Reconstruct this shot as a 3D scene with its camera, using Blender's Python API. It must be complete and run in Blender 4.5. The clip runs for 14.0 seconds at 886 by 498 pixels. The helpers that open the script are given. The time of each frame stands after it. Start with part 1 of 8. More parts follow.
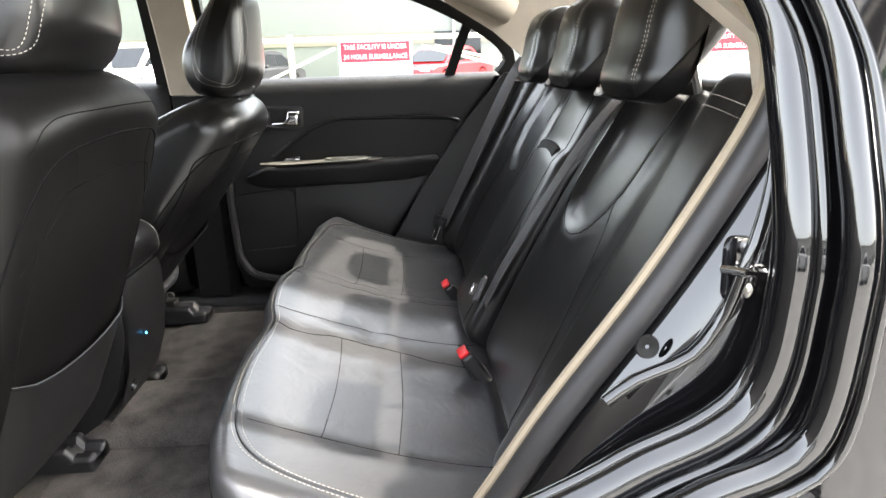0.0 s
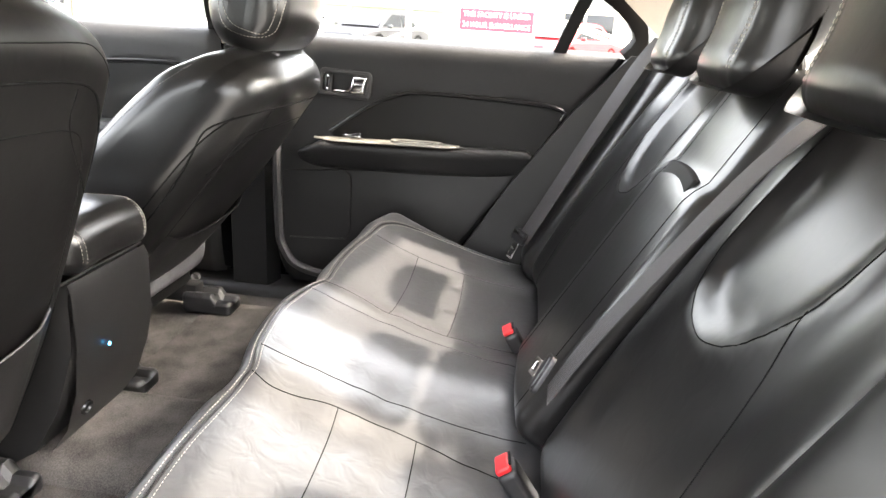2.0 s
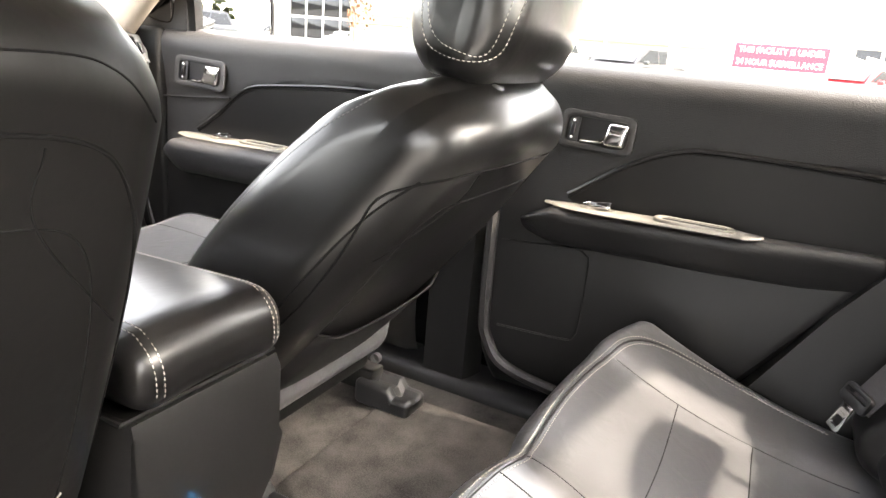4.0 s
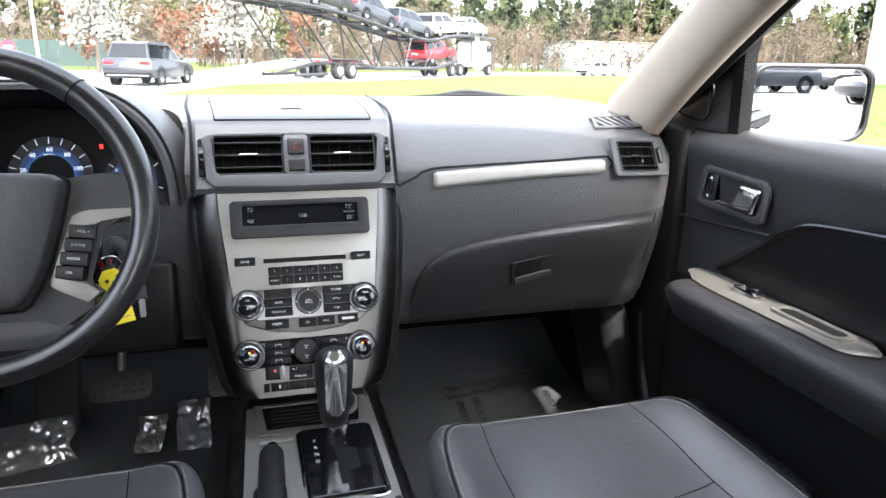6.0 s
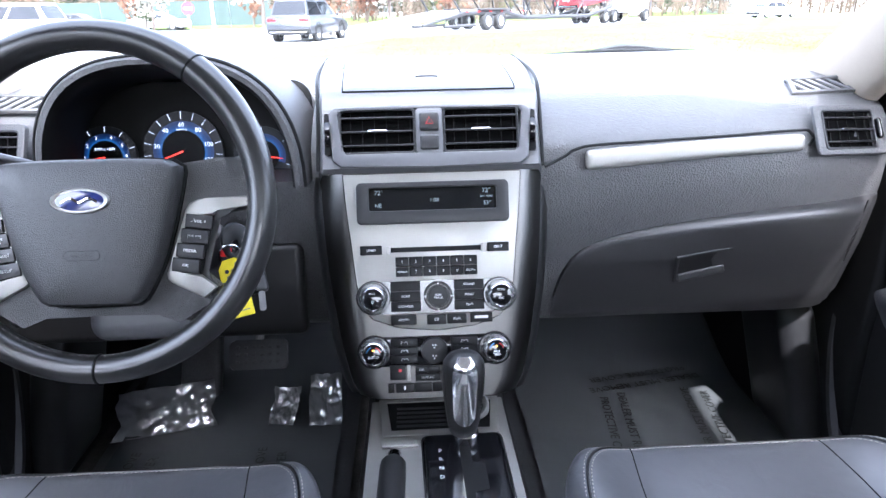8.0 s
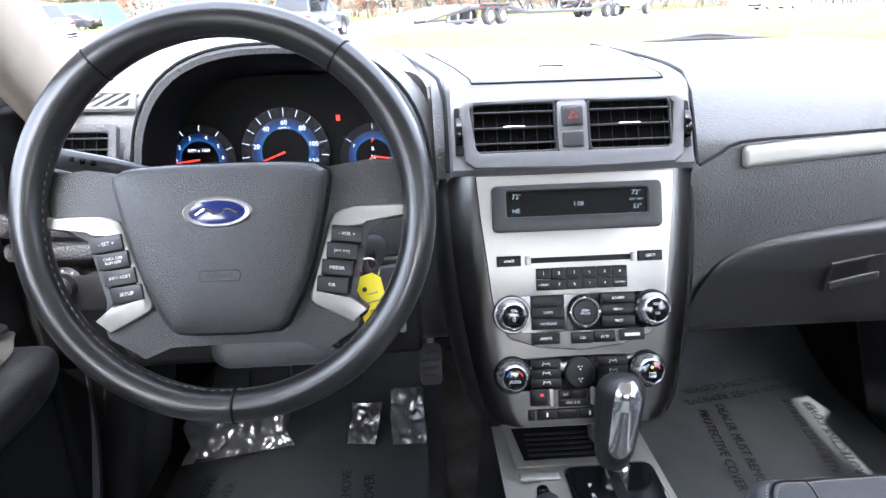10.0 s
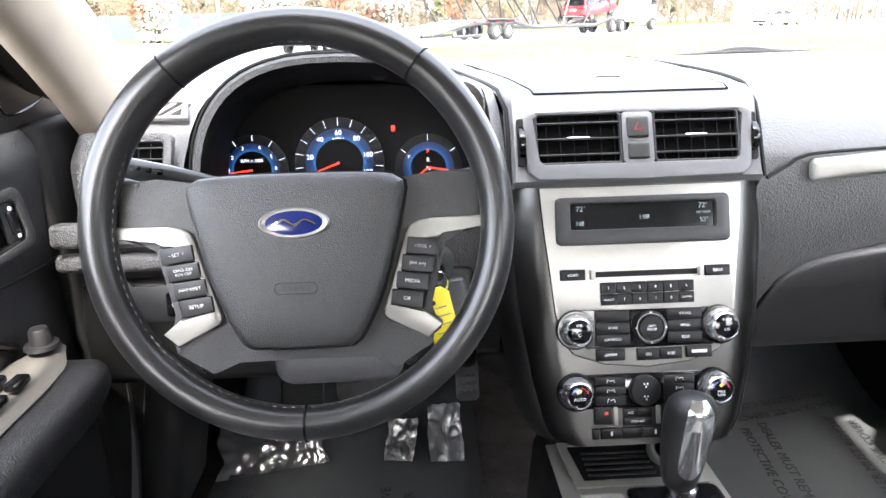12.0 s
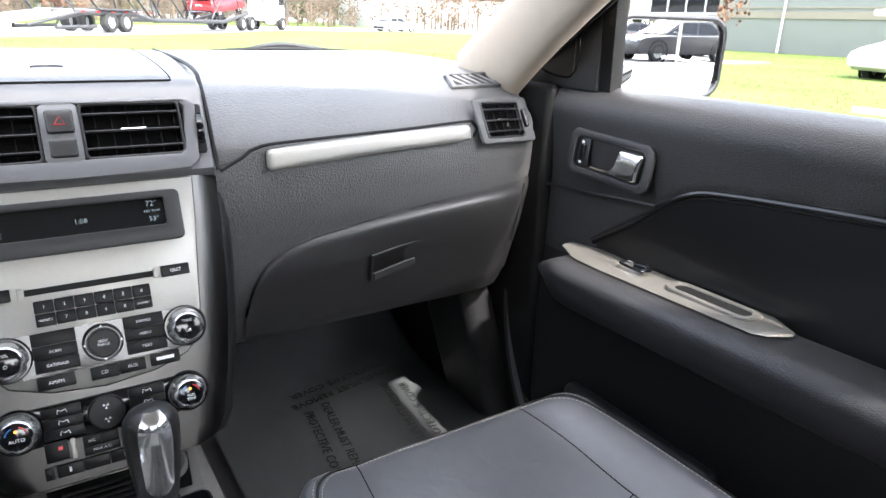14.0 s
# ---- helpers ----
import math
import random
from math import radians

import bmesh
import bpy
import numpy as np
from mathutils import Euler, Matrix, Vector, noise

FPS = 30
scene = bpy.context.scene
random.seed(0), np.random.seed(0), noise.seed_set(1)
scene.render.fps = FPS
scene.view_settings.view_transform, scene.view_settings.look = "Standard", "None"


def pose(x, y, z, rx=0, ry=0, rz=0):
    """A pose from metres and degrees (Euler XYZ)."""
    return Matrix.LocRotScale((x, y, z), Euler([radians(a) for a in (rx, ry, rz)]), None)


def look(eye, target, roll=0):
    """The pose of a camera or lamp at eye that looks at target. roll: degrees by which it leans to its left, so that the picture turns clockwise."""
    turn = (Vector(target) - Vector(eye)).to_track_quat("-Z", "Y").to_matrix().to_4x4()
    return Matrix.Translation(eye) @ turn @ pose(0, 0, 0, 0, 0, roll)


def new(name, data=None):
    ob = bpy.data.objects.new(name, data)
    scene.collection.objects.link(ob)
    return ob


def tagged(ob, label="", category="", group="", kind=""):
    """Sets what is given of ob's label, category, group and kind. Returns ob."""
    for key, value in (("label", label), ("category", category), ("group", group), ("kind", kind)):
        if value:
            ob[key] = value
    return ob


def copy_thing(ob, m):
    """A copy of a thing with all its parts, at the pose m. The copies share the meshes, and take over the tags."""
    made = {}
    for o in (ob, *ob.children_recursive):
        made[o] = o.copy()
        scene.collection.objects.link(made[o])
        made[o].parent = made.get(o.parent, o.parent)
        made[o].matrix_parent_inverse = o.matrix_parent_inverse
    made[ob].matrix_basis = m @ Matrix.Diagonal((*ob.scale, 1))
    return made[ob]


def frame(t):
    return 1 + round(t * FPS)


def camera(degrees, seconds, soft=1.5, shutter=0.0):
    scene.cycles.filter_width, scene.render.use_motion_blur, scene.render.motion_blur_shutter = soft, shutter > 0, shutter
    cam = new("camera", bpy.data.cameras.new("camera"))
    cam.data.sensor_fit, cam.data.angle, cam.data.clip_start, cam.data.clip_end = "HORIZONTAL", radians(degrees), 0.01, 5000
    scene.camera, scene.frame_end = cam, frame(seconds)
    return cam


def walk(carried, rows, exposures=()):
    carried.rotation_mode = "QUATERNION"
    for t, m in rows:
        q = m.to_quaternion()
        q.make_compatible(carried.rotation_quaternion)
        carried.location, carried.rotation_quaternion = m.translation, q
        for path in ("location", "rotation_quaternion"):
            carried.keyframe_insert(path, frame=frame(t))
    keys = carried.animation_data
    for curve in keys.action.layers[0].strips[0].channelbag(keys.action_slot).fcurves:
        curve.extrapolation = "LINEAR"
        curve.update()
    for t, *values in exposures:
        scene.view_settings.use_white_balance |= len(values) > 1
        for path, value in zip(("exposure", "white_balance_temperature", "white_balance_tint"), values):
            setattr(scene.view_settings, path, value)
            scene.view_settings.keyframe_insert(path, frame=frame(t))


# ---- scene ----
from mathutils.bvhtree import BVHTree

cam = camera(68.5, 14.0)
PATH = [
    (0, (-1.325, -1.445, 1.047), (0.592, -1.535, 0.485), -1.8),
    (0.5, (-1.322, -1.429, 1.053), (0.591, -1.352, 0.476), -1.1),
    (1, (-1.225, -1.438, 1.046), (0.68, -1.315, 0.449), 0.5),
    (1.5, (-1.053, -1.488, 1.031), (0.844, -1.323, 0.418), 2.6),
    (2, (-0.912, -1.511, 1.035), (0.971, -1.304, 0.393), 3.8),
    (2.1, (-0.89, -1.519, 1.032), (0.992, -1.286, 0.397), 4.4),
    (2.2, (-0.86, -1.511, 1.035), (1.018, -1.276, 0.387), 3.9),
    (4.3, (-0.399, -1.316, 1.014), (1.251, -0.341, 0.443), 4.9),
    (4.4, (-0.382, -1.295, 1.02), (1.252, -0.288, 0.457), 4.8),
    (4.5, (-0.36, -1.272, 1.025), (1.254, -0.231, 0.466), 4.6),
    (5, (-0.224, -1.144, 1.063), (1.185, 0.163, 0.509), 2.3),
    (5.5, (-0.112, -1.05, 1.104), (0.865, 0.603, 0.544), 3.4),
    (5.6, (-0.097, -1.033, 1.105), (0.783, 0.675, 0.55), 3.0),
    (6, (-0.05, -0.986, 1.107), (0.467, 0.866, 0.555), 1.0),
    (6.5, (-0.031, -0.916, 1.124), (0.267, 0.98, 0.561), -0.1),
    (7, (-0.023, -0.864, 1.121), (0.179, 1.033, 0.52), 0.3),
    (7.2, (0.0, -0.876, 1.121), (0.129, 1.019, 0.497), 0.5),
    (9.5, (-0.147, -0.763, 1.111), (-0.075, 1.103, 0.394), -1.9),
    (10, (-0.192, -0.748, 1.107), (-0.114, 1.124, 0.409), -1.7),
    (10.5, (-0.236, -0.733, 1.102), (-0.153, 1.147, 0.425), -0.8),
    (11, (-0.262, -0.729, 1.101), (-0.19, 1.156, 0.436), -0.7),
    (11.5, (-0.26, -0.731, 1.102), (-0.207, 1.157, 0.443), -1.2),
    (12, (-0.259, -0.728, 1.102), (-0.191, 1.159, 0.443), -1.5),
    (12.5, (-0.202, -0.724, 1.107), (-0.034, 1.155, 0.445), -1.7),
    (13, (-0.144, -0.726, 1.107), (0.272, 1.112, 0.439), -0.3),
    (13.5, (-0.088, -0.735, 1.105), (0.591, 1.02, 0.427), 0.8),
    (14, (-0.032, -0.762, 1.091), (0.996, 0.823, 0.433), 1.9),
]
EXPOSURES = [(0.0, 3.95, 6900, 9), (0.6, 4.12, 6800, 10), (1.5, 4.52, 7000, 11), (2.1, 4.97, 7300, 12), (4.4, 5.0, 7500, 13), (5.0, 4.8, 7300, 12), (5.5, 4.15, 6700, 11), (6.0, 3.55, 6300, 11), (6.5, 3.5, 5900, 12), (7.0, 3.7, 5450, 15),
             (9.4, 4.15, 5950, 15), (10.5, 4.3, 6000, 14), (11.0, 4.5, 6000, 14), (11.5, 4.55, 6300, 14), (12.1, 4.25, 6500, 13), (12.5, 3.8, 6500, 14), (13.0, 3.7, 6300, 11), (14.0, 3.65, 6300, 12)]
walk(cam, [(t, look(eye, target, roll)) for t, eye, target, roll in PATH], EXPOSURES)

# ---- world and sun ----
world = bpy.data.worlds.new("world")
scene.world = world
world.use_nodes = True
sky = world.node_tree.nodes.new("ShaderNodeTexSky")
sky.sky_type, sky.sun_disc, sky.sun_elevation, sky.sun_rotation = "NISHITA", False, radians(50), radians(175.5)
sky.air_density, sky.dust_density = 1.0, 4.0
haze = world.node_tree.nodes.new("ShaderNodeHueSaturation")
haze.inputs["Saturation"].default_value = 0.4
world.node_tree.links.new(sky.outputs[0], haze.inputs["Color"])
world.node_tree.links.new(haze.outputs[0], world.node_tree.nodes["Background"].inputs[0])
world.node_tree.nodes["Background"].inputs[1].default_value = 0.15
sun = new("sun", bpy.data.lights.new("sun", "SUN"))
sun.data.energy, sun.data.angle, sun.data.color = 1.0, radians(1.5), (1.0, 0.95, 0.87)
sun.matrix_world = look((0.5, -6.4, 7.65), (0, 0, 0))

# ---- materials ----


def material(name, colour, rough=0.5, metal=0.0, grain=0.0, scale=300.0, bump=0.0, bump_scale=400.0, coat=0.0, wear=0.0, spec=0.5, waves=0.0, depth=0.0006):
    """A surface with colour variation at two scales (grain), uneven gloss (wear) and fine relief (bump)."""
    m = bpy.data.materials.new(name)
    m.use_nodes = True
    n, l = m.node_tree.nodes, m.node_tree.links
    p = n["Principled BSDF"]
    p.inputs["Base Color"].default_value = (*colour, 1)
    p.inputs["Roughness"].default_value = rough
    p.inputs["Metallic"].default_value = metal
    p.inputs["Coat Weight"].default_value = coat
    p.inputs["Specular IOR Level"].default_value = spec
    where = n.new("ShaderNodeTexCoord")
    if grain or wear:
        fine, broad, add = n.new("ShaderNodeTexNoise"), n.new("ShaderNodeTexNoise"), n.new("ShaderNodeMath")
        fine.inputs["Scale"].default_value, broad.inputs["Scale"].default_value = scale, scale / 22
        fine.inputs["Detail"].default_value = broad.inputs["Detail"].default_value = 4
        add.operation = "ADD"
        for tex in (fine, broad):
            l.new(where.outputs["Object"], tex.inputs["Vector"])
        l.new(fine.outputs["Fac"], add.inputs[0])
        l.new(broad.outputs["Fac"], add.inputs[1])
        if grain:
            ramp = n.new("ShaderNodeMapRange")
            ramp.inputs["From Min"].default_value, ramp.inputs["From Max"].default_value = 0.6, 1.4
            ramp.inputs["To Min"].default_value, ramp.inputs["To Max"].default_value = 1 - grain, 1 + grain
            mix = n.new("ShaderNodeVectorMath")
            mix.operation = "SCALE"
            mix.inputs[0].default_value = colour
            l.new(add.outputs[0], ramp.inputs["Value"])
            l.new(ramp.outputs[0], mix.inputs["Scale"])
            l.new(mix.outputs[0], p.inputs["Base Color"])
        if wear:
            gloss = n.new("ShaderNodeMapRange")
            gloss.inputs["From Min"].default_value, gloss.inputs["From Max"].default_value = 0.3, 0.7
            gloss.inputs["To Min"].default_value, gloss.inputs["To Max"].default_value = rough - wear / 2, rough + wear / 2
            broad.inputs["Detail"].default_value = 1
            l.new(broad.outputs["Fac"], gloss.inputs["Value"])
            l.new(gloss.outputs[0], p.inputs["Roughness"])
    if bump:
        cells, dent = n.new("ShaderNodeTexVoronoi"), n.new("ShaderNodeBump")
        cells.inputs["Scale"].default_value = bump_scale
        dent.inputs["Strength"].default_value, dent.inputs["Distance"].default_value = bump, depth
        l.new(where.outputs["Object"], cells.inputs["Vector"])
        l.new(cells.outputs["Distance"], dent.inputs["Height"])
        l.new(dent.outputs[0], p.inputs["Normal"])
    if waves:
        fold, soft = n.new("ShaderNodeTexNoise"), n.new("ShaderNodeBump")
        fold.inputs["Scale"].default_value, fold.inputs["Detail"].default_value, fold.inputs["Distortion"].default_value = 30, 2, 0.8
        soft.inputs["Strength"].default_value, soft.inputs["Distance"].default_value = waves, 0.003
        l.new(where.outputs["Object"], fold.inputs["Vector"])
        l.new(fold.outputs["Fac"], soft.inputs["Height"])
        l.new(soft.outputs[0], dent.inputs["Normal"] if bump else p.inputs["Normal"])
    return m


def brushed(name, colour, rough):
    """Metal with fine scratches that run up and down."""
    m = material(name, colour, rough, metal=1.0, grain=0.05, scale=300)
    n, l = m.node_tree.nodes, m.node_tree.links
    where, stretch, lines, dent = n.new("ShaderNodeTexCoord"), n.new("ShaderNodeMapping"), n.new("ShaderNodeTexNoise"), n.new("ShaderNodeBump")
    stretch.inputs["Scale"].default_value = (1.0, 0.02, 0.02)
    lines.inputs["Scale"].default_value, lines.inputs["Detail"].default_value = 1800, 3
    dent.inputs["Strength"].default_value, dent.inputs["Distance"].default_value = 0.25, 0.0003
    l.new(where.outputs["Object"], stretch.inputs["Vector"])
    l.new(stretch.outputs[0], lines.inputs["Vector"])
    l.new(lines.outputs["Fac"], dent.inputs["Height"])
    l.new(dent.outputs[0], n["Principled BSDF"].inputs["Normal"])
    return m


def glowing(name, colour, strength):
    m = bpy.data.materials.new(name)
    m.use_nodes = True
    p = m.node_tree.nodes["Principled BSDF"]
    p.inputs["Base Color"].default_value = (*[0.2 * c for c in colour], 1)
    p.inputs["Emission Color"].default_value, p.inputs["Emission Strength"].default_value = (*colour, 1), strength
    return m


def pane(name, tint=(1, 1, 1), gloss=1.0):
    """Thin clear glass: light goes straight through, with a faint mirror image."""
    m = bpy.data.materials.new(name)
    m.use_nodes = True
    n, l = m.node_tree.nodes, m.node_tree.links
    n.remove(n["Principled BSDF"])
    clear, shine, mix, edge, power = (n.new("ShaderNode" + k) for k in ("BsdfTransparent", "BsdfGlossy", "MixShader", "LayerWeight", "Math"))
    clear.inputs[0].default_value, shine.inputs["Roughness"].default_value = (*tint, 1), 0.02
    power.operation = "MULTIPLY_ADD"
    power.inputs[1].default_value, power.inputs[2].default_value = 0.1 * gloss, 0.02 * gloss
    l.new(edge.outputs["Facing"], power.inputs[0])
    l.new(power.outputs[0], mix.inputs[0])
    l.new(clear.outputs[0], mix.inputs[1])
    l.new(shine.outputs[0], mix.inputs[2])
    l.new(mix.outputs[0], n["Material Output"].inputs["Surface"])
    return m


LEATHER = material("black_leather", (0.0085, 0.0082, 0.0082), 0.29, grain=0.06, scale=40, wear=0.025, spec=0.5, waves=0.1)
# The same black leather, its colour lightened for sky light on the bench.
SEAT = material("sky_lit_black_leather", (0.04, 0.0402, 0.042), 0.29, grain=0.08, scale=40, wear=0.025, spec=0.85, waves=0.35)
# Black leather darkened and dulled to hold the shade on faces away from light.
SEAT_BACK = material("shaded_black_leather", (0.0055, 0.0053, 0.0052), 0.38, grain=0.06, scale=40, wear=0.0, spec=0.2, waves=0.08)
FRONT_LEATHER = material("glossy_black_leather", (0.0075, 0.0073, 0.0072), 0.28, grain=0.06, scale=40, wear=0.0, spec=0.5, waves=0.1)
# Lighter still, for the light that the windscreen throws on the front cushions.
CUSHION = material("windscreen_lit_black_leather", (0.085, 0.0857, 0.09), 0.3, grain=0.08, scale=40, wear=0.025, spec=0.9, waves=0.3)
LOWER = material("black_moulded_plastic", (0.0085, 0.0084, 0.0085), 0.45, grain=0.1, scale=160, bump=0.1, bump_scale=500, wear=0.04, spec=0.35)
GLOVE = material("smooth_dark_grey_plastic", (0.025, 0.0247, 0.0252), 0.38, grain=0.08, scale=160, bump=0.2, bump_scale=520, wear=0.04)
VINYL = material("black_vinyl", (0.011, 0.0108, 0.0108), 0.42, grain=0.12, scale=200, bump=0.06, bump_scale=500, wear=0.04, spec=0.32)
DASH = material("grained_charcoal_plastic", (0.075, 0.0745, 0.0755), 0.42, grain=0.1, scale=160, bump=0.9, bump_scale=420, wear=0.05, depth=0.001)
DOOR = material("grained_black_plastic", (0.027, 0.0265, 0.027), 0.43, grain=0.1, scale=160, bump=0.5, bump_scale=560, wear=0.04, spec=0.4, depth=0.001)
# DOOR's plastic with the weaker light at the rear put into its colour.
REAR_DOOR = material("shaded_grained_black_plastic", (0.0155, 0.0152, 0.0155), 0.45, grain=0.1, scale=160, bump=0.5, bump_scale=560, wear=0.04, spec=0.28, depth=0.001)
PLASTIC = material("black_plastic", (0.016, 0.016, 0.017), 0.42, grain=0.1, scale=150, bump=0.15, bump_scale=600, wear=0.05)
MATT = material("matt_black", (0.005, 0.005, 0.005), 0.7, grain=0.1, scale=200, spec=0.25)
# Colour of the shade deep in the air ducts, for shallow sheets.
VOID = material("duct_shade_black", (0.0015, 0.0015, 0.0015), 0.9, spec=0.05)
GLOSSY = material("glossy_black", (0.006, 0.006, 0.007), 0.12, wear=0.03, scale=40)
DOOR_SILVER = material("satin_warm_grey_metal", (0.19, 0.18, 0.16), 0.38, metal=0.5, grain=0.05, scale=500, wear=0.04)
SILVER = material("satin_silver", (0.35, 0.34, 0.312), 0.36, metal=0.5, grain=0.04, scale=500, wear=0.04)
BRUSHED = brushed("brushed_dark_metal", (0.105, 0.102, 0.098), 0.32)
CHROME = material("chrome", (0.85, 0.85, 0.86), 0.07, metal=1.0, wear=0.03, scale=60)
STEEL = material("dull_steel", (0.35, 0.34, 0.33), 0.4, metal=0.9, grain=0.15, scale=120)
CARPET = material("charcoal_carpet", (0.075, 0.069, 0.065), 0.95, grain=0.7, scale=420, bump=0.9, bump_scale=900, spec=0.1)
MAT = material("black_rubber_mat", (0.05, 0.0515, 0.053), 0.42, grain=0.3, scale=200, bump=0.5, bump_scale=500)
BEIGE = material("beige_trim_cloth", (0.4, 0.345, 0.28), 0.8, grain=0.06, scale=600, bump=0.2, bump_scale=900, spec=0.2)
PAINT = material("black_car_paint", (0.004, 0.004, 0.0045), 0.04, wear=0.015, scale=30, spec=0.6, coat=1.0)
RUBBER = material("grey_rubber", (0.026, 0.025, 0.0255), 0.45, grain=0.15, scale=180)
TAN = material("tan_edging_cloth", (0.27, 0.225, 0.165), 0.8, grain=0.08, scale=600, spec=0.2)
THREAD = material("pale_thread", (0.42, 0.39, 0.345), 0.8)
BLACK_THREAD = material("black_thread", (0.004, 0.004, 0.004), 0.9, spec=0.1)
RED = material("red_plastic", (0.62, 0.02, 0.025), 0.35, grain=0.05, scale=150)
WEBBING = material("belt_webbing", (0.05, 0.047, 0.049), 0.6, grain=0.12, scale=500, bump=0.8, bump_scale=1400)
FILM = material("clear_film", (0.1, 0.106, 0.109), 0.27, spec=0.6, waves=0.15)
MIRROR = material("mirror", (0.9, 0.9, 0.9), 0.01, metal=1.0)
GLASS = pane("window_glass", (0.97, 0.99, 0.98), 0.8)
SCREEN = material("display_glass", (0.006, 0.007, 0.008), 0.08)
LETTER = material("white_print", (0.75, 0.75, 0.75), 0.5)
GREY_PRINT = material("grey_print", (0.2, 0.2, 0.2), 0.6)
BLUE_GLOW = glowing("blue_backlight", (0.03, 0.2, 0.6), 0.03)
DEEP_GLOW = glowing("deep_blue_backlight", (0.02, 0.14, 0.5), 0.014)
FAINT_GLOW = glowing("faint_blue_backlight", (0.02, 0.1, 0.4), 0.006)
PALE_GLOW = glowing("pale_backlight", (0.75, 0.85, 1.0), 0.14)
RED_GLOW = glowing("red_backlight", (1.0, 0.05, 0.03), 0.16)
AMBER = glowing("amber_lamp", (1.0, 0.3, 0.03), 0.4)
CYAN_GLOW = glowing("cyan_lamp", (0.05, 0.45, 1.0), 0.8)
BEZEL = material("satin_grey_plastic", (0.12, 0.12, 0.124), 0.38, grain=0.04, scale=200, wear=0.04)
READOUT = glowing("pale_readout", (0.6, 0.72, 0.75), 0.025)
GAUGE = material("gauge_black", (0.008, 0.009, 0.012), 0.5)
GAUGE_RIM = material("gauge_grey", (0.007, 0.0075, 0.01), 0.4, spec=0.3)
COLD_PRINT = material("blue_print", (0.03, 0.2, 0.5), 0.5)
WHEEL_LEATHER = material("worn_wheel_leather", (0.018, 0.0177, 0.0174), 0.29, grain=0.12, scale=200, bump=0.02, bump_scale=700, wear=0.0, spec=0.72)
WHEEL_PLASTIC = material("grained_wheel_plastic", (0.046, 0.0457, 0.0455), 0.36, grain=0.12, scale=160, bump=0.5, bump_scale=820, wear=0.05, depth=0.0008)
THREAD_GREY = material("grey_thread", (0.17, 0.165, 0.16), 0.8)
THREAD_DARK = material("dark_thread", (0.035, 0.034, 0.033), 0.8)
FOLD = material("crumpled_clear_film", (0.4, 0.405, 0.41), 0.09, metal=0.5, spec=1.0, coat=1.0)
KNOB_LEATHER = material("matt_knob_leather", (0.02, 0.0197, 0.0195), 0.42, grain=0.15, scale=200, bump=0.3, bump_scale=700, wear=0.04, spec=0.5)
DIAL_CHROME = material("brushed_chrome", (0.83, 0.83, 0.83), 0.16, metal=0.9, wear=0.03, scale=80)
BUTTON = material("satin_black_button", (0.006, 0.006, 0.0063), 0.36, wear=0.03, scale=120, spec=0.22)
INK = material("dark_ink", (0.006, 0.006, 0.006), 0.6)
ENAMEL = material("blue_enamel", (0.01, 0.02, 0.12), 0.15, coat=0.6)
YELLOW = material("yellow_tag", (0.85, 0.68, 0.01), 0.5, grain=0.05, scale=90)

# ---- building helpers ----


def part(name, bm, mat, parent=None, label="", sharp=38):
    """Links a bmesh as one mesh object, under a thing or a part."""
    me = bpy.data.meshes.new(name)
    bmesh.ops.recalc_face_normals(bm, faces=bm.faces)
    bm.to_mesh(me)
    bm.free()
    me.materials.append(mat)
    me.polygons.foreach_set("use_smooth", [True] * len(me.polygons))
    me.set_sharp_from_angle(angle=radians(sharp))
    ob = new(name, me)
    ob.parent = parent
    return tagged(ob, label)


def thing(name, label, category, group="", kind=""):
    return tagged(new(name), label, category, group, kind)


def joined(*bms):
    out = bmesh.new()
    for b in bms:
        me = bpy.data.meshes.new("joint")
        b.to_mesh(me)
        b.free()
        out.from_mesh(me)
        bpy.data.meshes.remove(me)
    return out


def moved(bm, m):
    bmesh.ops.transform(bm, matrix=m, verts=bm.verts)
    return bm


def basis(origin, x, z):
    """A pose with local x along x and local z nearest to z."""
    x = Vector(x).normalized()
    y = Vector(z).cross(x).normalized()
    z = x.cross(y)
    m = Matrix((x, y, z)).transposed().to_4x4()
    m.translation = origin
    return m


def box(centre, size, bevel=0.0, seg=2, m=None):
    bm = bmesh.new()
    bmesh.ops.create_cube(bm, size=1.0)
    bmesh.ops.scale(bm, vec=size, verts=bm.verts)
    if bevel:
        bmesh.ops.bevel(bm, geom=bm.edges, offset=min(bevel, 0.49 * min(size)), segments=seg, profile=0.5, affect="EDGES")
    bmesh.ops.translate(bm, vec=centre, verts=bm.verts)
    return moved(bm, m) if m else bm


def prism(outline, depth, bevel=0.0, m=None, seg=2):
    """A flat outline in local x, y, raised from 0 to depth in local z; bevel rounds its upper edge."""
    bm = bmesh.new()
    low = [bm.verts.new((x, y, 0)) for x, y in outline]
    top = [bm.verts.new((x, y, depth)) for x, y in outline]
    bm.faces.new(low[::-1])
    cap = bm.faces.new(top)
    for i in range(len(low)):
        k = (i + 1) % len(low)
        bm.faces.new((low[i], low[k], top[k], top[i]))
    if bevel:
        bmesh.ops.bevel(bm, geom=list(cap.edges), offset=bevel, segments=seg, profile=0.5, affect="EDGES")
    return moved(bm, m) if m else bm


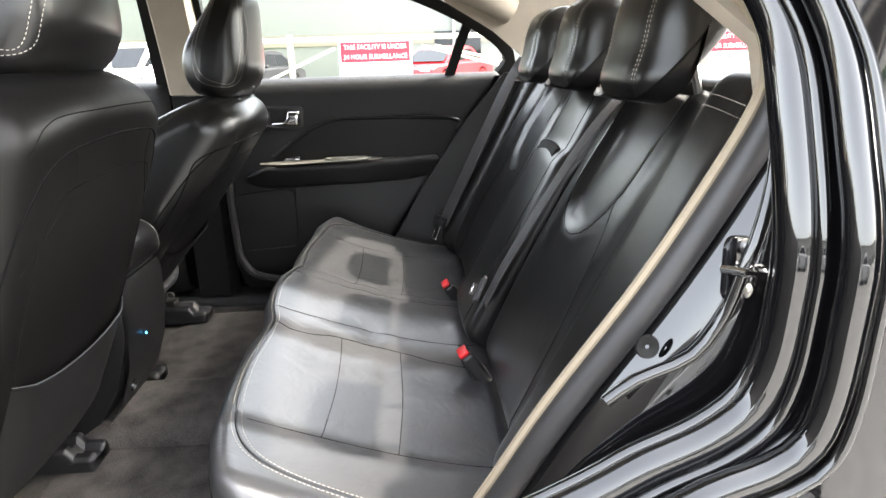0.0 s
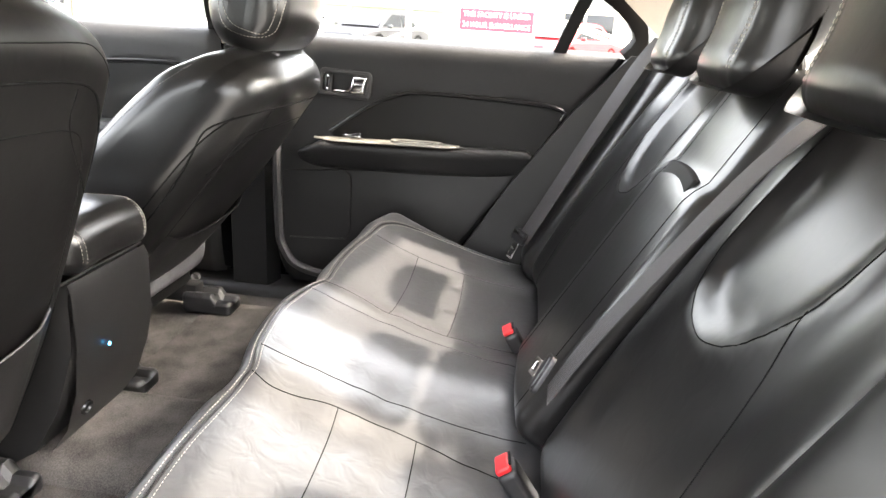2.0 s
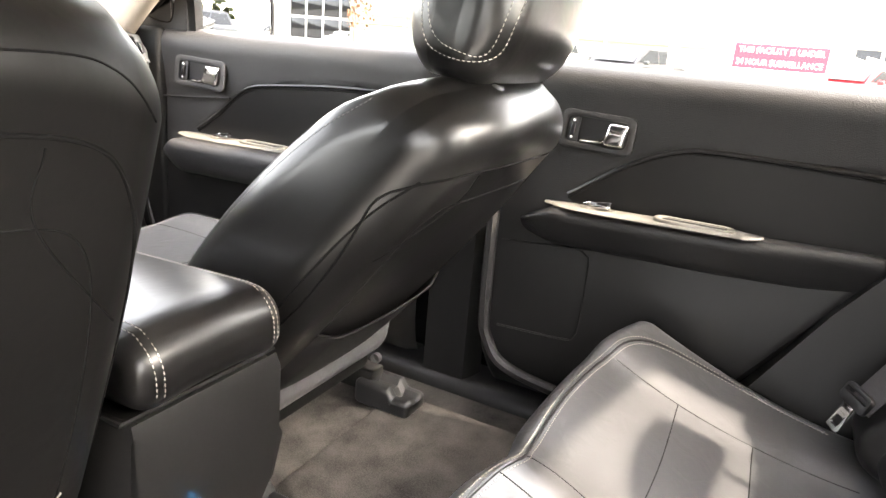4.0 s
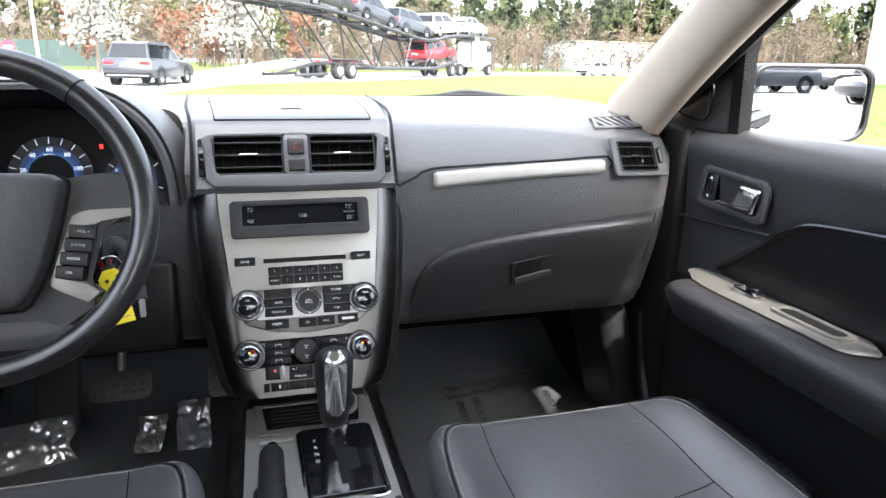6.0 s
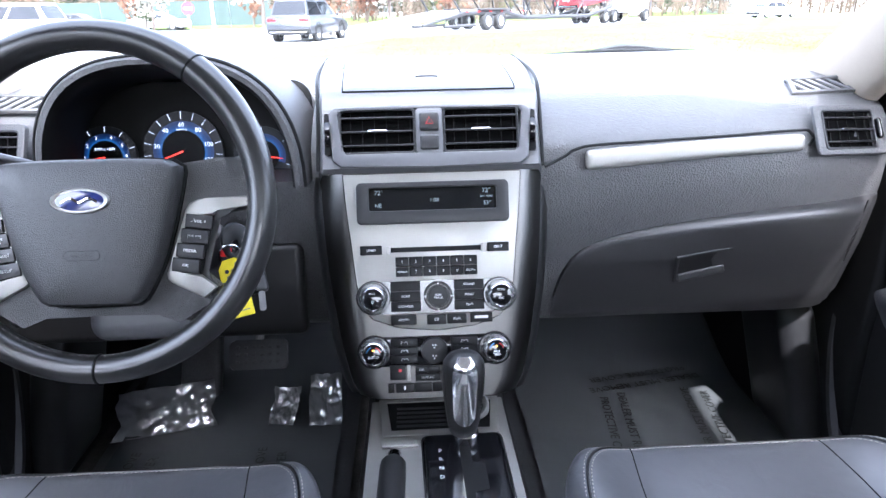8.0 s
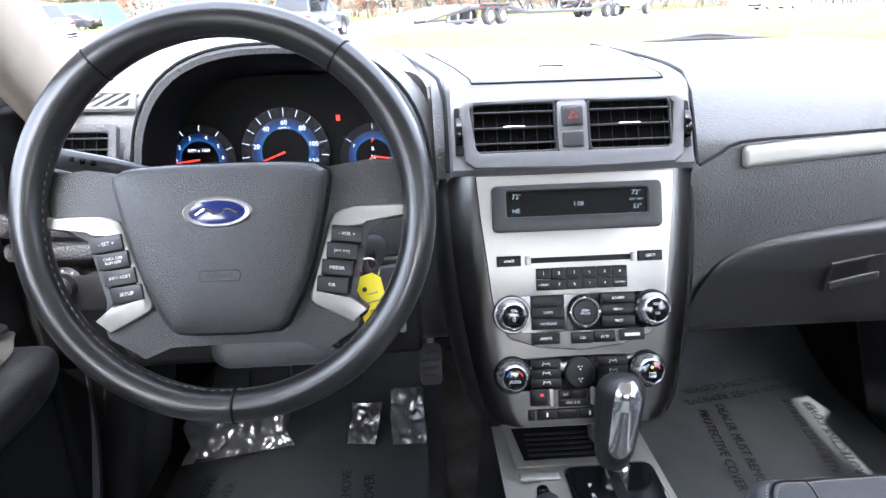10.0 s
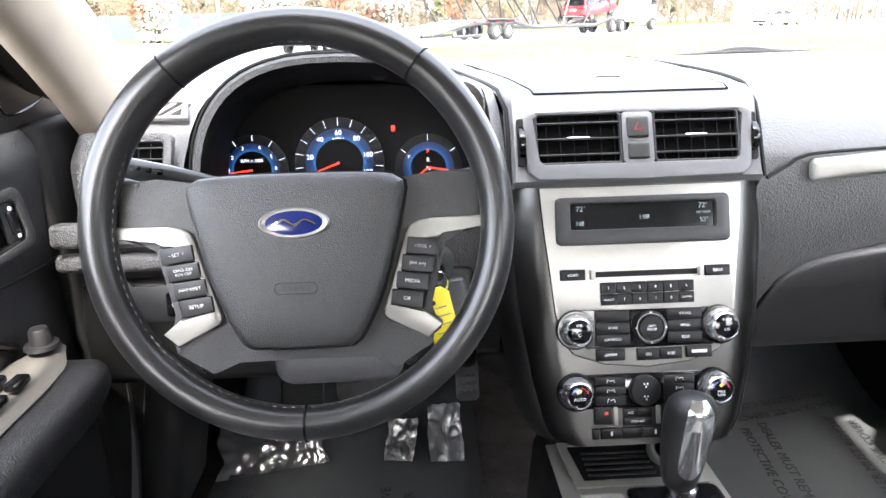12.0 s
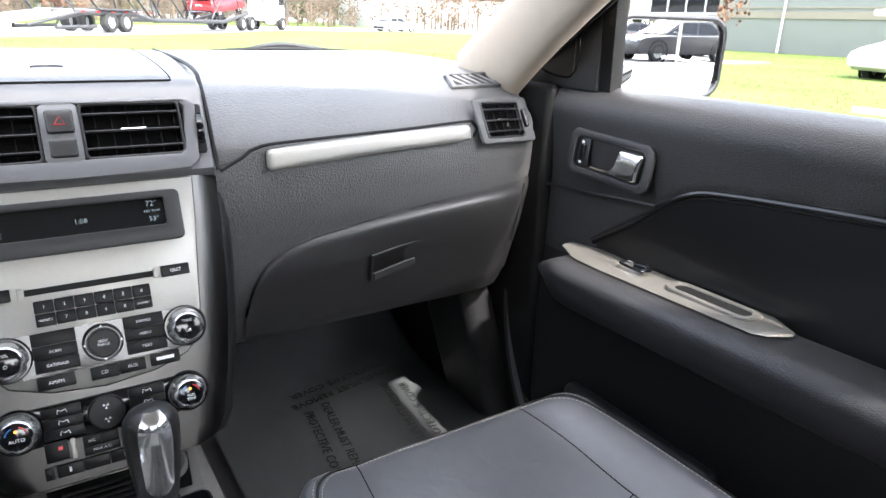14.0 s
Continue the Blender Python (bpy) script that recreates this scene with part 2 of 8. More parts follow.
def rounded(w, h, r, n=5, cx=0.0, cy=0.0):
    """The outline of a rectangle with round corners."""
    r = min(r, w / 2 - 1e-5, h / 2 - 1e-5)
    out = []
    for sx, sy, a0 in ((1, -1, -90), (1, 1, 0), (-1, 1, 90), (-1, -1, 180)):
        for i in range(n + 1):
            a = radians(a0 + 90 * i / n)
            out.append((cx + sx * (w / 2 - r) + r * math.cos(a), cy + sy * (h / 2 - r) + r * math.sin(a)))
    return out


def ring(outer, inner, depth, m=None, bevel=0.0):
    """A frame between two outlines of equally many points, raised in local z."""
    bm = bmesh.new()
    n = len(outer)
    rows = [[bm.verts.new((x, y, z)) for x, y in o] for o, z in ((outer, 0), (outer, depth), (inner, depth), (inner, 0))]
    tops = []
    for a in range(4):
        for i in range(n):
            k = (i + 1) % n
            f = bm.faces.new((rows[a][i], rows[a][k], rows[(a + 1) % 4][k], rows[(a + 1) % 4][i]))
            if a == 1:
                tops.append(f)
    if bevel:
        rims = [e for e in bm.edges if sum(f in tops for f in e.link_faces) == 1]
        bmesh.ops.bevel(bm, geom=rims, offset=bevel, segments=2, profile=0.5, affect="EDGES")
    return moved(bm, m) if m else bm


def disc(r, depth, n=32, bevel=0.0, m=None):
    return prism([(r * math.cos(2 * math.pi * i / n), r * math.sin(2 * math.pi * i / n)) for i in range(n)], depth, bevel, m)


def lathe(profile, n=36, m=None, a0=0.0, a1=360.0):
    """Turns a profile of (radius, height) about local z."""
    bm = bmesh.new()
    full = a1 - a0 >= 359.9
    cols = []
    for i in range(n if full else n + 1):
        a = radians(a0 + (a1 - a0) * i / n)
        cols.append([bm.verts.new((r * math.cos(a), r * math.sin(a), z)) for r, z in profile])
    for i in range(len(cols) - (0 if full else 1)):
        a, b = cols[i], cols[(i + 1) % len(cols)]
        for k in range(len(profile) - 1):
            bm.faces.new((a[k], b[k], b[k + 1], a[k + 1]))
    bmesh.ops.remove_doubles(bm, verts=bm.verts, dist=1e-6)
    return moved(bm, m) if m else bm


def loft(loops, closed=True, caps=True, ring_closed=False):
    """A skin over rows of equally many points."""
    bm = bmesh.new()
    rows = [[bm.verts.new(p) for p in row] for row in loops]
    n = len(rows[0])
    for a in range(len(rows) - (0 if ring_closed else 1)):
        for i in range(n if closed else n - 1):
            k, b = (i + 1) % n, (a + 1) % len(rows)
            bm.faces.new((rows[a][i], rows[a][k], rows[b][k], rows[b][i]))
    if caps and closed and not ring_closed:
        bm.faces.new(rows[0][::-1])
        bm.faces.new(rows[-1])
    return bm


def smooth_path(points, step=0.01, closed=False):
    """A rounded way through a few points (Catmull-Rom), at even steps."""
    pts = [Vector(p) for p in points]
    ext = [pts[-1]] + pts + pts[:2] if closed else [2 * pts[0] - pts[1]] + pts + [2 * pts[-1] - pts[-2]]
    out = []
    for i in range(1, len(ext) - 2):
        a, b, c, d = ext[i - 1 : i + 3]
        n = max(1, int((c - b).length / step))
        for k in range(n):
            t = k / n
            out.append(0.5 * (2 * b + (c - a) * t + (2 * a - 5 * b + 4 * c - d) * t * t + (3 * b - a - 3 * c + d) * t**3))
    if not closed:
        out.append(pts[-1])
    return out


def tube(path, r, n=8, closed=False, flat=None, taper=None):
    """A round cord along a path; flat=(normal, width): a strap instead."""
    rows = []
    up = Vector((0.13, 0.27, 0.95))
    m = len(path)
    for i, p in enumerate(path):
        d = (Vector(path[(i + 1) % m if closed else min(i + 1, m - 1)]) - Vector(path[i - 1 if closed else max(i - 1, 0)])).normalized()
        if flat:
            nrm = Vector(flat[0])
            nrm = (nrm - d * nrm.dot(d)).normalized()
            side = d.cross(nrm)
            w = flat[1] / 2
            rows.append([Vector(p) + side * a * w + nrm * b * r for a, b in ((-1, -0.6), (-0.94, -1), (0.94, -1), (1, -0.6), (1, 0.6), (0.94, 1), (-0.94, 1), (-1, 0.6))])
            continue
        up = (up - d * up.dot(d)).normalized()
        side = d.cross(up)
        rr = r * (taper(i / (m - 1)) if taper else 1)
        rows.append([Vector(p) + rr * (math.cos(2 * math.pi * k / n) * side + math.sin(2 * math.pi * k / n) * up) for k in range(n)])
    return loft(rows, True, True, closed)


def spaced(half, r, inner, rim=4):
    """Grid lines from -half to half, close together within r of the ends."""
    edge = [half - r + r * math.tan(radians(45 * i / rim)) for i in range(rim + 1)]
    return [-e for e in reversed(edge)] + [-(half - r) + 2 * (half - r) * i / inner for i in range(1, inner)] + edge


def pad(size, r, warp=None, inner=(10, 10, 4), rim=4, m=None):
    """A dense box with round edges, bent by warp: for upholstery and moulded parts."""
    half = [s / 2 for s in size]
    r = min(r, *[h * 0.98 for h in half])
    lines = [spaced(h, r, n, rim) for h, n in zip(half, inner)]
    bm, made = bmesh.new(), {}

    def vert(i, j, k):
        if (i, j, k) not in made:
            p = Vector((lines[0][i], lines[1][j], lines[2][k]))
            core = Vector([max(-(h - r), min(h - r, c)) for h, c in zip(half, p)])
            d = p - core
            p = core + d.normalized() * r if d.length else p
            made[i, j, k] = bm.verts.new(warp(p) if warp else p)
        return made[i, j, k]

    a, b, c = (len(x) - 1 for x in lines)
    for i in range(a):
        for j in range(b):
            for k in (0, c):
                bm.faces.new((vert(i, j, k), vert(i + 1, j, k), vert(i + 1, j + 1, k), vert(i, j + 1, k)))
    for i in range(a):
        for k in range(c):
            for j in (0, b):
                bm.faces.new((vert(i, j, k), vert(i + 1, j, k), vert(i + 1, j, k + 1), vert(i, j, k + 1)))
    for j in range(b):
        for k in range(c):
            for i in (0, a):
                bm.faces.new((vert(i, j, k), vert(i, j + 1, k), vert(i, j + 1, k + 1), vert(i, j, k + 1)))
    return moved(bm, m) if m else bm


def skin(bm):
    bmesh.ops.recalc_face_normals(bm, faces=bm.faces)
    return BVHTree.FromBMesh(bm)


def laid(tree, points, way, lift=0.0, step=0.006, closed=False):
    """A path dropped onto a surface along way; lift raises it from the surface."""
    out, way = [], Vector(way).normalized()
    for p in smooth_path(points, step, closed):
        at, nrm, _, _ = tree.ray_cast(p - way * 0.25, way)
        if at is not None:
            out.append(at + nrm * lift)
    return out


def stitches(path, length=0.004, gap=0.0022, r=0.0006):
    """Short threads along a path, as one mesh."""
    bm, done, i = bmesh.new(), 0.0, 0
    rows = []
    total = [0.0]
    for a, b in zip(path, path[1:]):
        total.append(total[-1] + (b - a).length)

    def at(s):
        for k in range(len(total) - 1):
            if total[k + 1] >= s:
                f = (s - total[k]) / max(1e-9, total[k + 1] - total[k])
                return path[k].lerp(path[k + 1], f)
        return path[-1]

    s = 0.0
    up = Vector((0.1, 0.2, 0.97))
    while s + length < total[-1]:
        a, b = at(s), at(s + length)
        d = (b - a).normalized()
        side = d.cross(up).normalized() * r
        top = side.cross(d).normalized() * r
        ends = []
        for p, f in ((a, 0.5), ((a + b) / 2, 1.25), (b, 0.5)):
            ends.append([bm.verts.new(p + (side * u + top * v) * f) for u, v in ((1, 0), (0, 1), (-1, 0), (0, -1))])
        for e, g in zip(ends, ends[1:]):
            for k in range(4):
                bm.faces.new((e[k], e[(k + 1) % 4], g[(k + 1) % 4], g[k]))
        s += length + gap
    return bm


def words(name, text, size, m, mat, parent, label="", depth=0.0004, align="CENTER"):
    """Raised lettering in the built-in font, as a mesh."""
    cu = bpy.data.curves.new(name, "FONT")
    cu.body, cu.size, cu.extrude, cu.align_x, cu.align_y, cu.resolution_u = text, size, depth, align, "CENTER", 2
    tmp = new(name, cu)
    me = bpy.data.meshes.new_from_object(tmp.evaluated_get(bpy.context.evaluated_depsgraph_get()))
    bpy.data.objects.remove(tmp)
    bpy.data.curves.remove(cu)
    me.transform(m)
    me.materials.clear()
    me.materials.append(mat)
    ob = new(name, me)
    ob.parent = parent
    return tagged(ob, label)


def structure(name, bm, mat, label, category):
    return tagged(part(name, bm, mat, None, label), "", category, "", "structure")


# ---- the car: shell ----
OPENING = [(-0.86, 0.33), (-1.15, 0.335), (-1.33, 0.38), (-1.43, 0.47), (-1.5, 0.57), (-1.577, 0.69), (-1.67, 0.819), (-1.738, 0.928),
           (-1.776, 1.0), (-1.781, 1.04), (-1.762, 1.078), (-1.712, 1.113), (-1.6, 1.172), (-1.42, 1.25), (-1.1, 1.32), (-0.86, 1.34)]


def opening(side, out=0.0, x=0.70, step=0.02):
    """The rear door's opening, widened by out, in the plane at x."""
    way = smooth_path([(side * x, y, z) for y, z in OPENING], step)
    rows = []
    for i, p in enumerate(way):
        d = (way[min(i + 1, len(way) - 1)] - way[max(i - 1, 0)]).normalized()
        rows.append(p + Vector((0, -d.z, d.y)) * out)
    return rows


structure("floor", box((0, -0.28, 0.275), (1.5, 2.1, 0.03)), CARPET, "dark grey carpet on the car floor", "floor")
structure("floor_tunnel", pad((0.26, 1.35, 0.1), 0.045, m=pose(0, -0.6, 0.29)), CARPET, "carpeted tunnel along the middle of the floor", "floor")
structure("toe_board", box((0, 0.64, 0.42), (1.46, 0.03, 0.4), m=pose(0, 0.3, -0.02, -22)), CARPET, "carpeted sloping toe board", "floor")
structure("firewall", box((0, 0.83, 0.62), (1.6, 0.04, 0.72)), MATT, "dark firewall behind the dashboard", "wall")
structure("ceiling", pad((1.22, 1.55, 0.05), 0.024, lambda p: p + Vector((0, 0, 0.03 - 0.09 * (p.x / 0.6) ** 2 - 0.04 * (p.y / 0.8) ** 2)), (14, 12, 2), m=pose(0, -1.02, 1.385)),
          BEIGE, "beige cloth headliner", "ceiling")
structure("parcel_shelf", pad((1.3, 0.55, 0.03), 0.012, m=pose(0, -2.12, 0.995)), VINYL, "black shelf behind the rear seat", "shelf")
structure("trunk_wall", box((0, -2.42, 0.66), (1.7, 0.03, 0.66)), PAINT, "black rear bodywork", "car body")
structure("bonnet", pad((1.6, 1.2, 0.04), 0.018, lambda p: p + Vector((0, 0, -0.1 * (p.x / 0.8) ** 2 - 0.12 * ((p.y + 0.6) / 1.2) ** 2)), (10, 8, 2), m=pose(0, 1.55, 0.86)), PAINT, "black painted bonnet", "car body")

for s, side in ((-1, "left"), (1, "right")):
    a_post = smooth_path([(s * 0.685, 0.24, 0.985), (s * 0.66, 0.07, 1.092), (s * 0.612, -0.2, 1.236), (s * 0.57, -0.45, 1.34)], 0.03)
    rows = []
    for i, p in enumerate(a_post):
        way = (a_post[min(i + 1, len(a_post) - 1)] - a_post[max(i - 1, 0)]).normalized()
        face = Vector((s * -0.75, -0.6, 0.25))
        face = (face - way * face.dot(way)).normalized()
        flank = way.cross(face)
        wide = 0.052 + 0.02 * math.exp(-4.0 * i / len(a_post))
        rows.append([p + flank * wide * math.cos(2 * math.pi * k / 20) + face * 0.03 * math.copysign(abs(math.sin(2 * math.pi * k / 20)) ** 0.7, math.sin(2 * math.pi * k / 20)) for k in range(20)])
    structure("pillar_front_" + side, loft(rows), BEIGE, "beige cloth trim on the windscreen pillar", "pillar")
    structure("roof_rail_" + side, tube(smooth_path([(s * 0.57, -0.42, 1.345), (s * 0.575, -0.9, 1.37), (s * 0.58, -1.3, 1.335), (s * 0.6, -1.62, 1.235), (s * 0.63, -1.75, 1.17)], 0.05), 0.04, 10), BEIGE,
              "beige trim along the roof edge", "trim")
    structure("pillar_middle_" + side, loft([[(s * (0.705 - 0.12 * max(0, z - 0.98) / 0.36 + dx), y, z) for dx, y in ((0.03, -0.735), (0.012, -0.745), (0.012, -0.842), (0.03, -0.852), (0.07, -0.86), (0.07, -0.725))] for z in (0.32, 0.6, 0.96)]), MATT, "dark lower trim of the middle pillar", "pillar")
    structure("pillar_upper_" + side, loft([[(s * (0.705 - 0.12 * max(0, z - 0.98) / 0.36 + dx), y, z) for dx, y in ((0.02, -0.735), (0, -0.745), (0, -0.842), (0.02, -0.852), (0.07, -0.86), (0.07, -0.725))] for z in (0.965, 1.1, 1.22, 1.35)]), BEIGE, "beige upper trim of the middle pillar", "pillar")
    structure("sill_" + side, pad((0.15, 2.3, 0.1), 0.03, m=pose(s * 0.775, -0.5, 0.27)), PLASTIC, "black plastic door sill", "sill")
    structure("pillar_rear_" + side, loft([[(s * x, y, z) for x, y in ((x0, y0), (x0 + 0.03, y0 - 0.005), (x0 + 0.02, y1), (x0 - 0.02, y1))] for x0, y0, y1, z in
                                           ((0.665, -1.80, -2.4, 0.985), (0.665, -1.785, -2.33, 1.05), (0.65, -1.70, -2.13, 1.12), (0.625, -1.58, -1.98, 1.19), (0.595, -1.42, -1.8, 1.29), (0.57, -1.3, -1.7, 1.35))]),
              BEIGE, "beige trim on the rear roof pillar", "pillar")
for s, side in ((-1, "left"), (1, "right")):
    structure("kick_panel_" + side, pad((0.04, 0.85, 0.78), 0.015, lambda p: p, (2, 8, 8), 3, pose(s * 0.725, 0.49, 0.61)), MATT, "dark panel beside the footwell", "wall")
    structure("seal_front_" + side, tube(smooth_path([(s * 0.722, 0.13, 0.96), (s * 0.722, 0.14, 0.8), (s * 0.715, 0.14, 0.55), (s * 0.705, 0.05, 0.37), (s * 0.705, -0.1, 0.34)], 0.03), 0.013, 8), RUBBER, "grey rubber seal at the door opening", "trim")
    structure("body_side_" + side, box((s * 0.86, -0.55 if s > 0 else 0.35, 0.55), (0.1, 3.4 if s > 0 else 1.5, 0.85), 0.04), PAINT, "black painted body side", "car body")
    structure("kick_trim_" + side, pad((0.07, 0.2, 0.3), 0.033, lambda p: p + Vector((-s * 0.15 * p.z, 0.25 * p.z, 0)), (4, 4, 8), 4, pose(s * 0.683, 0.24, 0.47)), PLASTIC, "grey plastic trim beside the footwell", "trim")
structure("open_rear_door", pad((0.05, 0.98, 0.68), 0.02, None, (2, 6, 6), 3, pose(-0.83, -0.86, 0.66) @ pose(0, 0, 0, 0, 0, -68) @ pose(0, -0.49, 0)), VINYL, "open rear door seen edge-on beside the opening", "car door")
structure("quarter_trim", loft([[(0.685, y, z), (0.76, y - 0.005, z), (0.78, -2.2, z), (0.62, -2.2, z)] for y, z in ((-1.3, 0.33), (-1.37, 0.47), (-1.48, 0.66), (-1.62, 0.86), (-1.74, 1.0))]), LOWER, "black quarter trim behind the rear door", "trim")
structure("roof_panel", pad((1.24, 1.7, 0.02), 0.008, lambda p: p + Vector((0, 0, 0.03 - 0.09 * (p.x / 0.6) ** 2 - 0.05 * (p.y / 0.85) ** 2)), (12, 12, 1), m=pose(0, -1.05, 1.44)), PAINT, "black painted roof", "car body")

windscreen = thing("windscreen", "clear laminated windscreen glass above the dashboard", "window", kind="structure")
part("glass_sheet", loft([[(0.72 * k - (0.14 * k) * t, 0.87 - 0.1 * k * k - 1.2 * t + 0.08 * k * k * t, 0.985 + 0.40 * t - 0.03 * k * k * t) for k in [i / 6 - 1 for i in range(13)]] for t in [i / 6 for i in range(7)]], False), GLASS, windscreen).visible_shadow = False


def wiper():
    w = thing("windscreen_wiper", "black wiper resting at the foot of the windscreen", "wiper")
    part("blade", tube(smooth_path([(0.34, 0.95, 1.002), (0.5, 0.91, 1.013), (0.64, 0.84, 1.014), (0.73, 0.76, 1.012)], 0.03), 0.006, 6), MATT, w)
    part("arm", tube(smooth_path([(0.46, 0.93, 1.008), (0.52, 0.915, 1.022), (0.58, 0.9, 1.022), (0.72, 0.86, 1.0)], 0.03), 0.008, 6), PLASTIC, w)
    part("cowl", pad((1.4, 0.16, 0.03), 0.012, lambda p: p + Vector((0, -0.16 * p.x * p.x, 0)), (14, 3, 1), 3, pose(0, 1.0, 0.955)), MATT, w)


wiper()
back_glass = thing("rear_window", "sloping rear window glass", "window", kind="structure")
part("glass_sheet", loft([[(0.66 * k - 0.12 * k * t, -2.38 + 0.6 * t, 1.0 + 0.38 * t) for k in (-1, -0.5, 0, 0.5, 1)] for t in (0, 0.5, 1)], False), GLASS, back_glass).visible_shadow = False

# door jamb of the open rear door: seal, trim edge and painted steps
def tumblehome(bm):
    """Leans the body above the beltline inwards, towards the roof."""
    for v in bm.verts:
        k = max(0.0, v.co.z - 0.86)
        v.co.x += 0.36 * k * k / (k + 0.06) * max(0.0, min(1.0, (-v.co.x - 0.712) / 0.06))
    return bm


jamb = thing("rear_door_jamb", "glossy black painted jamb of the open rear door", "car body", kind="structure")
steps = [(0.034, 0.712), (0.045, 0.73), (0.06, 0.745), (0.09, 0.757), (0.14, 0.766), (0.22, 0.775), (0.34, 0.785), (0.5, 0.795)]
part("painted_sheet", tumblehome(loft([opening(-1, d, x) for d, x in steps], False)), PAINT, jamb)
FLANGE = [(-1.4, 0.55), (-1.52, 0.605), (-1.608, 0.648), (-1.654, 0.674), (-1.711, 0.7), (-1.75, 0.732), (-1.768, 0.779), (-1.774, 0.843), (-1.776, 0.903), (-1.776, 0.974), (-1.77, 1.06), (-1.74, 1.13)]
OUTER = [(-1.5, 0.56), (-1.62, 0.625), (-1.697, 0.668), (-1.751, 0.689), (-1.783, 0.715), (-1.797, 0.763), (-1.802, 0.835), (-1.805, 0.902), (-1.803, 0.956), (-1.795, 1.05), (-1.76, 1.14)]
CREASE = [(-1.625, 0.722), (-1.654, 0.743), (-1.707, 0.766), (-1.736, 0.808), (-1.748, 0.846), (-1.775, 0.929), (-1.786, 1.007)]
for name, path, x, r in (("door_flange", FLANGE, 0.806, 0.019), ("flange_lip", [(y - 0.009, z - 0.012) for y, z in FLANGE], 0.826, 0.006), ("flange_root", [(y + 0.012, z + 0.013) for y, z in FLANGE], 0.8, 0.007), ("outer_edge", OUTER, 0.845, 0.015), ("outer_lip", [(y - 0.012, z - 0.01) for y, z in OUTER], 0.862, 0.005), ("pressed_crease", CREASE, 0.768, 0.007)):
    part(name, tumblehome(tube(smooth_path([(-x, y, z) for y, z in path], 0.015), r, 12)), PAINT, jamb)
part("channel", tumblehome(loft([[(-0.79, y + 0.02, z + 0.02) for y, z in OUTER], [(-0.835, y + 0.004, z + 0.004) for y, z in OUTER], [(-0.85, y, z) for y, z in OUTER]], False)), PAINT, jamb)
part("quarter_panel", tumblehome(loft([[(-x, y - dy, z - dz) for y, z in OUTER] for x, dy, dz in ((0.862, 0.012, 0.01), (0.885, 0.05, 0.06), (0.9, 0.16, 0.16), (0.905, 0.4, 0.3))], False)), PAINT, jamb, "glossy black rear wing panel")
part("rubber_seal", tube([p + Vector((-0.012, 0, 0)) for p in opening(-1, 0.021, 0.70, 0.01)], 0.0155, 10), RUBBER, jamb, "soft grey rubber door seal")
part("beige_edge", tube(opening(-1, 0.004, 0.703, 0.01), 0.0058, 8), TAN, jamb, "beige cloth edging strip")
part("inner_panel", loft([opening(-1, d, x) for d, x in ((0.0, 0.70), (0.02, 0.69), (0.12, 0.66))], False), VINYL, jamb)
st = part("striker", prism(rounded(0.036, 0.062, 0.012), 0.006, 0.002), GLOSSY, jamb, "black latch striker with two bolts")
st.matrix_basis = basis((-0.752, -1.748, 0.848), (0.45, -0.89, -0.1), (-0.89, -0.45, 0.1))
part("striker_bar", tube([Vector(p) for p in ((-0.016, 0.0, 0.0), (-0.016, 0, 0.024), (0.0, 0, 0.03), (0.011, 0, 0.024), (0.011, 0, 0))], 0.0045, 8), CHROME, st)
for dy in (-0.021, 0.021):
    part("bolt", disc(0.0075, 0.008, 12, 0.003, pose(0.006, dy, 0.006)), STEEL, st)
part("grommet", lathe([(0.012, 0.0), (0.011, 0.003), (0.006, 0.002), (0.002, 0.0)], 20, basis((-0.762, -1.665, 0.775), (0, 1, 0), (-0.9, 0.4, 0.15))), MATT, jamb)

# ---- doors ----
def inside(poly, y, z):
    """The signed distance of a point from a closed outline, positive within."""
    best, within = 9.0, False
    for (ya, za), (yb, zb) in zip(poly, poly[1:] + poly[:1]):
        dy, dz = yb - ya, zb - za
        t = max(0, min(1, ((y - ya) * dy + (z - za) * dz) / (dy * dy + dz * dz + 1e-12)))
        best = min(best, math.hypot(y - ya - t * dy, z - za - t * dz))
        if (za > z) != (zb > z) and y < (yb - ya) * (z - za) / (zb - za) + ya:
            within = not within
    return best if within else -best


def eased(x):
    x = max(0.0, min(1.0, x))
    return x * x * (3 - 2 * x)


def panel_x(z):
    """How far out the bare door panel stands at a height."""
    knots = [(0.33, 0.745), (0.36, 0.728), (0.42, 0.718), (0.6, 0.715), (0.7, 0.72), (0.85, 0.724), (0.92, 0.718), (0.965, 0.713), (0.985, 0.718), (0.997, 0.73), (1.003, 0.75)]
    for (za, xa), (zb, xb) in zip(knots, knots[1:]):
        if z <= zb:
            return xa + (xb - xa) * max(0, (z - za) / (zb - za))
    return knots[-1][1]


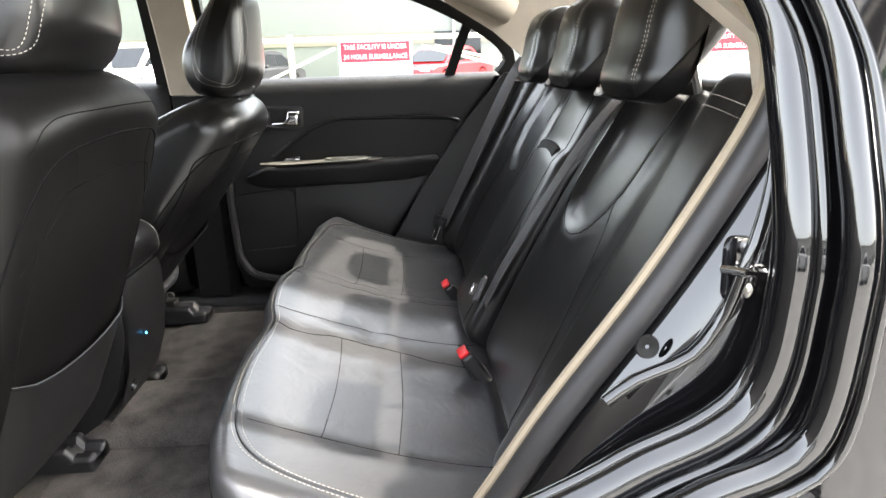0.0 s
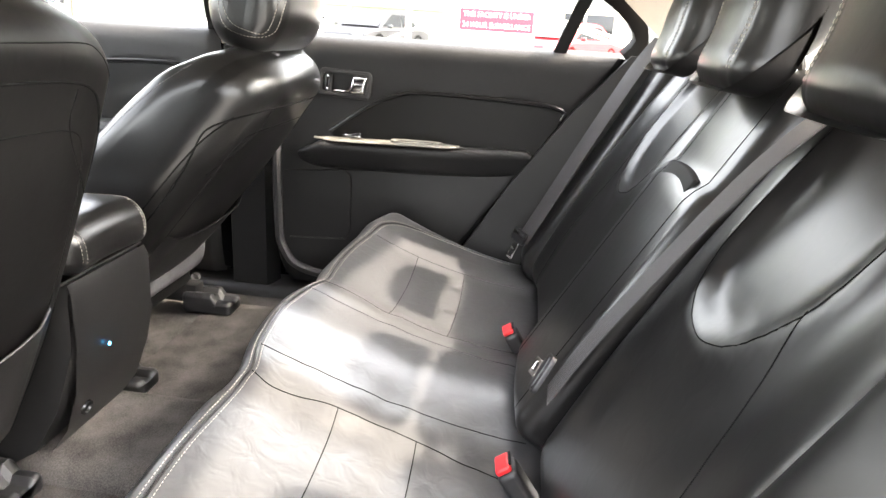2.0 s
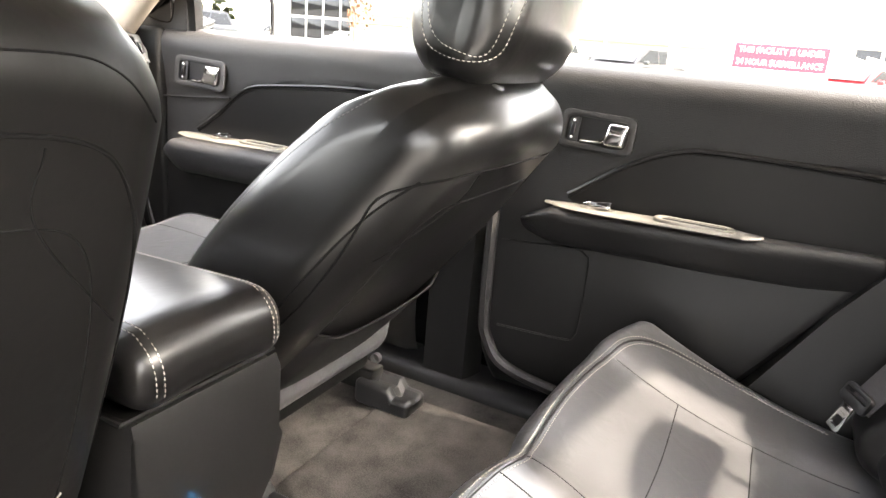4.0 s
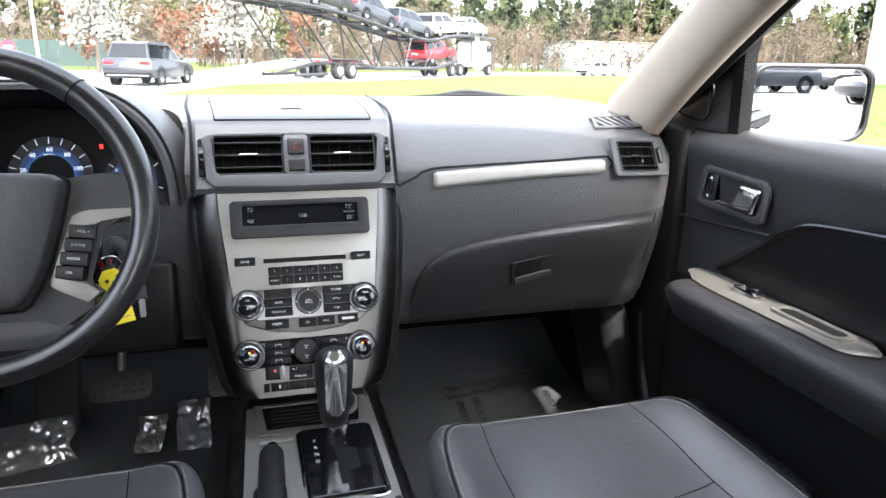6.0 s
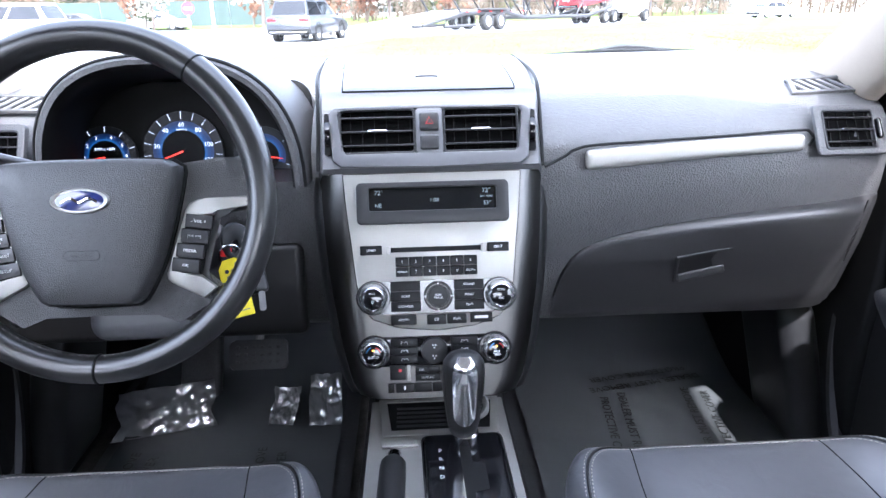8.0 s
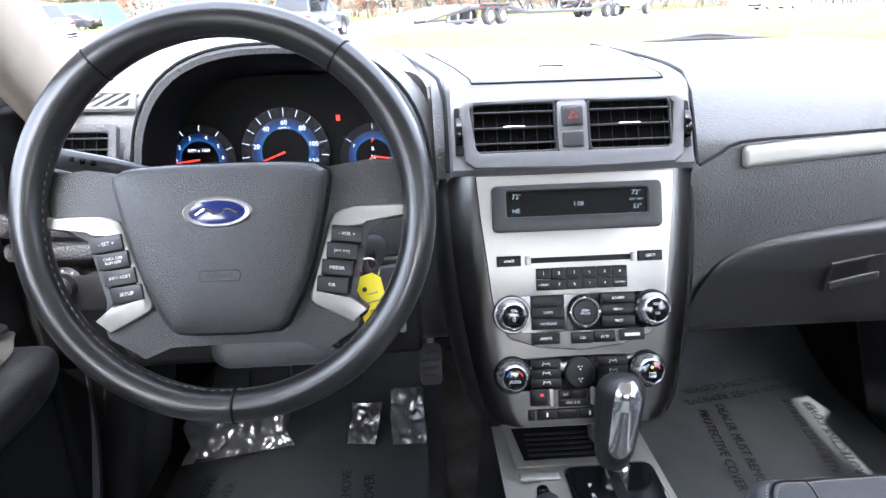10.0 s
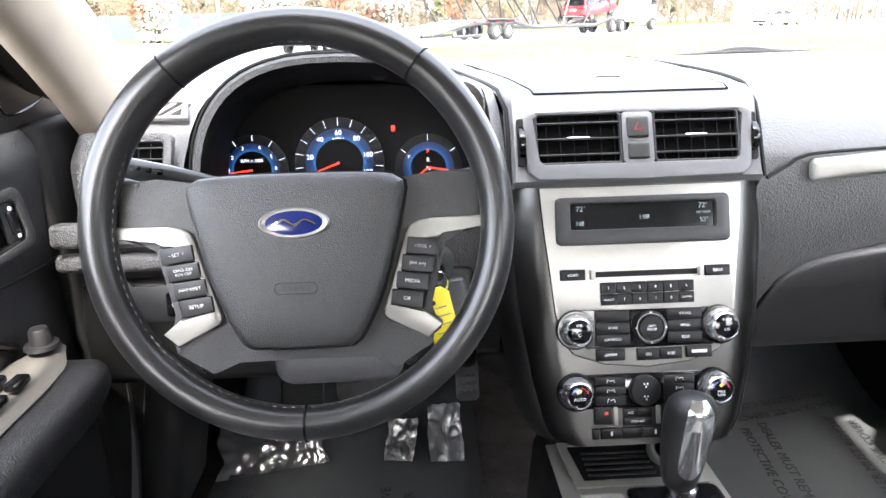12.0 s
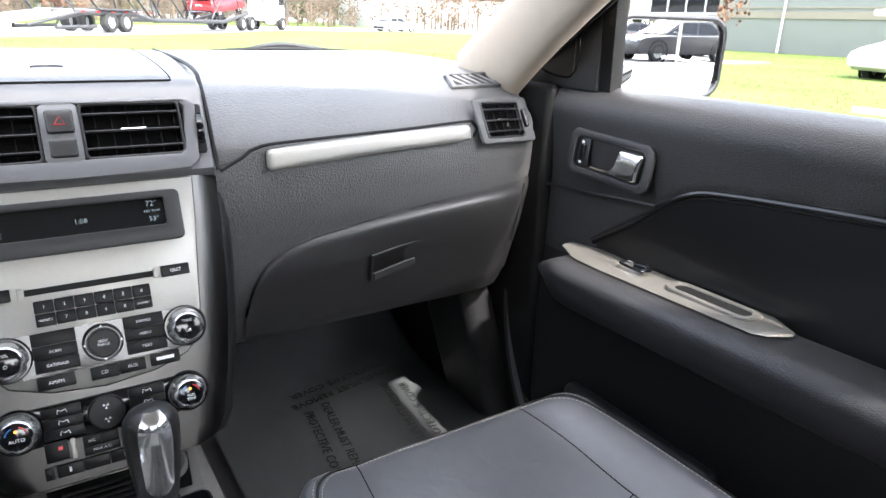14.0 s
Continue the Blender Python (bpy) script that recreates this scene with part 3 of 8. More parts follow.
def handle_set(d, s, y, z, k=1.0):
    """The inner handle: bezel, dark cup, chrome lever and lock switch."""
    m = basis((s * 0.7145, y, z), (0, -1, -0.04), (-s, 0, 0.1)) @ Matrix.Diagonal((k, 1.06 if k > 1 else 1.0, 1, 1))
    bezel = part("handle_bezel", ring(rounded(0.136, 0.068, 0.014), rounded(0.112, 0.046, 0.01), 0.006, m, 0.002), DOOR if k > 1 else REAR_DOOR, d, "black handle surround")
    cup = rounded(0.086, 0.046, 0.01, cx=0.013)
    part("handle_cup", prism(cup, 0.002, 0, m @ pose(0, 0, -0.012)), MATT, bezel)
    part("cup_wall", ring(rounded(0.113, 0.047, 0.01), rounded(0.109, 0.043, 0.01), 0.018, m @ pose(0, 0, -0.014)), MATT, bezel)
    part("switch_plate", prism(rounded(0.02, 0.046, 0.005, cx=-0.044), 0.004, 0.001, m @ pose(0, 0, -0.002)), PLASTIC, bezel)
    part("lock_switch", pad((0.009, 0.026, 0.006), 0.0025, inner=(2, 3, 1), rim=2, m=m @ pose(-0.044, 0, 0.004)), GLOSSY, bezel)
    for dv in (-0.015, 0.015):
        part("switch_mark", disc(0.0022, 0.001, 8, m=m @ pose(-0.044, dv, 0.0055)), LETTER, bezel)
    bar = smooth_path([(-0.028, -0.02, 0.0), (0.0, -0.0185, 0.004), (0.014, -0.012, 0.007), (0.02, 0.002, 0.008)], 0.004)
    part("lever_edge", moved(tube(bar, 0.003, 8), m), CHROME, bezel)
    part("lever", pad((0.036, 0.04, 0.012), 0.005, lambda p: p + Vector((0.12 * p.y, 0, -0.12 * abs(p.y) + 0.004)), (4, 5, 2), 3, m @ pose(0.036, -0.0005, 0.006)), CHROME, bezel, "chrome door lever")
    return bezel


def armrest(d, s, y0, y1, cup0, cup1, driver=False, rear=False):
    """The padded armrest with its silver plate, pull cup and window switch."""
    mid, long = (y0 + y1) / 2, abs(y1 - y0)

    high = 0.066 if rear else 0.078

    def shape(p):
        t = (p.y + long / 2) / long
        q = Vector(p)
        tip, tail = eased((t - 0.86) / 0.14), eased((0.5 - t) / 0.5) if rear else 0
        q.x *= 1 - 0.5 * tip - 0.45 * tail
        q.x += 0.018 * tip + 0.02 * tail
        under = eased(0.5 - p.z / high) * eased(0.5 - p.x / 0.06)
        q.x += 0.03 * under
        q.z = q.z * (1 - 0.55 * tip) - 0.012 * tip + 0.012 * (1 - t) - 0.01 * under
        return q

    flip = Matrix.Diagonal((s, 1, 1, 1))
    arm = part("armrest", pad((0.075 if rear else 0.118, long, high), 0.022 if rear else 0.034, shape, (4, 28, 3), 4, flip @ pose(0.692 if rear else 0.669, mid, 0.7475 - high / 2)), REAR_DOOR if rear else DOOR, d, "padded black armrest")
    top = 0.7505
    w = lambda y: (0.006 if rear else 0.013) + 0.022 * eased((y0 - 0.04 - y) / 0.07)
    c = lambda y: 0.697 - 0.012 * eased((y0 - 0.02 - y) / 0.16)
    ys = [y0 - 0.05 + (cup1 - 0.055 - y0 + 0.05) * i / 26 for i in range(27)]
    end = ys[-1]
    near = [(c(y) - w(y) * min(1, math.sqrt(max(0, (y - end) / 0.03))), y) for y in ys]
    far = [(c(y) + w(y) * (1 if y > end + 0.04 else 0.2 + 0.8 * (y - end) / 0.04), y) for y in ys]
    cl, cm = abs(cup1 - cup0), (cup0 + cup1) / 2
    hole = rounded(0.024, cl, 0.011, 6)
    out = rounded(0.04, cl + 0.024, 0.019, 6)
    rows = [[(s * x, y, top + 0.012 * (1 - (y - y1) / long)) for x, y in zip([n[0] + (f[0] - n[0]) * k for n, f in zip(near, far)], ys)] for k in (0, 0.12, 0.5, 0.88, 1)]
    lift = (0.0, 0.003, 0.0042, 0.003, 0.0)
    rows = [[(x, y, z + dz) for x, y, z in row] for row, dz in zip(rows, lift)]
    plate = part("armrest_plate", loft(rows, False), DOOR_SILVER, arm, "satin warm grey armrest plate")
    zc = top + 0.012 * (1 - (cm - y1) / long) + 0.003
    part("pull_cup_rim", ring(out, hole, 0.005, flip @ pose(c(cm), cm, zc), 0.002), DOOR_SILVER, arm)
    part("pull_cup", prism(rounded(0.0255, cl + 0.001, 0.012, 6), 0.0012, 0, flip @ pose(c(cm), cm, zc + 0.0012)), MATT, arm, "dark recess of the pull cup")
    if not driver:
        ym = y0 - (0.15 if rear else 0.2)
        part("window_switch", pad((0.013, 0.024, 0.009), 0.003, lambda p: p + Vector((0, 0, -0.12 * p.y)), (2, 4, 1), 2, flip @ pose(c(ym), ym - 0.012, top + 0.018)), GLOSSY, arm)
        part("switch_bezel", ring(rounded(0.02, 0.05, 0.005), rounded(0.015, 0.04, 0.004), 0.004, flip @ pose(c(ym), ym, top + 0.0125), 0.001), CHROME, arm)
    else:
        for k, ym in enumerate((y0 - 0.16, y0 - 0.2)):
            for dx in (-0.012, 0.012):
                part("window_switch", pad((0.015, 0.026, 0.009), 0.003, inner=(2, 3, 1), rim=2, m=flip @ pose(c(ym) + dx, ym, top + 0.016)), GLOSSY, arm)
        ym = y0 - 0.075
        part("mirror_joystick", lathe([(0.019, 0), (0.018, 0.004), (0.012, 0.005), (0.0105, 0.02), (0.009, 0.023), (0.0, 0.0235)], 24, flip @ pose(c(ym), ym, top + 0.014)), PLASTIC, arm)
    return arm


def door(name, s, y0, rear, label):
    d = thing(name, label, "car door", kind="structure")
    if rear:
        inset = [(-1.02, 0.765), (-1.12, 0.835), (-1.19, 0.868), (-1.26, 0.879), (-1.45, 0.876), (-1.58, 0.868), (-1.607, 0.853), (-1.6, 0.835), (-1.53, 0.735), (-1.5, 0.722), (-1.04, 0.745)]
    else:
        inset = [(-0.045, 0.762), (-0.12, 0.81), (-0.175, 0.852), (-0.215, 0.876), (-0.27, 0.888), (-0.46, 0.904), (-0.60, 0.907), (-0.645, 0.897), (-0.662, 0.865), (-0.655, 0.79), (-0.63, 0.745), (-0.06, 0.745)]

    def end(z):
        if not rear:
            return -0.705 - 0.025 * eased((z - 0.5) / 0.5)
        return -1.385 - 0.72 * (z - 0.5) if z > 0.5 else -1.385 + 0.9 * (0.5 - z)

    ny, nz = 74, 62
    rows = []
    for k in range(nz + 1):
        z = 0.335 + (1.003 - 0.335) * k / nz
        row = []
        for i in range(ny + 1):
            f = i / ny
            y = y0 + (end(z) - y0) * f
            x = panel_x(z)
            if 0.70 < z < 0.93:
                x += 0.012 * eased(inside(inset, y, z) / 0.012 + 0.5)
            corner = max(0, 0.46 - z) / 0.12
            x += 0.03 * eased(1 - f * 30) * 0.6 + 0.03 * eased(1 - (1 - f) * 30) * 0.6
            if f < 0.12 and z < 0.46:
                x += 0.05 * eased(corner - 8 * f)
            row.append((s * x, y, z))
        rows.append(row)
    rows = [[(s * 0.79, y, z) for _, y, z in rows[0]]] + rows + [[(s * 0.79, y, z) for _, y, z in rows[-1]]]
    cut = 37
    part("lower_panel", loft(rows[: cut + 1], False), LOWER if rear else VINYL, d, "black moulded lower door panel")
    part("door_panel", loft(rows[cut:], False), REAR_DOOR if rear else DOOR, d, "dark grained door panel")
    way = smooth_path([(s * (panel_x(z) + 0.011), y, z) for y, z in inset], 0.012, True)
    flat = [(p.y, p.z) for p in way]
    bm = prism(flat, 0.008, 0.005, basis((s * 0.733, 0, 0), (0, 1, 0), (-s, 0, 0)) if s < 0 else Matrix(((0, 0, -1, 0.733), (1, 0, 0, 0), (0, 1, 0, 0), (0, 0, 0, 1))))
    # The rear insert takes the leather with shade in its colour.
    part("leather_insert", bm, SEAT_BACK if rear else LEATHER, d, "smooth black leather insert")
    bead = smooth_path([(s * (panel_x(z) + 0.001), y, z + 0.002) for y, z in inset[:8 if rear else 9]], 0.012)
    part("insert_piping", tube(bead, 0.0042, 8), LEATHER, d, "rolled edge above the insert")
    part("insert_gap", tube([p + Vector((s * 0.002, 0, -0.0065)) for p in bead], 0.0026, 6), MATT, d)
    if rear:
        handle_set(d, s, -1.06, 0.888)
        armrest(d, s, -0.937, -1.54, -1.198, -1.305, rear=True)
        grill = smooth_path([(s * 0.7165, y, z) for y, z in ((-0.9, 0.655), (-1.06, 0.668), (-1.078, 0.655), (-1.076, 0.5), (-1.065, 0.482), (-0.91, 0.472))], 0.012)
        part("speaker_outline", tube(grill, 0.0022, 5), VINYL, d)
        part("edge_seal", tube(smooth_path([(s * 0.70, -0.885, 0.97), (s * 0.70, -0.885, 0.55), (s * 0.7, -0.9, 0.44), (s * 0.7, -0.97, 0.385), (s * 0.7, -1.2, 0.37), (s * 0.7, -1.36, 0.43), (s * 0.7, -1.5, 0.62), (s * 0.7, -1.7, 0.92)], 0.015), 0.012, 8), RUBBER, d, "grey rubber door seal")
    else:
        handle_set(d, s, -0.07, 0.901, 1.25)
        armrest(d, s, 0.03, -0.66, -0.245, -0.355, s < 0)
        part("map_pocket", pad((0.03, 0.3, 0.15), 0.014, lambda p: p + Vector((s * 0.06 * (p.z + 0.07), 0, 0)), (2, 8, 5), 3, pose(s * 0.7, -0.19, 0.43)), PLASTIC, d, "black plastic map pocket")
        part("insert_crease", tube(smooth_path([(s * 0.7155, y, z) for y, z in ((0.09, 0.833), (-0.02, 0.839), (-0.1, 0.846), (-0.165, 0.851))], 0.02), 0.0028, 6), VINYL, d)
        part("panel_crease", tube(smooth_path([(s * 0.713, y, z) for y, z in ((-0.02, 0.64), (-0.2, 0.655), (-0.45, 0.66), (-0.68, 0.668))], 0.02), 0.0025, 6), VINYL, d)
    # window opening
    if not rear:
        tri = [(0.2, 0.995), (-0.012, 0.995), (-0.018, 1.135), (0.03, 1.118), (0.12, 1.055)]
        flatm = Matrix(((0, 0, -s, s * 0.742), (1, 0, 0, 0), (0, 1, 0, 0), (0, 0, 0, 1)))
        part("mirror_panel", prism(tri, 0.014, 0.004, flatm), PLASTIC, d, "black triangular mirror cover")
        part("tweeter_grille", tube(smooth_path([(s * 0.7275, 0.135, 1.028), (s * 0.7275, 0.045, 1.015), (s * 0.7275, 0.035, 1.08), (s * 0.7275, 0.09, 1.055)], 0.01, True), 0.0018, 5, True), GLOSSY, d)
        dots = joined(*[disc(0.0012, 0.001, 6, m=basis((s * 0.7275, 0.04, 1.02 + 0.004 * k), (0, 1, 0), (-s, 0, 0))) for k in range(14)])
        part("grille_holes", dots, STEEL, d)
        part("window_post", tube([(s * 0.748, -0.022, 0.99), (s * 0.735, -0.03, 1.13), (s * 0.72, -0.06, 1.18)], 0.012, 8, flat=((-s, 0, 0), 0.028)), MATT, d)
        frame = smooth_path([(s * 0.735, 0.16, 1.03), (s * 0.70, -0.05, 1.15), (s * 0.65, -0.3, 1.27), (s * 0.62, -0.55, 1.335), (s * 0.62, -0.74, 1.35)], 0.03)
        part("window_frame", tube(frame, 0.013, 8, flat=((-s, -0.3, -0.5), 0.045)), MATT, d)
        part("rear_post", tube([(s * 0.75, -0.715, 0.99), (s * 0.69, -0.72, 1.18), (s * 0.63, -0.725, 1.34)], 0.014, 8, flat=((-s, 0, 0), 0.04)), MATT, d)
        glass = [[(s * (0.757 - 0.33 * (z - 1.0)), y, z) for y in (-0.03, -0.2, -0.4, -0.72)] for z in (0.99, 1.1, 1.2, 1.33)]
    else:
        frame = smooth_path([(s * 0.62, -0.85, 1.345), (s * 0.63, -1.15, 1.315), (s * 0.66, -1.45, 1.235), (s * 0.69, -1.64, 1.15), (s * 0.712, -1.735, 1.085), (s * 0.722, -1.76, 1.035), (s * 0.724, -1.73, 0.995)], 0.02)
        part("window_frame", tube(frame, 0.013, 8, flat=((-s, -0.2, -0.4), 0.035)), MATT, d)
        part("front_post", tube([(s * 0.75, -0.865, 0.99), (s * 0.69, -0.86, 1.18), (s * 0.63, -0.855, 1.345)], 0.014, 8, flat=((-s, 0, 0), 0.03)), MATT, d)
        part("quarter_post", tube([(s * 0.748, -1.575, 0.985), (s * 0.72, -1.612, 1.09), (s * 0.69, -1.645, 1.17)], 0.01, 8, flat=((-s, 0, 0), 0.03)), MATT, d, "black bar before the quarter light")
        glass = [[(s * (0.757 - 0.33 * (z - 1.0)), y, z) for y in (-0.87, -1.1, -1.4, -1.4 - 0.36 * (1 - (z - 0.99) / 0.34))] for z in (0.99, 1.08, 1.16, 1.24, 1.33)]
    part("window_glass", loft(glass, False), GLASS, d).visible_shadow = False
    part("outer_skin", loft([[(s * x, y0 + (end(max(z, 0.4)) - 0.12 * rear * (z > 0.5) - y0) * i / 8, z) for i in range(9)] for x, z in ((0.76, 0.992), (0.82, 0.985), (0.88, 0.93), (0.915, 0.75), (0.91, 0.5), (0.89, 0.28))], False), PAINT, d)
    return d


door("door_front_right", 1, 0.11, False, "closed front passenger door, charcoal and black leather")
door("door_rear_right", 1, -0.865, True, "closed rear door, charcoal and black leather")
door("door_front_left", -1, 0.11, False, "closed driver's door, charcoal and black leather")


def wing_mirror():
    w = thing("wing_mirror", "black door mirror with a frameless looking glass", "mirror")

    def shell(p):
        k = (p.y + 0.05) / 0.1
        return Vector((p.x * (1 - 0.25 * k * k), p.y, p.z * (1 - 0.3 * k * k)))

    m = basis((0.935, 0.035, 1.045), (0.965, -0.262, 0.0), (0, 0, 1))
    house = part("housing", pad((0.235, 0.09, 0.145), 0.035, shell, (8, 4, 6), 4, m @ pose(0, 0.045, 0)), PAINT, w, "glossy black mirror housing")
    part("rim", ring(rounded(0.232, 0.142, 0.035, 6), rounded(0.212, 0.122, 0.03, 6), 0.014, m @ pose(0, 0, 0, 90), 0.005), GLOSSY, w)
    part("mirror_glass", prism(rounded(0.214, 0.124, 0.03, 6), 0.003, 0, m @ pose(0, -0.003, 0, 90)), MIRROR, w, "clean mirror glass")
    part("foot", tube([(0.75, 0.06, 1.0), (0.82, 0.065, 1.005), (0.87, 0.07, 1.02)], 0.025, 10), PAINT, w)


wing_mirror()

# ---- seats ----
def seam(parent, path, pale=True, name="stitching"):
    """A sunk seam, with pale threads on request."""
    part("seam", tube(path, 0.0008, 6), BLACK_THREAD, parent)
    if pale:
        part(name, stitches(path), THREAD, parent, "pale contrast stitching")


def front_seat(tilt, mid, head_at, taper, label):
    """A front seat; tilt: how far its back leans, in degrees; mid: the middle of the back; head_at: the middle of the headrest."""
    seat = thing("front_seat", label, "car seat", "front seats")

    def bend(p):
        q = Vector(p)
        w, f = abs(p.x) / 0.235, (p.y + 0.31) / 0.62
        high = eased((p.z + 0.08) / 0.16)
        q.z += high * (0.034 * eased((w - 0.5) / 0.45) * (1 - 0.55 * f) - 0.014 * (1 - w * w) + 0.016 * f * f - 0.012 * (1 - f))
        q.y -= 0.055 * w**4 * eased((f - 0.5) * 2)
        q.x *= 1 - 0.05 * eased((f - 0.4) / 0.6)
        q.x *= 1 - 0.12 * (1 - high)
        return q

    cush = moved(pad((0.48, 0.625, 0.16), 0.048, bend, (18, 20, 3), 5), pose(0, -0.435, 0.498))
    tree = skin(cush)
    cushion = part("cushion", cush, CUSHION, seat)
    edge = [(-0.215, -0.68, 0.6), (-0.218, -0.45, 0.6), (-0.208, -0.25, 0.6), (-0.18, -0.175, 0.6), (-0.12, -0.15, 0.6), (0, -0.143, 0.6), (0.12, -0.15, 0.6), (0.18, -0.175, 0.6), (0.208, -0.25, 0.6), (0.218, -0.45, 0.6), (0.215, -0.68, 0.6)]
    for k, lift in ((1.0, 0.0), (0.962, 0.0003)):
        path = laid(tree, [(x * k, -0.435 + (y + 0.435) * (k if k == 1 else 0.968), z) for x, y, z in edge], (0, 0, -1), lift)
        part("stitching", stitches(path), THREAD, cushion, "pale contrast stitching")
    part("piping", tube(laid(tree, [(x * 0.981, -0.435 + (y + 0.435) * 0.984, z) for x, y, z in edge], (0, 0, -1)), 0.0022, 6), LEATHER, cushion)
    for s in (-1, 1):
        seam(cushion, laid(tree, [(s * 0.125, -0.155, 0.6), (s * 0.135, -0.25, 0.6), (s * 0.137, -0.36, 0.6), (s * 0.15, -0.5, 0.6), (s * 0.155, -0.68, 0.6)], (0, 0, -1)), pale=False)
    seam(cushion, laid(tree, [(-0.137, -0.36, 0.6), (-0.06, -0.37, 0.6), (0, -0.372, 0.6), (0.06, -0.37, 0.6), (0.137, -0.36, 0.6)], (0, 0, -1)), pale=False)

    def shape(p):
        up = (p.z + 0.33) / 0.66
        w = p.x / 0.24
        q = Vector(p)
        q.x *= 1 - taper * eased((up - 0.45) / 0.55) - 0.06 * eased((0.35 - up) / 0.35)
        if p.y > 0:
            q.y += (0.05 * eased((abs(w) - 0.4) / 0.5) * (1 - (0.8 if taper > 0 else 0.0) * up) + 0.018 * math.sin(up * 3.1)) - 0.03 * eased((up - 0.8) / 0.2)
        else:
            q.y += 0.028 * abs(w) ** 3 - 0.012 * math.sin(up * 3.1)
        if taper < 0:
            q.x *= 1 + max(-0.05, 1.5 * p.y)
        q.z -= 0.055 * eased((up - 0.6) / 0.4) * abs(w) ** 2.4
        return q

    lean = basis((0, *mid), (1, 0, 0), (0, -math.sin(radians(tilt)), math.cos(radians(tilt))))
    ahead = lean.to_3x3() @ Vector((0, 1, 0))
    bm = moved(pad((0.48, 0.15, 0.66), 0.05, shape, (18, 4, 20), 5), lean)
    tree = skin(bm)
    # The driver's back takes the leather with shade in its colour.
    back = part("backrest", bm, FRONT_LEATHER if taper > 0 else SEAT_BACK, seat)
    at = lambda x, y, z: lean @ Vector((x, y, z))
    rim = [at(x * (1.06 if taper > 0 else 1.0), -0.08, z) for x, z in ((-0.208, -0.27), (-0.216, -0.1), (-0.206, 0.1), (-0.186, 0.2), (-0.135, 0.252), (0, 0.265), (0.135, 0.252), (0.186, 0.2), (0.206, 0.1), (0.216, -0.1), (0.208, -0.27))]
    path = laid(tree, rim, ahead, 0.0002)
    part("seam", tube(path, 0.0016, 6), BLACK_THREAD, back)
    part("stitching", stitches(path, 0.0046, 0.0024, 0.0008), THREAD_GREY, back, "grey stitching")
    for s in (-1, 1):
        path = laid(tree, [at(s * 0.26, y, z) for y, z in ((0.107, -0.24), (0.107, -0.1), (0.1, 0.05), (0.087, 0.16), (0.066, 0.24))], (-s, 0, 0), 0.0003)
        part("stitching", stitches(path), THREAD_GREY, back, "grey stitching")
        seam(back, laid(tree, [at(s * 0.12, -0.08, z) for z in (0.25, 0.2)] + [at(s * 0.19, -0.08, 0.1)], ahead), pale=False)
        if taper > 0:
            path = laid(tree, [at(s * 0.26, y, z) for y, z in ((-0.035, -0.27), (-0.032, -0.1), (-0.03, 0.05), (-0.032, 0.15), (-0.045, 0.22))], (-s, 0, 0), 0.0003)
            part("seam", tube(path, 0.0014, 6), BLACK_THREAD, back)
            part("stitching", stitches(path, 0.0046, 0.0024, 0.0008), THREAD_GREY, back, "grey stitching")
    # back panel seam and slack map pocket
    arch = [(-0.15, -0.27), (-0.168, -0.05), (-0.168, 0.1), (-0.15, 0.18), (-0.1, 0.205), (0, 0.21), (0.1, 0.205), (0.15, 0.18), (0.168, 0.1), (0.168, -0.05), (0.15, -0.27)]
    seam(back, laid(tree, [at(x, -0.08, z) for x, z in arch], ahead), pale=False)
    if taper < 0:
        seam(back, laid(tree, [at(x, -0.08, z) for x, z in ((-0.2, 0.25), (-0.17, 0.282), (-0.12, 0.297), (0, 0.302), (0.12, 0.297), (0.17, 0.282), (0.2, 0.25))], ahead), pale=False)
    brim = lambda x: -0.085 + 0.02 * (x / 0.17) ** 2
    rows = []
    for j in range(9):
        row = []
        for i in range(21):
            x = -0.17 + 0.017 * i
            hit_at, nrm, _, _ = tree.ray_cast(at(x, -0.3, -0.285 + (brim(x) + 0.285) * j / 8), ahead)
            row.append(hit_at + nrm * (0.009 * eased(min(1 - abs(x) / 0.17, j / 8, 0.2) * 5) + 0.001))
        rows.append(row)
    pocket = part("map_pocket", loft(rows, False), VINYL, back, "slack map pocket")
    part("pocket_hem", tube(rows[-1], 0.0022, 8), LEATHER, back)

    def pillow(p):
        q, t = Vector(p), (p.z + 0.125) / 0.25
        q.x *= 1 - 0.2 * t * t
        q.y *= 1 - 0.48 * eased((t - 0.3) / 0.75) - 0.22 * eased((0.3 - t) / 0.3)
        q.y += 0.012 - 0.02 * eased((t - 0.4) / 0.6)
        q.y -= 0.026 * (p.x / 0.135) ** 2 if p.y > 0 else -0.02 * (p.x / 0.135) ** 2
        q.z -= 0.02 * t * (p.x / 0.135) ** 2
        return q

    hm = pose(0, *head_at, 9)
    bm = moved(pad((0.275, 0.175, 0.25), 0.04, pillow, (12, 6, 12), 5), hm)
    tree = skin(bm)
    head = part("headrest", bm, FRONT_LEATHER, seat)
    for s in (-1, 1):
        for off in (0.0, 0.009):
            loop = [hm @ Vector((s * 0.2, y, z)) for y, z in ((-0.042 + off, 0.095), (-0.056 + off, 0.03), (-0.058 + off, -0.04), (-0.047 + off, -0.085), (-0.01, -0.098 + off), (0.035 - off, -0.088 + off), (0.055 - off, -0.04), (0.052 - off, 0.02), (0.03 - off, 0.09))]
            path = laid(tree, loop, (-s, 0, 0), 0.0003)
            part("stitching", stitches(path), THREAD, head, "pale contrast stitching")
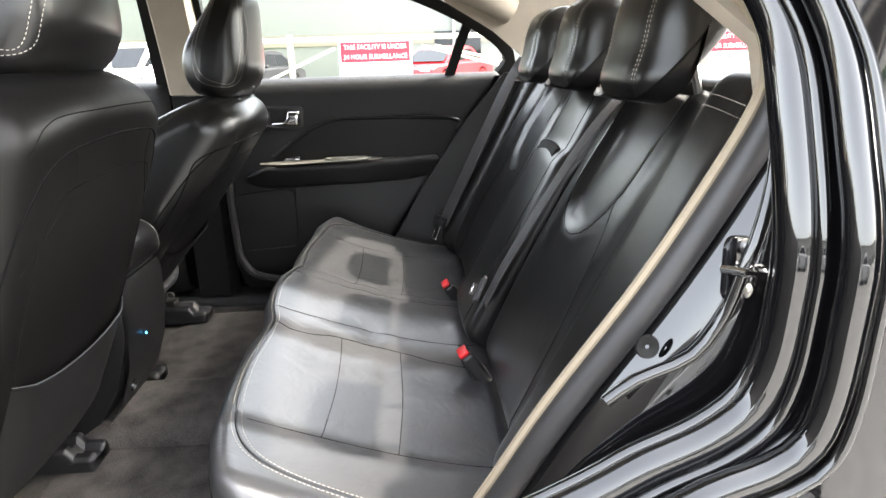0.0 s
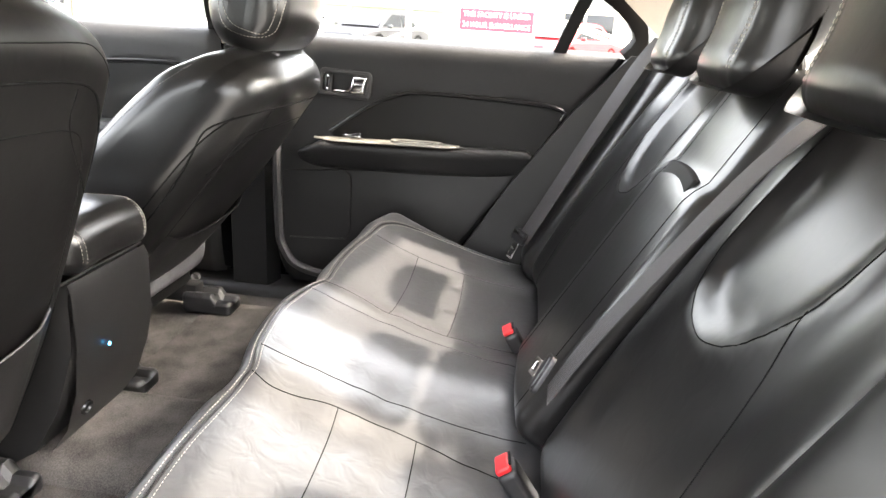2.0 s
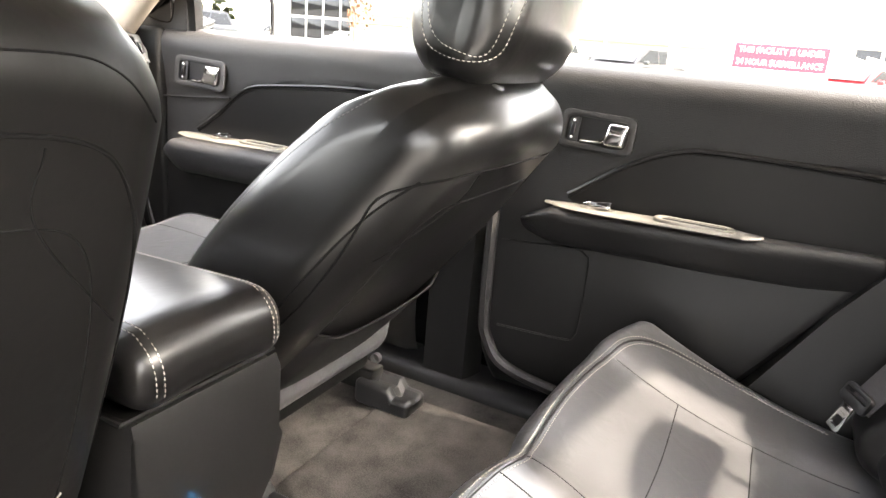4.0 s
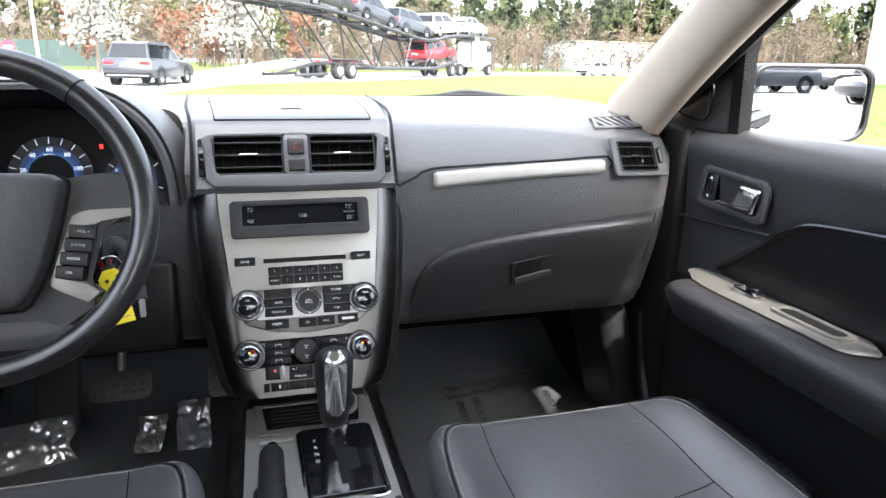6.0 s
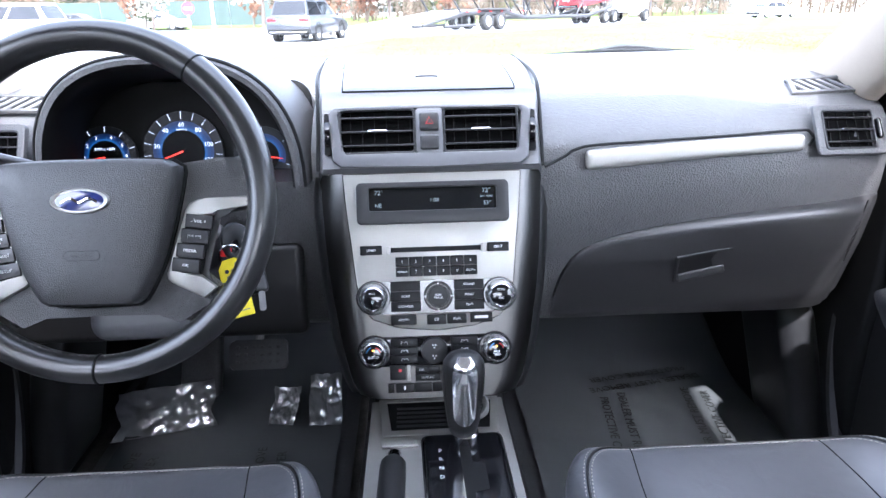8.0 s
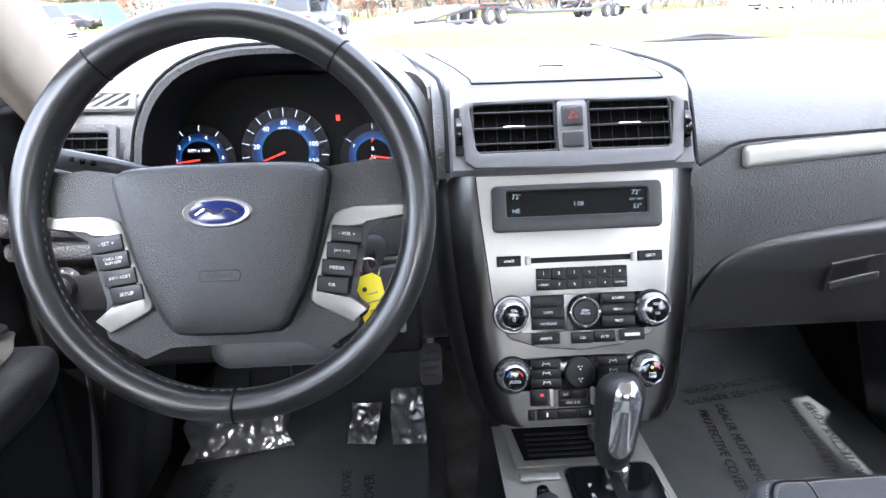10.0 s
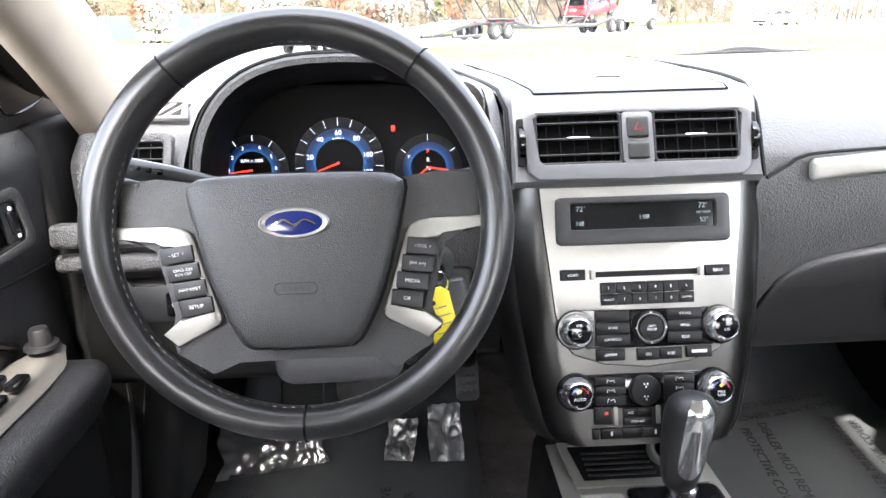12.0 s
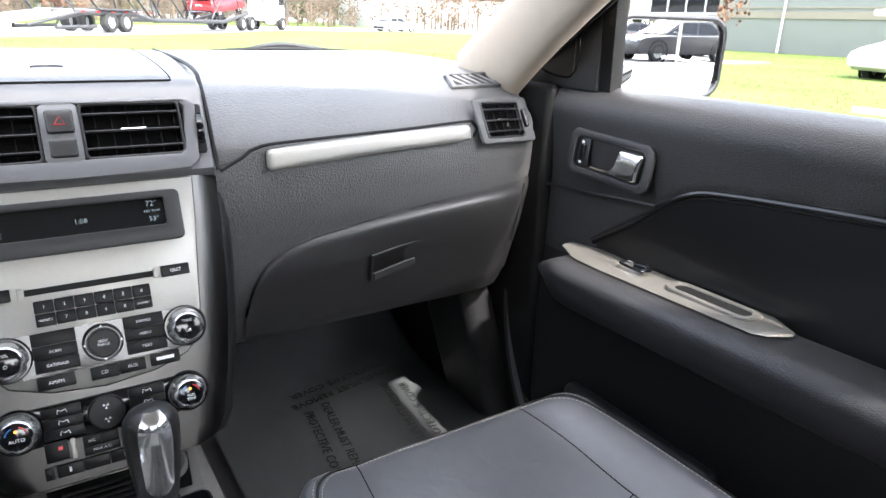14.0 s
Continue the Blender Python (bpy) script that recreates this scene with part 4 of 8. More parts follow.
    for x in (-0.07, 0.07):
        part("headrest_post", tube([lean @ Vector((x, 0, 0.26)), hm @ Vector((x, 0, -0.06))], 0.006, 10), STEEL, seat)
        part("post_collar", lathe([(0.014, 0), (0.013, 0.006), (0.009, 0.008), (0.006, 0.008)], 18, lean @ pose(x, 0.0, 0.318)), PLASTIC, seat)
    for x in (-0.2, 0.2):
        rail = part("seat_rail", box((x, -0.42, 0.345), (0.045, 0.6, 0.05), 0.006), MATT, seat)
        part("rail_cover", pad((0.075, 0.13, 0.055), 0.012, lambda p: p + Vector((0, 0, -0.018 * (p.y < -0.02) * (p.z > 0) - 0.012 * (abs(p.x) < 0.015) * (p.z > 0))), (6, 8, 2), 3, pose(x, -0.75, 0.325)), PLASTIC, rail, "black plastic rail end cover")
        part("rail_bolt", lathe([(0.011, 0), (0.011, 0.012), (0.007, 0.014), (0.0, 0.014)], 14, pose(x + 0.03, -0.69, 0.37, 0, 90)), STEEL, rail)
    part("seat_frame", box((0, -0.45, 0.40), (0.4, 0.5, 0.06), 0.015), MATT, seat)
    return seat


passenger_seat = front_seat(39, (-0.835, 0.722), (-1.022, 1.098), 0.17, "black leather passenger seat, back leaned far, pale stitching")
passenger_seat.matrix_basis = pose(0.37, 0, 0)
driver_seat = front_seat(21, (-0.872, 0.742), (-0.968, 1.165), -0.03, "black leather driver seat, back more upright, pale stitching")
driver_seat.matrix_basis = pose(-0.37, 0, 0)


def rear_bench():
    seat = thing("rear_bench", "black leather rear bench cushion with pale stitching", "car seat")

    def bend(p):
        q = Vector(p)
        f = max(0.0, (p.y - 0.19 + 0.40) / 0.40)
        high = eased((p.z + 0.085) / 0.17)
        a = abs(p.x)
        q.z += high * (0.105 * f**1.6 - 0.012 + 0.012 * (1 - eased(a / 0.16)) - 0.014 * eased((a - 0.13) / 0.08) * eased((0.55 - a) / 0.08))
        q.z += high * 0.0035 * noise.noise(Vector((p.x * 9, p.y * 30, 1.0))) * eased((0.22 - abs(a - 0.1)) / 0.1)
        q.y -= 0.06 * (a / 0.68) ** 5 * f
        q.y -= 0.012 * math.exp(-(((a - 0.16) / 0.05) ** 2)) * f
        q.y -= 0.03 * (1 - high) * f
        return q

    m = pose(0, -1.37, 0.405)
    bm = moved(pad((1.36, 0.47, 0.17), 0.042, bend, (64, 22, 3), 5), m)
    tree = skin(bm)
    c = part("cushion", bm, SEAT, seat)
    front = [(-0.64, -1.5), (-0.635, -1.34), (-0.6, -1.225), (-0.5, -1.18), (-0.35, -1.163), (-0.2, -1.168), (-0.16, -1.172), (-0.1, -1.16), (0, -1.156), (0.1, -1.16), (0.16, -1.172), (0.2, -1.168), (0.35, -1.163), (0.5, -1.18), (0.6, -1.225), (0.635, -1.34), (0.64, -1.5)]
    for dy, k in ((0.0, 1.0), (-0.012, 0.985)):
        path = laid(tree, [(x * k, y + dy, 0.6) for x, y in front], (0, 0, -1), 0.0004)
        part("stitching", stitches(path), THREAD, c, "pale contrast stitching")
    part("piping", tube(laid(tree, [(x * 0.993, y - 0.006, 0.6) for x, y in front], (0, 0, -1)), 0.0024, 6), LEATHER, c)
    for s in (-1, 1):
        for line, pale in (([(s * 0.166, -1.178), (s * 0.175, -1.22), (s * 0.163, -1.30), (s * 0.165, -1.41), (s * 0.19, -1.56)], False), ([(s * 0.11, -1.17), (s * 0.108, -1.3), (s * 0.11, -1.56)], False),
                           ([(s * 0.5, -1.2), (s * 0.495, -1.3), (s * 0.5, -1.41), (s * 0.51, -1.55)], True), ([(s * 0.163, -1.30), (s * 0.33, -1.305), (s * 0.495, -1.30)], False), ([(s * 0.165, -1.41), (s * 0.33, -1.415), (s * 0.5, -1.41)], False)):
            seam(c, laid(tree, [(x, y, 0.6) for x, y in line], (0, 0, -1)), pale=False)
    part("base", box((0, -1.36, 0.325), (1.3, 0.4, 0.09), 0.02), CARPET, seat, "carpeted base under the cushion")
    return seat


rear_bench()


def rear_back():
    seat = thing("rear_seat_back", "black leather rear seat back with three headrests", "car seat")
    lean = basis((0, -1.70, 0.755), (1, 0, 0), (0, -0.482, 0.876))
    into = -(lean.to_3x3() @ Vector((0, 1, 0)))
    at = lambda x, y, z: lean @ Vector((x, y, z))
    tongue_shape = [(0.213, 0.35), (0.212, 0.12), (0.218, 0.07), (0.245, 0.03), (0.29, 0.012), (0.33, 0.014), (0.375, 0.038), (0.41, 0.085), (0.425, 0.13), (0.435, 0.35)]
    for s in (-1, 1):
        def shape(p, s=s):
            q = Vector(p)
            if p.y > 0:
                x, z = p.x * s, p.z
                d = inside(tongue_shape, x + 0.35, z)
                q.y += -0.011 * eased(d / 0.025) + 0.005 * math.exp(-((min(0, d) / 0.03) ** 2))
                q.y += 0.016 * eased((x - 0.1) / 0.1) - 0.012 * (z / 0.28) ** 2
            return q

        bm = moved(pad((0.44, 0.13, 0.6), 0.04, shape, (26, 3, 30), 4), lean @ pose(s * 0.35, -0.062, 0.0))
        tree = skin(bm)
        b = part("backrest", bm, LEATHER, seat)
        u = [(s * x, min(z, 0.28)) for x, z in tongue_shape]
        seam(b, laid(tree, [at(x, 0.05, z) for x, z in u], into), pale=False)
        seam(b, laid(tree, [at(s * x, 0.05, z) for x, z in ((0.415, 0.1), (0.45, -0.02), (0.475, -0.13), (0.47, -0.28))], into), pale=False)
        bm = moved(pad((0.16, 0.16, 0.62), 0.045, lambda p: p + Vector((0, 0.01 * (p.y > 0), 0)), (6, 4, 18), 4), lean @ pose(s * 0.61, -0.058, 0.0))
        tree = skin(bm)
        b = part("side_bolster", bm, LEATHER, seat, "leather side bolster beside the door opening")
        for dz in (0.0, 0.014):
            part("stitching", stitches(laid(tree, [at(s * x, 0.05, z - dz) for x, z in ((0.54, 0.262), (0.6, 0.258), (0.67, 0.25))], into, 0.0005)), THREAD, b, "pale contrast stitching")

    def centre(p):
        q = Vector(p)
        if p.y > 0:
            q.y += 0.012 * math.cos(p.x * 9) - 0.01
            if p.z > 0.1:
                q.y -= 0.012 * eased((p.z - 0.1) / 0.02)
        return q

    bm = moved(pad((0.27, 0.13, 0.6), 0.03, centre, (14, 3, 30), 4), lean @ pose(0, -0.034, 0.0))
    tree = skin(bm)
    b = part("fold_down_armrest", bm, LEATHER, seat, "folded leather centre armrest with a pull slot")
    part("pull_slot", pad((0.15, 0.014, 0.03), 0.006, lambda p: p + Vector((0, 0, -1.2 * p.x * p.x)), (8, 2, 2), 3, lean @ pose(0.005, 0.022, 0.112)), MATT, b, "dark pull slot")
    for x in (-0.085, 0.085):
        seam(b, laid(tree, [at(x, 0.1, z) for z in (-0.28, -0.1, 0.1, 0.27)], into), pale=False)

    def comma(p):
        q, h = Vector(p), p.z / 0.085
        q.y -= 0.018 * h * abs(h) - 0.008 + 0.02 * (p.x / 0.125) ** 2
        if p.y < 0:
            q.y += 0.045 * eased((0.35 - h) / 1.3)
        if p.y > 0 or p.z > 0.05:
            q -= Vector((0, 0.6 * (p.y > 0), 0.6 * (p.z > 0.05))) * 0.0035 * math.exp(-(((abs(p.x) - 0.07) / 0.006) ** 2))
        return q

    for x in (-0.38, 0.0, 0.38):
        hm = pose(x, -1.81, 1.068, 8)
        bm = moved(pad((0.235, 0.1, 0.185), 0.044, comma, (20, 4, 10), 5), hm)
        tree = skin(bm)
        h = part("headrest", bm, LEATHER, seat)
        for dx in (-0.075, 0.075):
            for off in (0.0, 0.007):
                loop = [hm @ Vector((dx + off, y, z)) for y, z in ((0.09, -0.07), (0.1, -0.02), (0.095, 0.05))]
                path = laid(tree, loop, (0, -1, 0), 0.0004) + laid(tree, [hm @ Vector((dx + off, y, 0.1)) for y in (0.02, -0.01, -0.05)], (0, 0, -1), 0.0004)
                part("stitching", stitches(path), THREAD, h, "pale contrast stitching")
        for dx in (-0.06, 0.06):
            part("headrest_post", tube([(x + dx, -1.85, 0.95), (x + dx, -1.83, 1.03)], 0.006, 8), STEEL, seat)
    return seat


rear_back()


def buckle(x, y, z, label):
    b = thing("seat_belt_buckle", label, "buckle", "rear buckles")
    m = basis((x, y, z), (1, 0.1, 0), (0, 0.55, 0.83))
    part("housing", pad((0.04, 0.028, 0.075), 0.009, inner=(3, 2, 5), rim=3, m=m @ pose(0, 0, -0.045)), PLASTIC, b)
    part("release_button", pad((0.033, 0.021, 0.01), 0.004, inner=(3, 2, 1), rim=3, m=m @ pose(0, 0.001, -0.004)), RED, b, "red release button")
    part("slot", box((0, -0.0105, 0.0005), (0.024, 0.003, 0.003), m=m), MATT, b)
    return b


buckle(-0.212, -1.527, 0.522, "black buckle with a red button on the bench")
buckle(0.201, -1.519, 0.514, "black buckle with a red button on the bench")


def tongue(parent, m):
    t = part("latch_plate", ring(rounded(0.056, 0.03, 0.008), rounded(0.046, 0.007, 0.002, cy=0.004), 0.007, m, 0.002), PLASTIC, parent, "latch plate on the webbing")
    part("tongue", ring(rounded(0.026, 0.05, 0.005, cy=-0.034), rounded(0.014, 0.014, 0.003, cy=-0.042), 0.0028, m @ pose(0, 0, 0.002), 0.0006), CHROME, t, "chrome latch tongue")


def belts():
    b = thing("centre_seat_belt", "grey webbing belt across the rear seat back", "seat belt", "rear belts")
    lean = basis((0, -1.70, 0.755), (1, 0, 0), (0, -0.482, 0.876))
    out = lean.to_3x3() @ Vector((0, 1, 0))
    way = smooth_path([lean @ Vector(p) for p in ((-0.16, 0.03, -0.2), (-0.17, 0.035, -0.1), (-0.19, 0.03, 0.1), (-0.205, 0.022, 0.2), (-0.21, 0.0, 0.29))], 0.03)
    part("webbing", tube(way, 0.0012, flat=(out, 0.046)), WEBBING, b)
    tongue(b, lean @ basis((-0.145, 0.046, -0.185), (-0.35, 0, -1), (0, 1, 0)))
    b = thing("side_seat_belt", "grey webbing belt hanging beside the rear door", "seat belt", "rear belts")
    way = smooth_path([(0.60, -1.535, 0.56), (0.604, -1.585, 0.66), (0.612, -1.665, 0.82), (0.62, -1.748, 0.98), (0.628, -1.79, 1.04)], 0.03)
    part("webbing", tube(way, 0.0012, flat=((-0.5, 0.8, 0.35), 0.047)), WEBBING, b)
    tongue(b, basis((0.596, -1.53, 0.572), (-0.85, -0.5, -0.1), (-0.5, 0.75, 0.35)))


belts()

# ---- dashboard ----
STACK = basis((0, 0, 0.9), (1, 0, 0), (0, -1, 0.35))
VENTS = basis((0, 0.02, 0.95), (1, 0, 0), (0, -1, 0.45))
PROFILE = [(0.84, 1.0), (0.78, 1.016), (0.6, 1.022), (0.4, 1.022), (0.25, 1.018), (0.16, 1.01), (0.11, 0.996), (0.07, 0.975), (0.045, 0.955), (0.034, 0.945), (0.03, 0.938), (0.026, 0.9), (0.029, 0.86), (0.035, 0.83), (0.05, 0.76), (0.085, 0.66), (0.1, 0.645), (0.2, 0.63), (0.5, 0.62)]


def swept(x):
    """How far the dashboard's face falls back towards its ends."""
    return 0.035 * max(0, (abs(x) - 0.2) / 0.5) + 1.6 * max(0, abs(x) - 0.57) ** 2


def dash_y(x, z):
    """How far ahead the face of the dashboard stands, between the trim bar and the knee edge."""
    knots = [(0.645, 0.1), (0.66, 0.085), (0.76, 0.05), (0.83, 0.035), (0.86, 0.029), (0.9, 0.026), (0.94, 0.03), (0.955, 0.045), (0.975, 0.07), (0.996, 0.11), (1.01, 0.16)]
    y = knots[0][1]
    for (za, ya), (zb, yb) in zip(knots, knots[1:]):
        if z >= za:
            y = ya + (yb - ya) * min(1, (z - za) / (zb - za))
    return y + swept(x)


def air_vent(parent, name, m, w, h, slats, tab=0.0):
    """Slats, upright fins behind them and a chrome tab, over a near-black sheet that holds the duct's shade."""
    v = part(name, ring(rounded(w + 0.006, h + 0.006, 0.005), rounded(w, h, 0.004), 0.004, m, 0.001), PLASTIC, parent, "black air vent")
    part("duct", prism(rounded(w + 0.002, h + 0.002, 0.004), 0.001, 0, m @ pose(0, 0, -0.0045)), VOID, v)
    for i in range(slats):
        y = h * ((i + 0.5) / slats - 0.5)
        part("slat", pad((w, 0.0022, 0.009), 0.001, inner=(2, 1, 2), rim=2, m=m @ pose(0, y, 0.0005, 12)), PLASTIC, v)
    for i in range(int(w / 0.016)):
        x = -w / 2 + 0.012 + i * 0.016
        part("fin", box((x, 0, -0.0032), (0.001, h, 0.002), m=m), MATT, v)
    part("vent_tab", pad((0.027, 0.0045, 0.006), 0.0018, inner=(3, 1, 1), rim=2, m=m @ pose(tab, 0, 0.0015)), CHROME, v, "bright metal vent tab")
    return v


def button(parent, m, x, y, w, h, text="", size=0.0048, mat=None, lift=0.0035, name="button"):
    b = part(name, prism(rounded(w, h, min(w, h) * 0.08, 3), 0.0035, 0.0007, m @ pose(x, y, lift - 0.0025), 2), mat or BUTTON, parent)
    if text:
        words("legend", text, size, m @ pose(x, y, lift + 0.0012), LETTER, b, "pale printed legend", 0.0001)
    return b


def knob(parent, m, x, y, r, warm=False):
    def scallop(profile, n=72):
        bm = lathe(profile, n)
        for v in bm.verts:
            a = math.atan2(v.co.y, v.co.x)
            dip = max(math.exp(-((math.remainder(a - radians(g), 2 * math.pi) / 0.13) ** 2)) for g in (-110, -20, 160))
            v.co.x, v.co.y = v.co.x * (1 - 0.09 * dip), v.co.y * (1 - 0.09 * dip)
        return moved(bm, m @ pose(x, y, 0.001))

    part("dial_seat", lathe([(r * 1.2, -0.002), (r * 1.2, 0.003), (r * 1.12, 0.0055), (r * 0.9, 0.0055)], 40, m @ pose(x, y, 0.001)), GLOSSY, parent, "black ring round a dial")
    k = part("dial", scallop([(r * 1.02, 0.003), (r * 1.04, 0.007), (r * 1.0, 0.0105), (r * 0.9, 0.0162), (r * 0.8, 0.0202), (r * 0.74, 0.0212), (r * 0.71, 0.0205), (r * 0.7, 0.019), (0, 0.019)]), DIAL_CHROME, parent, "chrome rotary dial with finger notches")
    part("dial_face", disc(r * 0.705, 0.0012, 32, 0.0004, m @ pose(x, y, 0.0207)), GLOSSY, k)
    if warm:
        part("indicator", disc(0.0014, 0.0006, 10, m=m @ pose(x, y + r * 0.28, 0.0223)), AMBER, k, "amber indicator")
        for a0, a1, mat in ((110, 165, COLD_PRINT), (15, 70, RED)):
            arc = [Vector((r * 0.5 * math.cos(radians(a)), r * 0.5 * math.sin(radians(a)), 0.0224)) for a in range(a0, a1 + 1, 11)]
            part("arc", moved(tube(arc, 0.0006, 4), m @ pose(x, y, 0)), mat, k)
    return k


def dashboard():
    dash = thing("dashboard", "charcoal grained plastic dashboard with satin silver trim", "dashboard")
    xs = [0.152, 0.2, 0.26, 0.32, 0.38, 0.44, 0.5, 0.56, 0.62, 0.65, 0.67, 0.69, 0.70, 0.712]
    part("passenger_pad", loft([[(x, y + swept(x) + (0.012 if x > 0.695 else 0), z) for y, z in PROFILE] for x in xs], False), DASH, dash)
    well = PROFILE[:5] + [(0.15, 1.005), (0.145, 0.99), (0.14, 0.96), (0.137, 0.93), (0.135, 0.905), (0.03, 0.9)] + PROFILE[11:]
    for name, span, prof in (("driver_pad", (0.70, 0.69, 0.66, 0.62, 0.58, 0.545), PROFILE), ("cluster_well", (0.545, 0.5, 0.4, 0.3, 0.2, 0.165), well), ("driver_pad", (0.165, 0.152), PROFILE)):
        part(name, loft([[(-x, y + 0.015 + swept(x), z) for y, z in prof] for x in span], False), DASH, dash)
    # middle block with its lidded box
    mid = [(0.84, 1.0), (0.78, 1.017), (0.5, 1.0235), (0.2, 1.0245), (0.075, 1.021), (0.058, 1.016), (0.05, 1.008), (0.012, 0.932), (0.006, 0.924), (0.012, 0.915), (0.1, 0.9)]
    part("middle_block", loft([[(x, y + (0.018 if abs(x) > 0.15 else 0.004 if abs(x) > 0.146 else 0), z - (0.012 if abs(x) > 0.15 else 0.003 if abs(x) > 0.146 else 0)) for y, z in mid] for x in (-0.153, -0.149, -0.145, -0.07, 0, 0.07, 0.145, 0.149, 0.153)], False), BEZEL, dash, "smooth satin grey vent housing")
    crown = lambda y: max(1.017 + (y - 0.06) * 0.27 if y < 0.075 else 0, 1.021 + (y - 0.075) * 0.028 if 0.075 <= y < 0.2 else 0, 1.0245 - (y - 0.2) * 0.0033 if 0.2 <= y < 0.5 else 0, 1.0235 - (y - 0.5) * 0.0232 if y >= 0.5 else 0)
    along = [0.06, 0.067, 0.075, 0.1, 0.15, 0.2, 0.35, 0.5, 0.65, 0.76]
    wide = lambda y: 0.118 + 0.057 * (y - 0.06) / 0.7
    part("storage_lid", loft([[(k * wide(y), y, crown(y) + 0.0016 - 0.0012 * (abs(k) == 1)) for k in (-1, -0.985, 0, 0.985, 1)] for y in along], False), DASH, dash, "lid of the dashboard bin")
    edge = [Vector((-wide(y), y, crown(y) + 0.0012)) for y in along[::-1]] + [Vector((wide(y), y, crown(y) + 0.0012)) for y in along]
    part("lid_gap", tube(edge, 0.0011, 6), MATT, dash)
    part("lid_notch", tube([Vector((0.016 * math.cos(radians(a)), 0.16 + 0.012 * math.sin(radians(a)), 1.027)) for a in range(0, 181, 20)], 0.0012, 6), MATT, dash)
    part("sun_sensor", lathe([(0.016, 0), (0.014, 0.002), (0.0, 0.003)], 20, pose(0.0, 0.56, 1.0225)), PLASTIC, dash)
    for s in (-1, 1):
        gap = smooth_path([(s * 0.222, 0.78, 1.018), (s * 0.18, 0.3, 1.0245), (s * 0.157, 0.1, 1.02), (s * 0.1515, 0.055, 1.0), (s * 0.1515, 0.012, 0.92)], 0.03)
        part("panel_gap", tube(gap, 0.0028, 6), MATT, dash)
    # vents in the middle
    part("vent_bezel", ring([(p.x, p.y) for p in smooth_path([(x, y, 0) for x, y in ((-0.128, 0.052), (0, 0.055), (0.128, 0.052), (0.136, 0.044), (0.131, -0.02), (0.12, -0.029), (0, -0.0305), (-0.12, -0.029), (-0.131, -0.02), (-0.136, 0.044))], 0.2, True)],
                            [(p.x, p.y) for p in smooth_path([(x, y, 0) for x, y in ((-0.118, 0.047), (0, 0.049), (0.118, 0.047), (0.123, 0.042), (0.1175, -0.006), (0.112, -0.011), (0, -0.012), (-0.112, -0.011), (-0.1175, -0.006), (-0.123, 0.042))], 0.2, True)], 0.009, VENTS @ pose(0, 0, 0.0), 0.003), BEZEL, dash, "dark grey vent surround")
    # Flat sheet behind both vents, blackened for the shade of the missing depth.
    part("vent_backing", prism(rounded(0.245, 0.066, 0.01, cy=0.018), 0.002, 0, VENTS @ pose(0, 0, -0.001)), VOID, dash)
    for x, tab in ((-0.071, 0.0), (0.068, 0.0)):
        air_vent(dash, "air_vent", VENTS @ pose(x, 0.019, 0.004), 0.096, 0.056, 3, tab)
    h = part("hazard_column", prism(rounded(0.036, 0.062, 0.004, cy=0.018), 0.008, 0.002, VENTS @ pose(-0.0015, 0, 0.001)), BEZEL, dash)
    hz = part("hazard_button", pad((0.026, 0.025, 0.008), 0.003, inner=(3, 3, 1), rim=2, m=VENTS @ pose(-0.0015, 0.03, 0.009)), GLOVE, h, "hazard switch with a red triangle")
    part("hazard_triangle", tube([VENTS @ Vector((-0.0015 + x, 0.03 + y, 0.0135)) for x, y in ((-0.005, -0.004), (0.005, -0.004), (0, 0.005), (-0.005, -0.004))], 0.0005, 4), RED, h)
    part("lower_switch", pad((0.026, 0.02, 0.008), 0.003, inner=(3, 3, 1), rim=2, m=VENTS @ pose(-0.0015, 0.002, 0.008)), GLOVE, h)
    for s in (-1, 1):
        wheel = part("vent_wheel", lathe([(0.02, -0.0035), (0.021, 0), (0.02, 0.0035)], 36, VENTS @ pose(s * 0.137, 0.017, -0.006, 0, 90)), GLOSSY, dash, "ribbed vent thumbwheel")
        part("wheel_slot", prism(rounded(0.0095, 0.056, 0.002, cx=s * 0.137, cy=0.017), 0.0045, 0.001, VENTS), MATT, dash)
        for i in range(9):
            part("wheel_rib", box((s * 0.137, 0.017 + (i - 4) * 0.004, 0.011 - 0.0004 * (i - 4) ** 2), (0.006, 0.0015, 0.006), m=VENTS), GLOSSY, wheel)
    # control stack
    side = [(0.152, 0.018), (0.1515, -0.02), (0.148, -0.08), (0.142, -0.14), (0.131, -0.21), (0.118, -0.265), (0.108, -0.284)]
    ks = [i / 20 - 1 for i in range(41)]
    low = side + [(0.1, -0.2865)]
    stack = part("control_panel", loft([[STACK @ Vector((k * x, y, -0.026 * max(0, (abs(k) - 0.74) / 0.26) ** 2)) for x, y in low] for k in ks], False), BRUSHED, dash, "brushed dark metal control panel")
    for s in (-1, 1):
        part("panel_cheek", loft([[STACK @ Vector((s * (x + d), y, -h)) for x, y in side] for d, h in ((-0.001, 0.028), (0.004, 0.03), (0.014, 0.045), (0.02, 0.1))], False), VINYL, dash)
    plate = [(0.119, 0.016), (0.1155, -0.03), (0.11, -0.08), (0.105, -0.13), (0.098, -0.162), (0.085, -0.178), (0.05, -0.19), (0, -0.195)]
    face = part("radio_plate", prism([(-x, y) for x, y in plate[:-1]] + [(0, -0.195)] + [(x, y) for x, y in plate[:-1]][::-1], 0.0035, 0.0015, STACK @ pose(0, 0, -0.0005)), SILVER, dash, "satin silver radio plate")
    S = STACK @ pose(0, 0, 0.003)
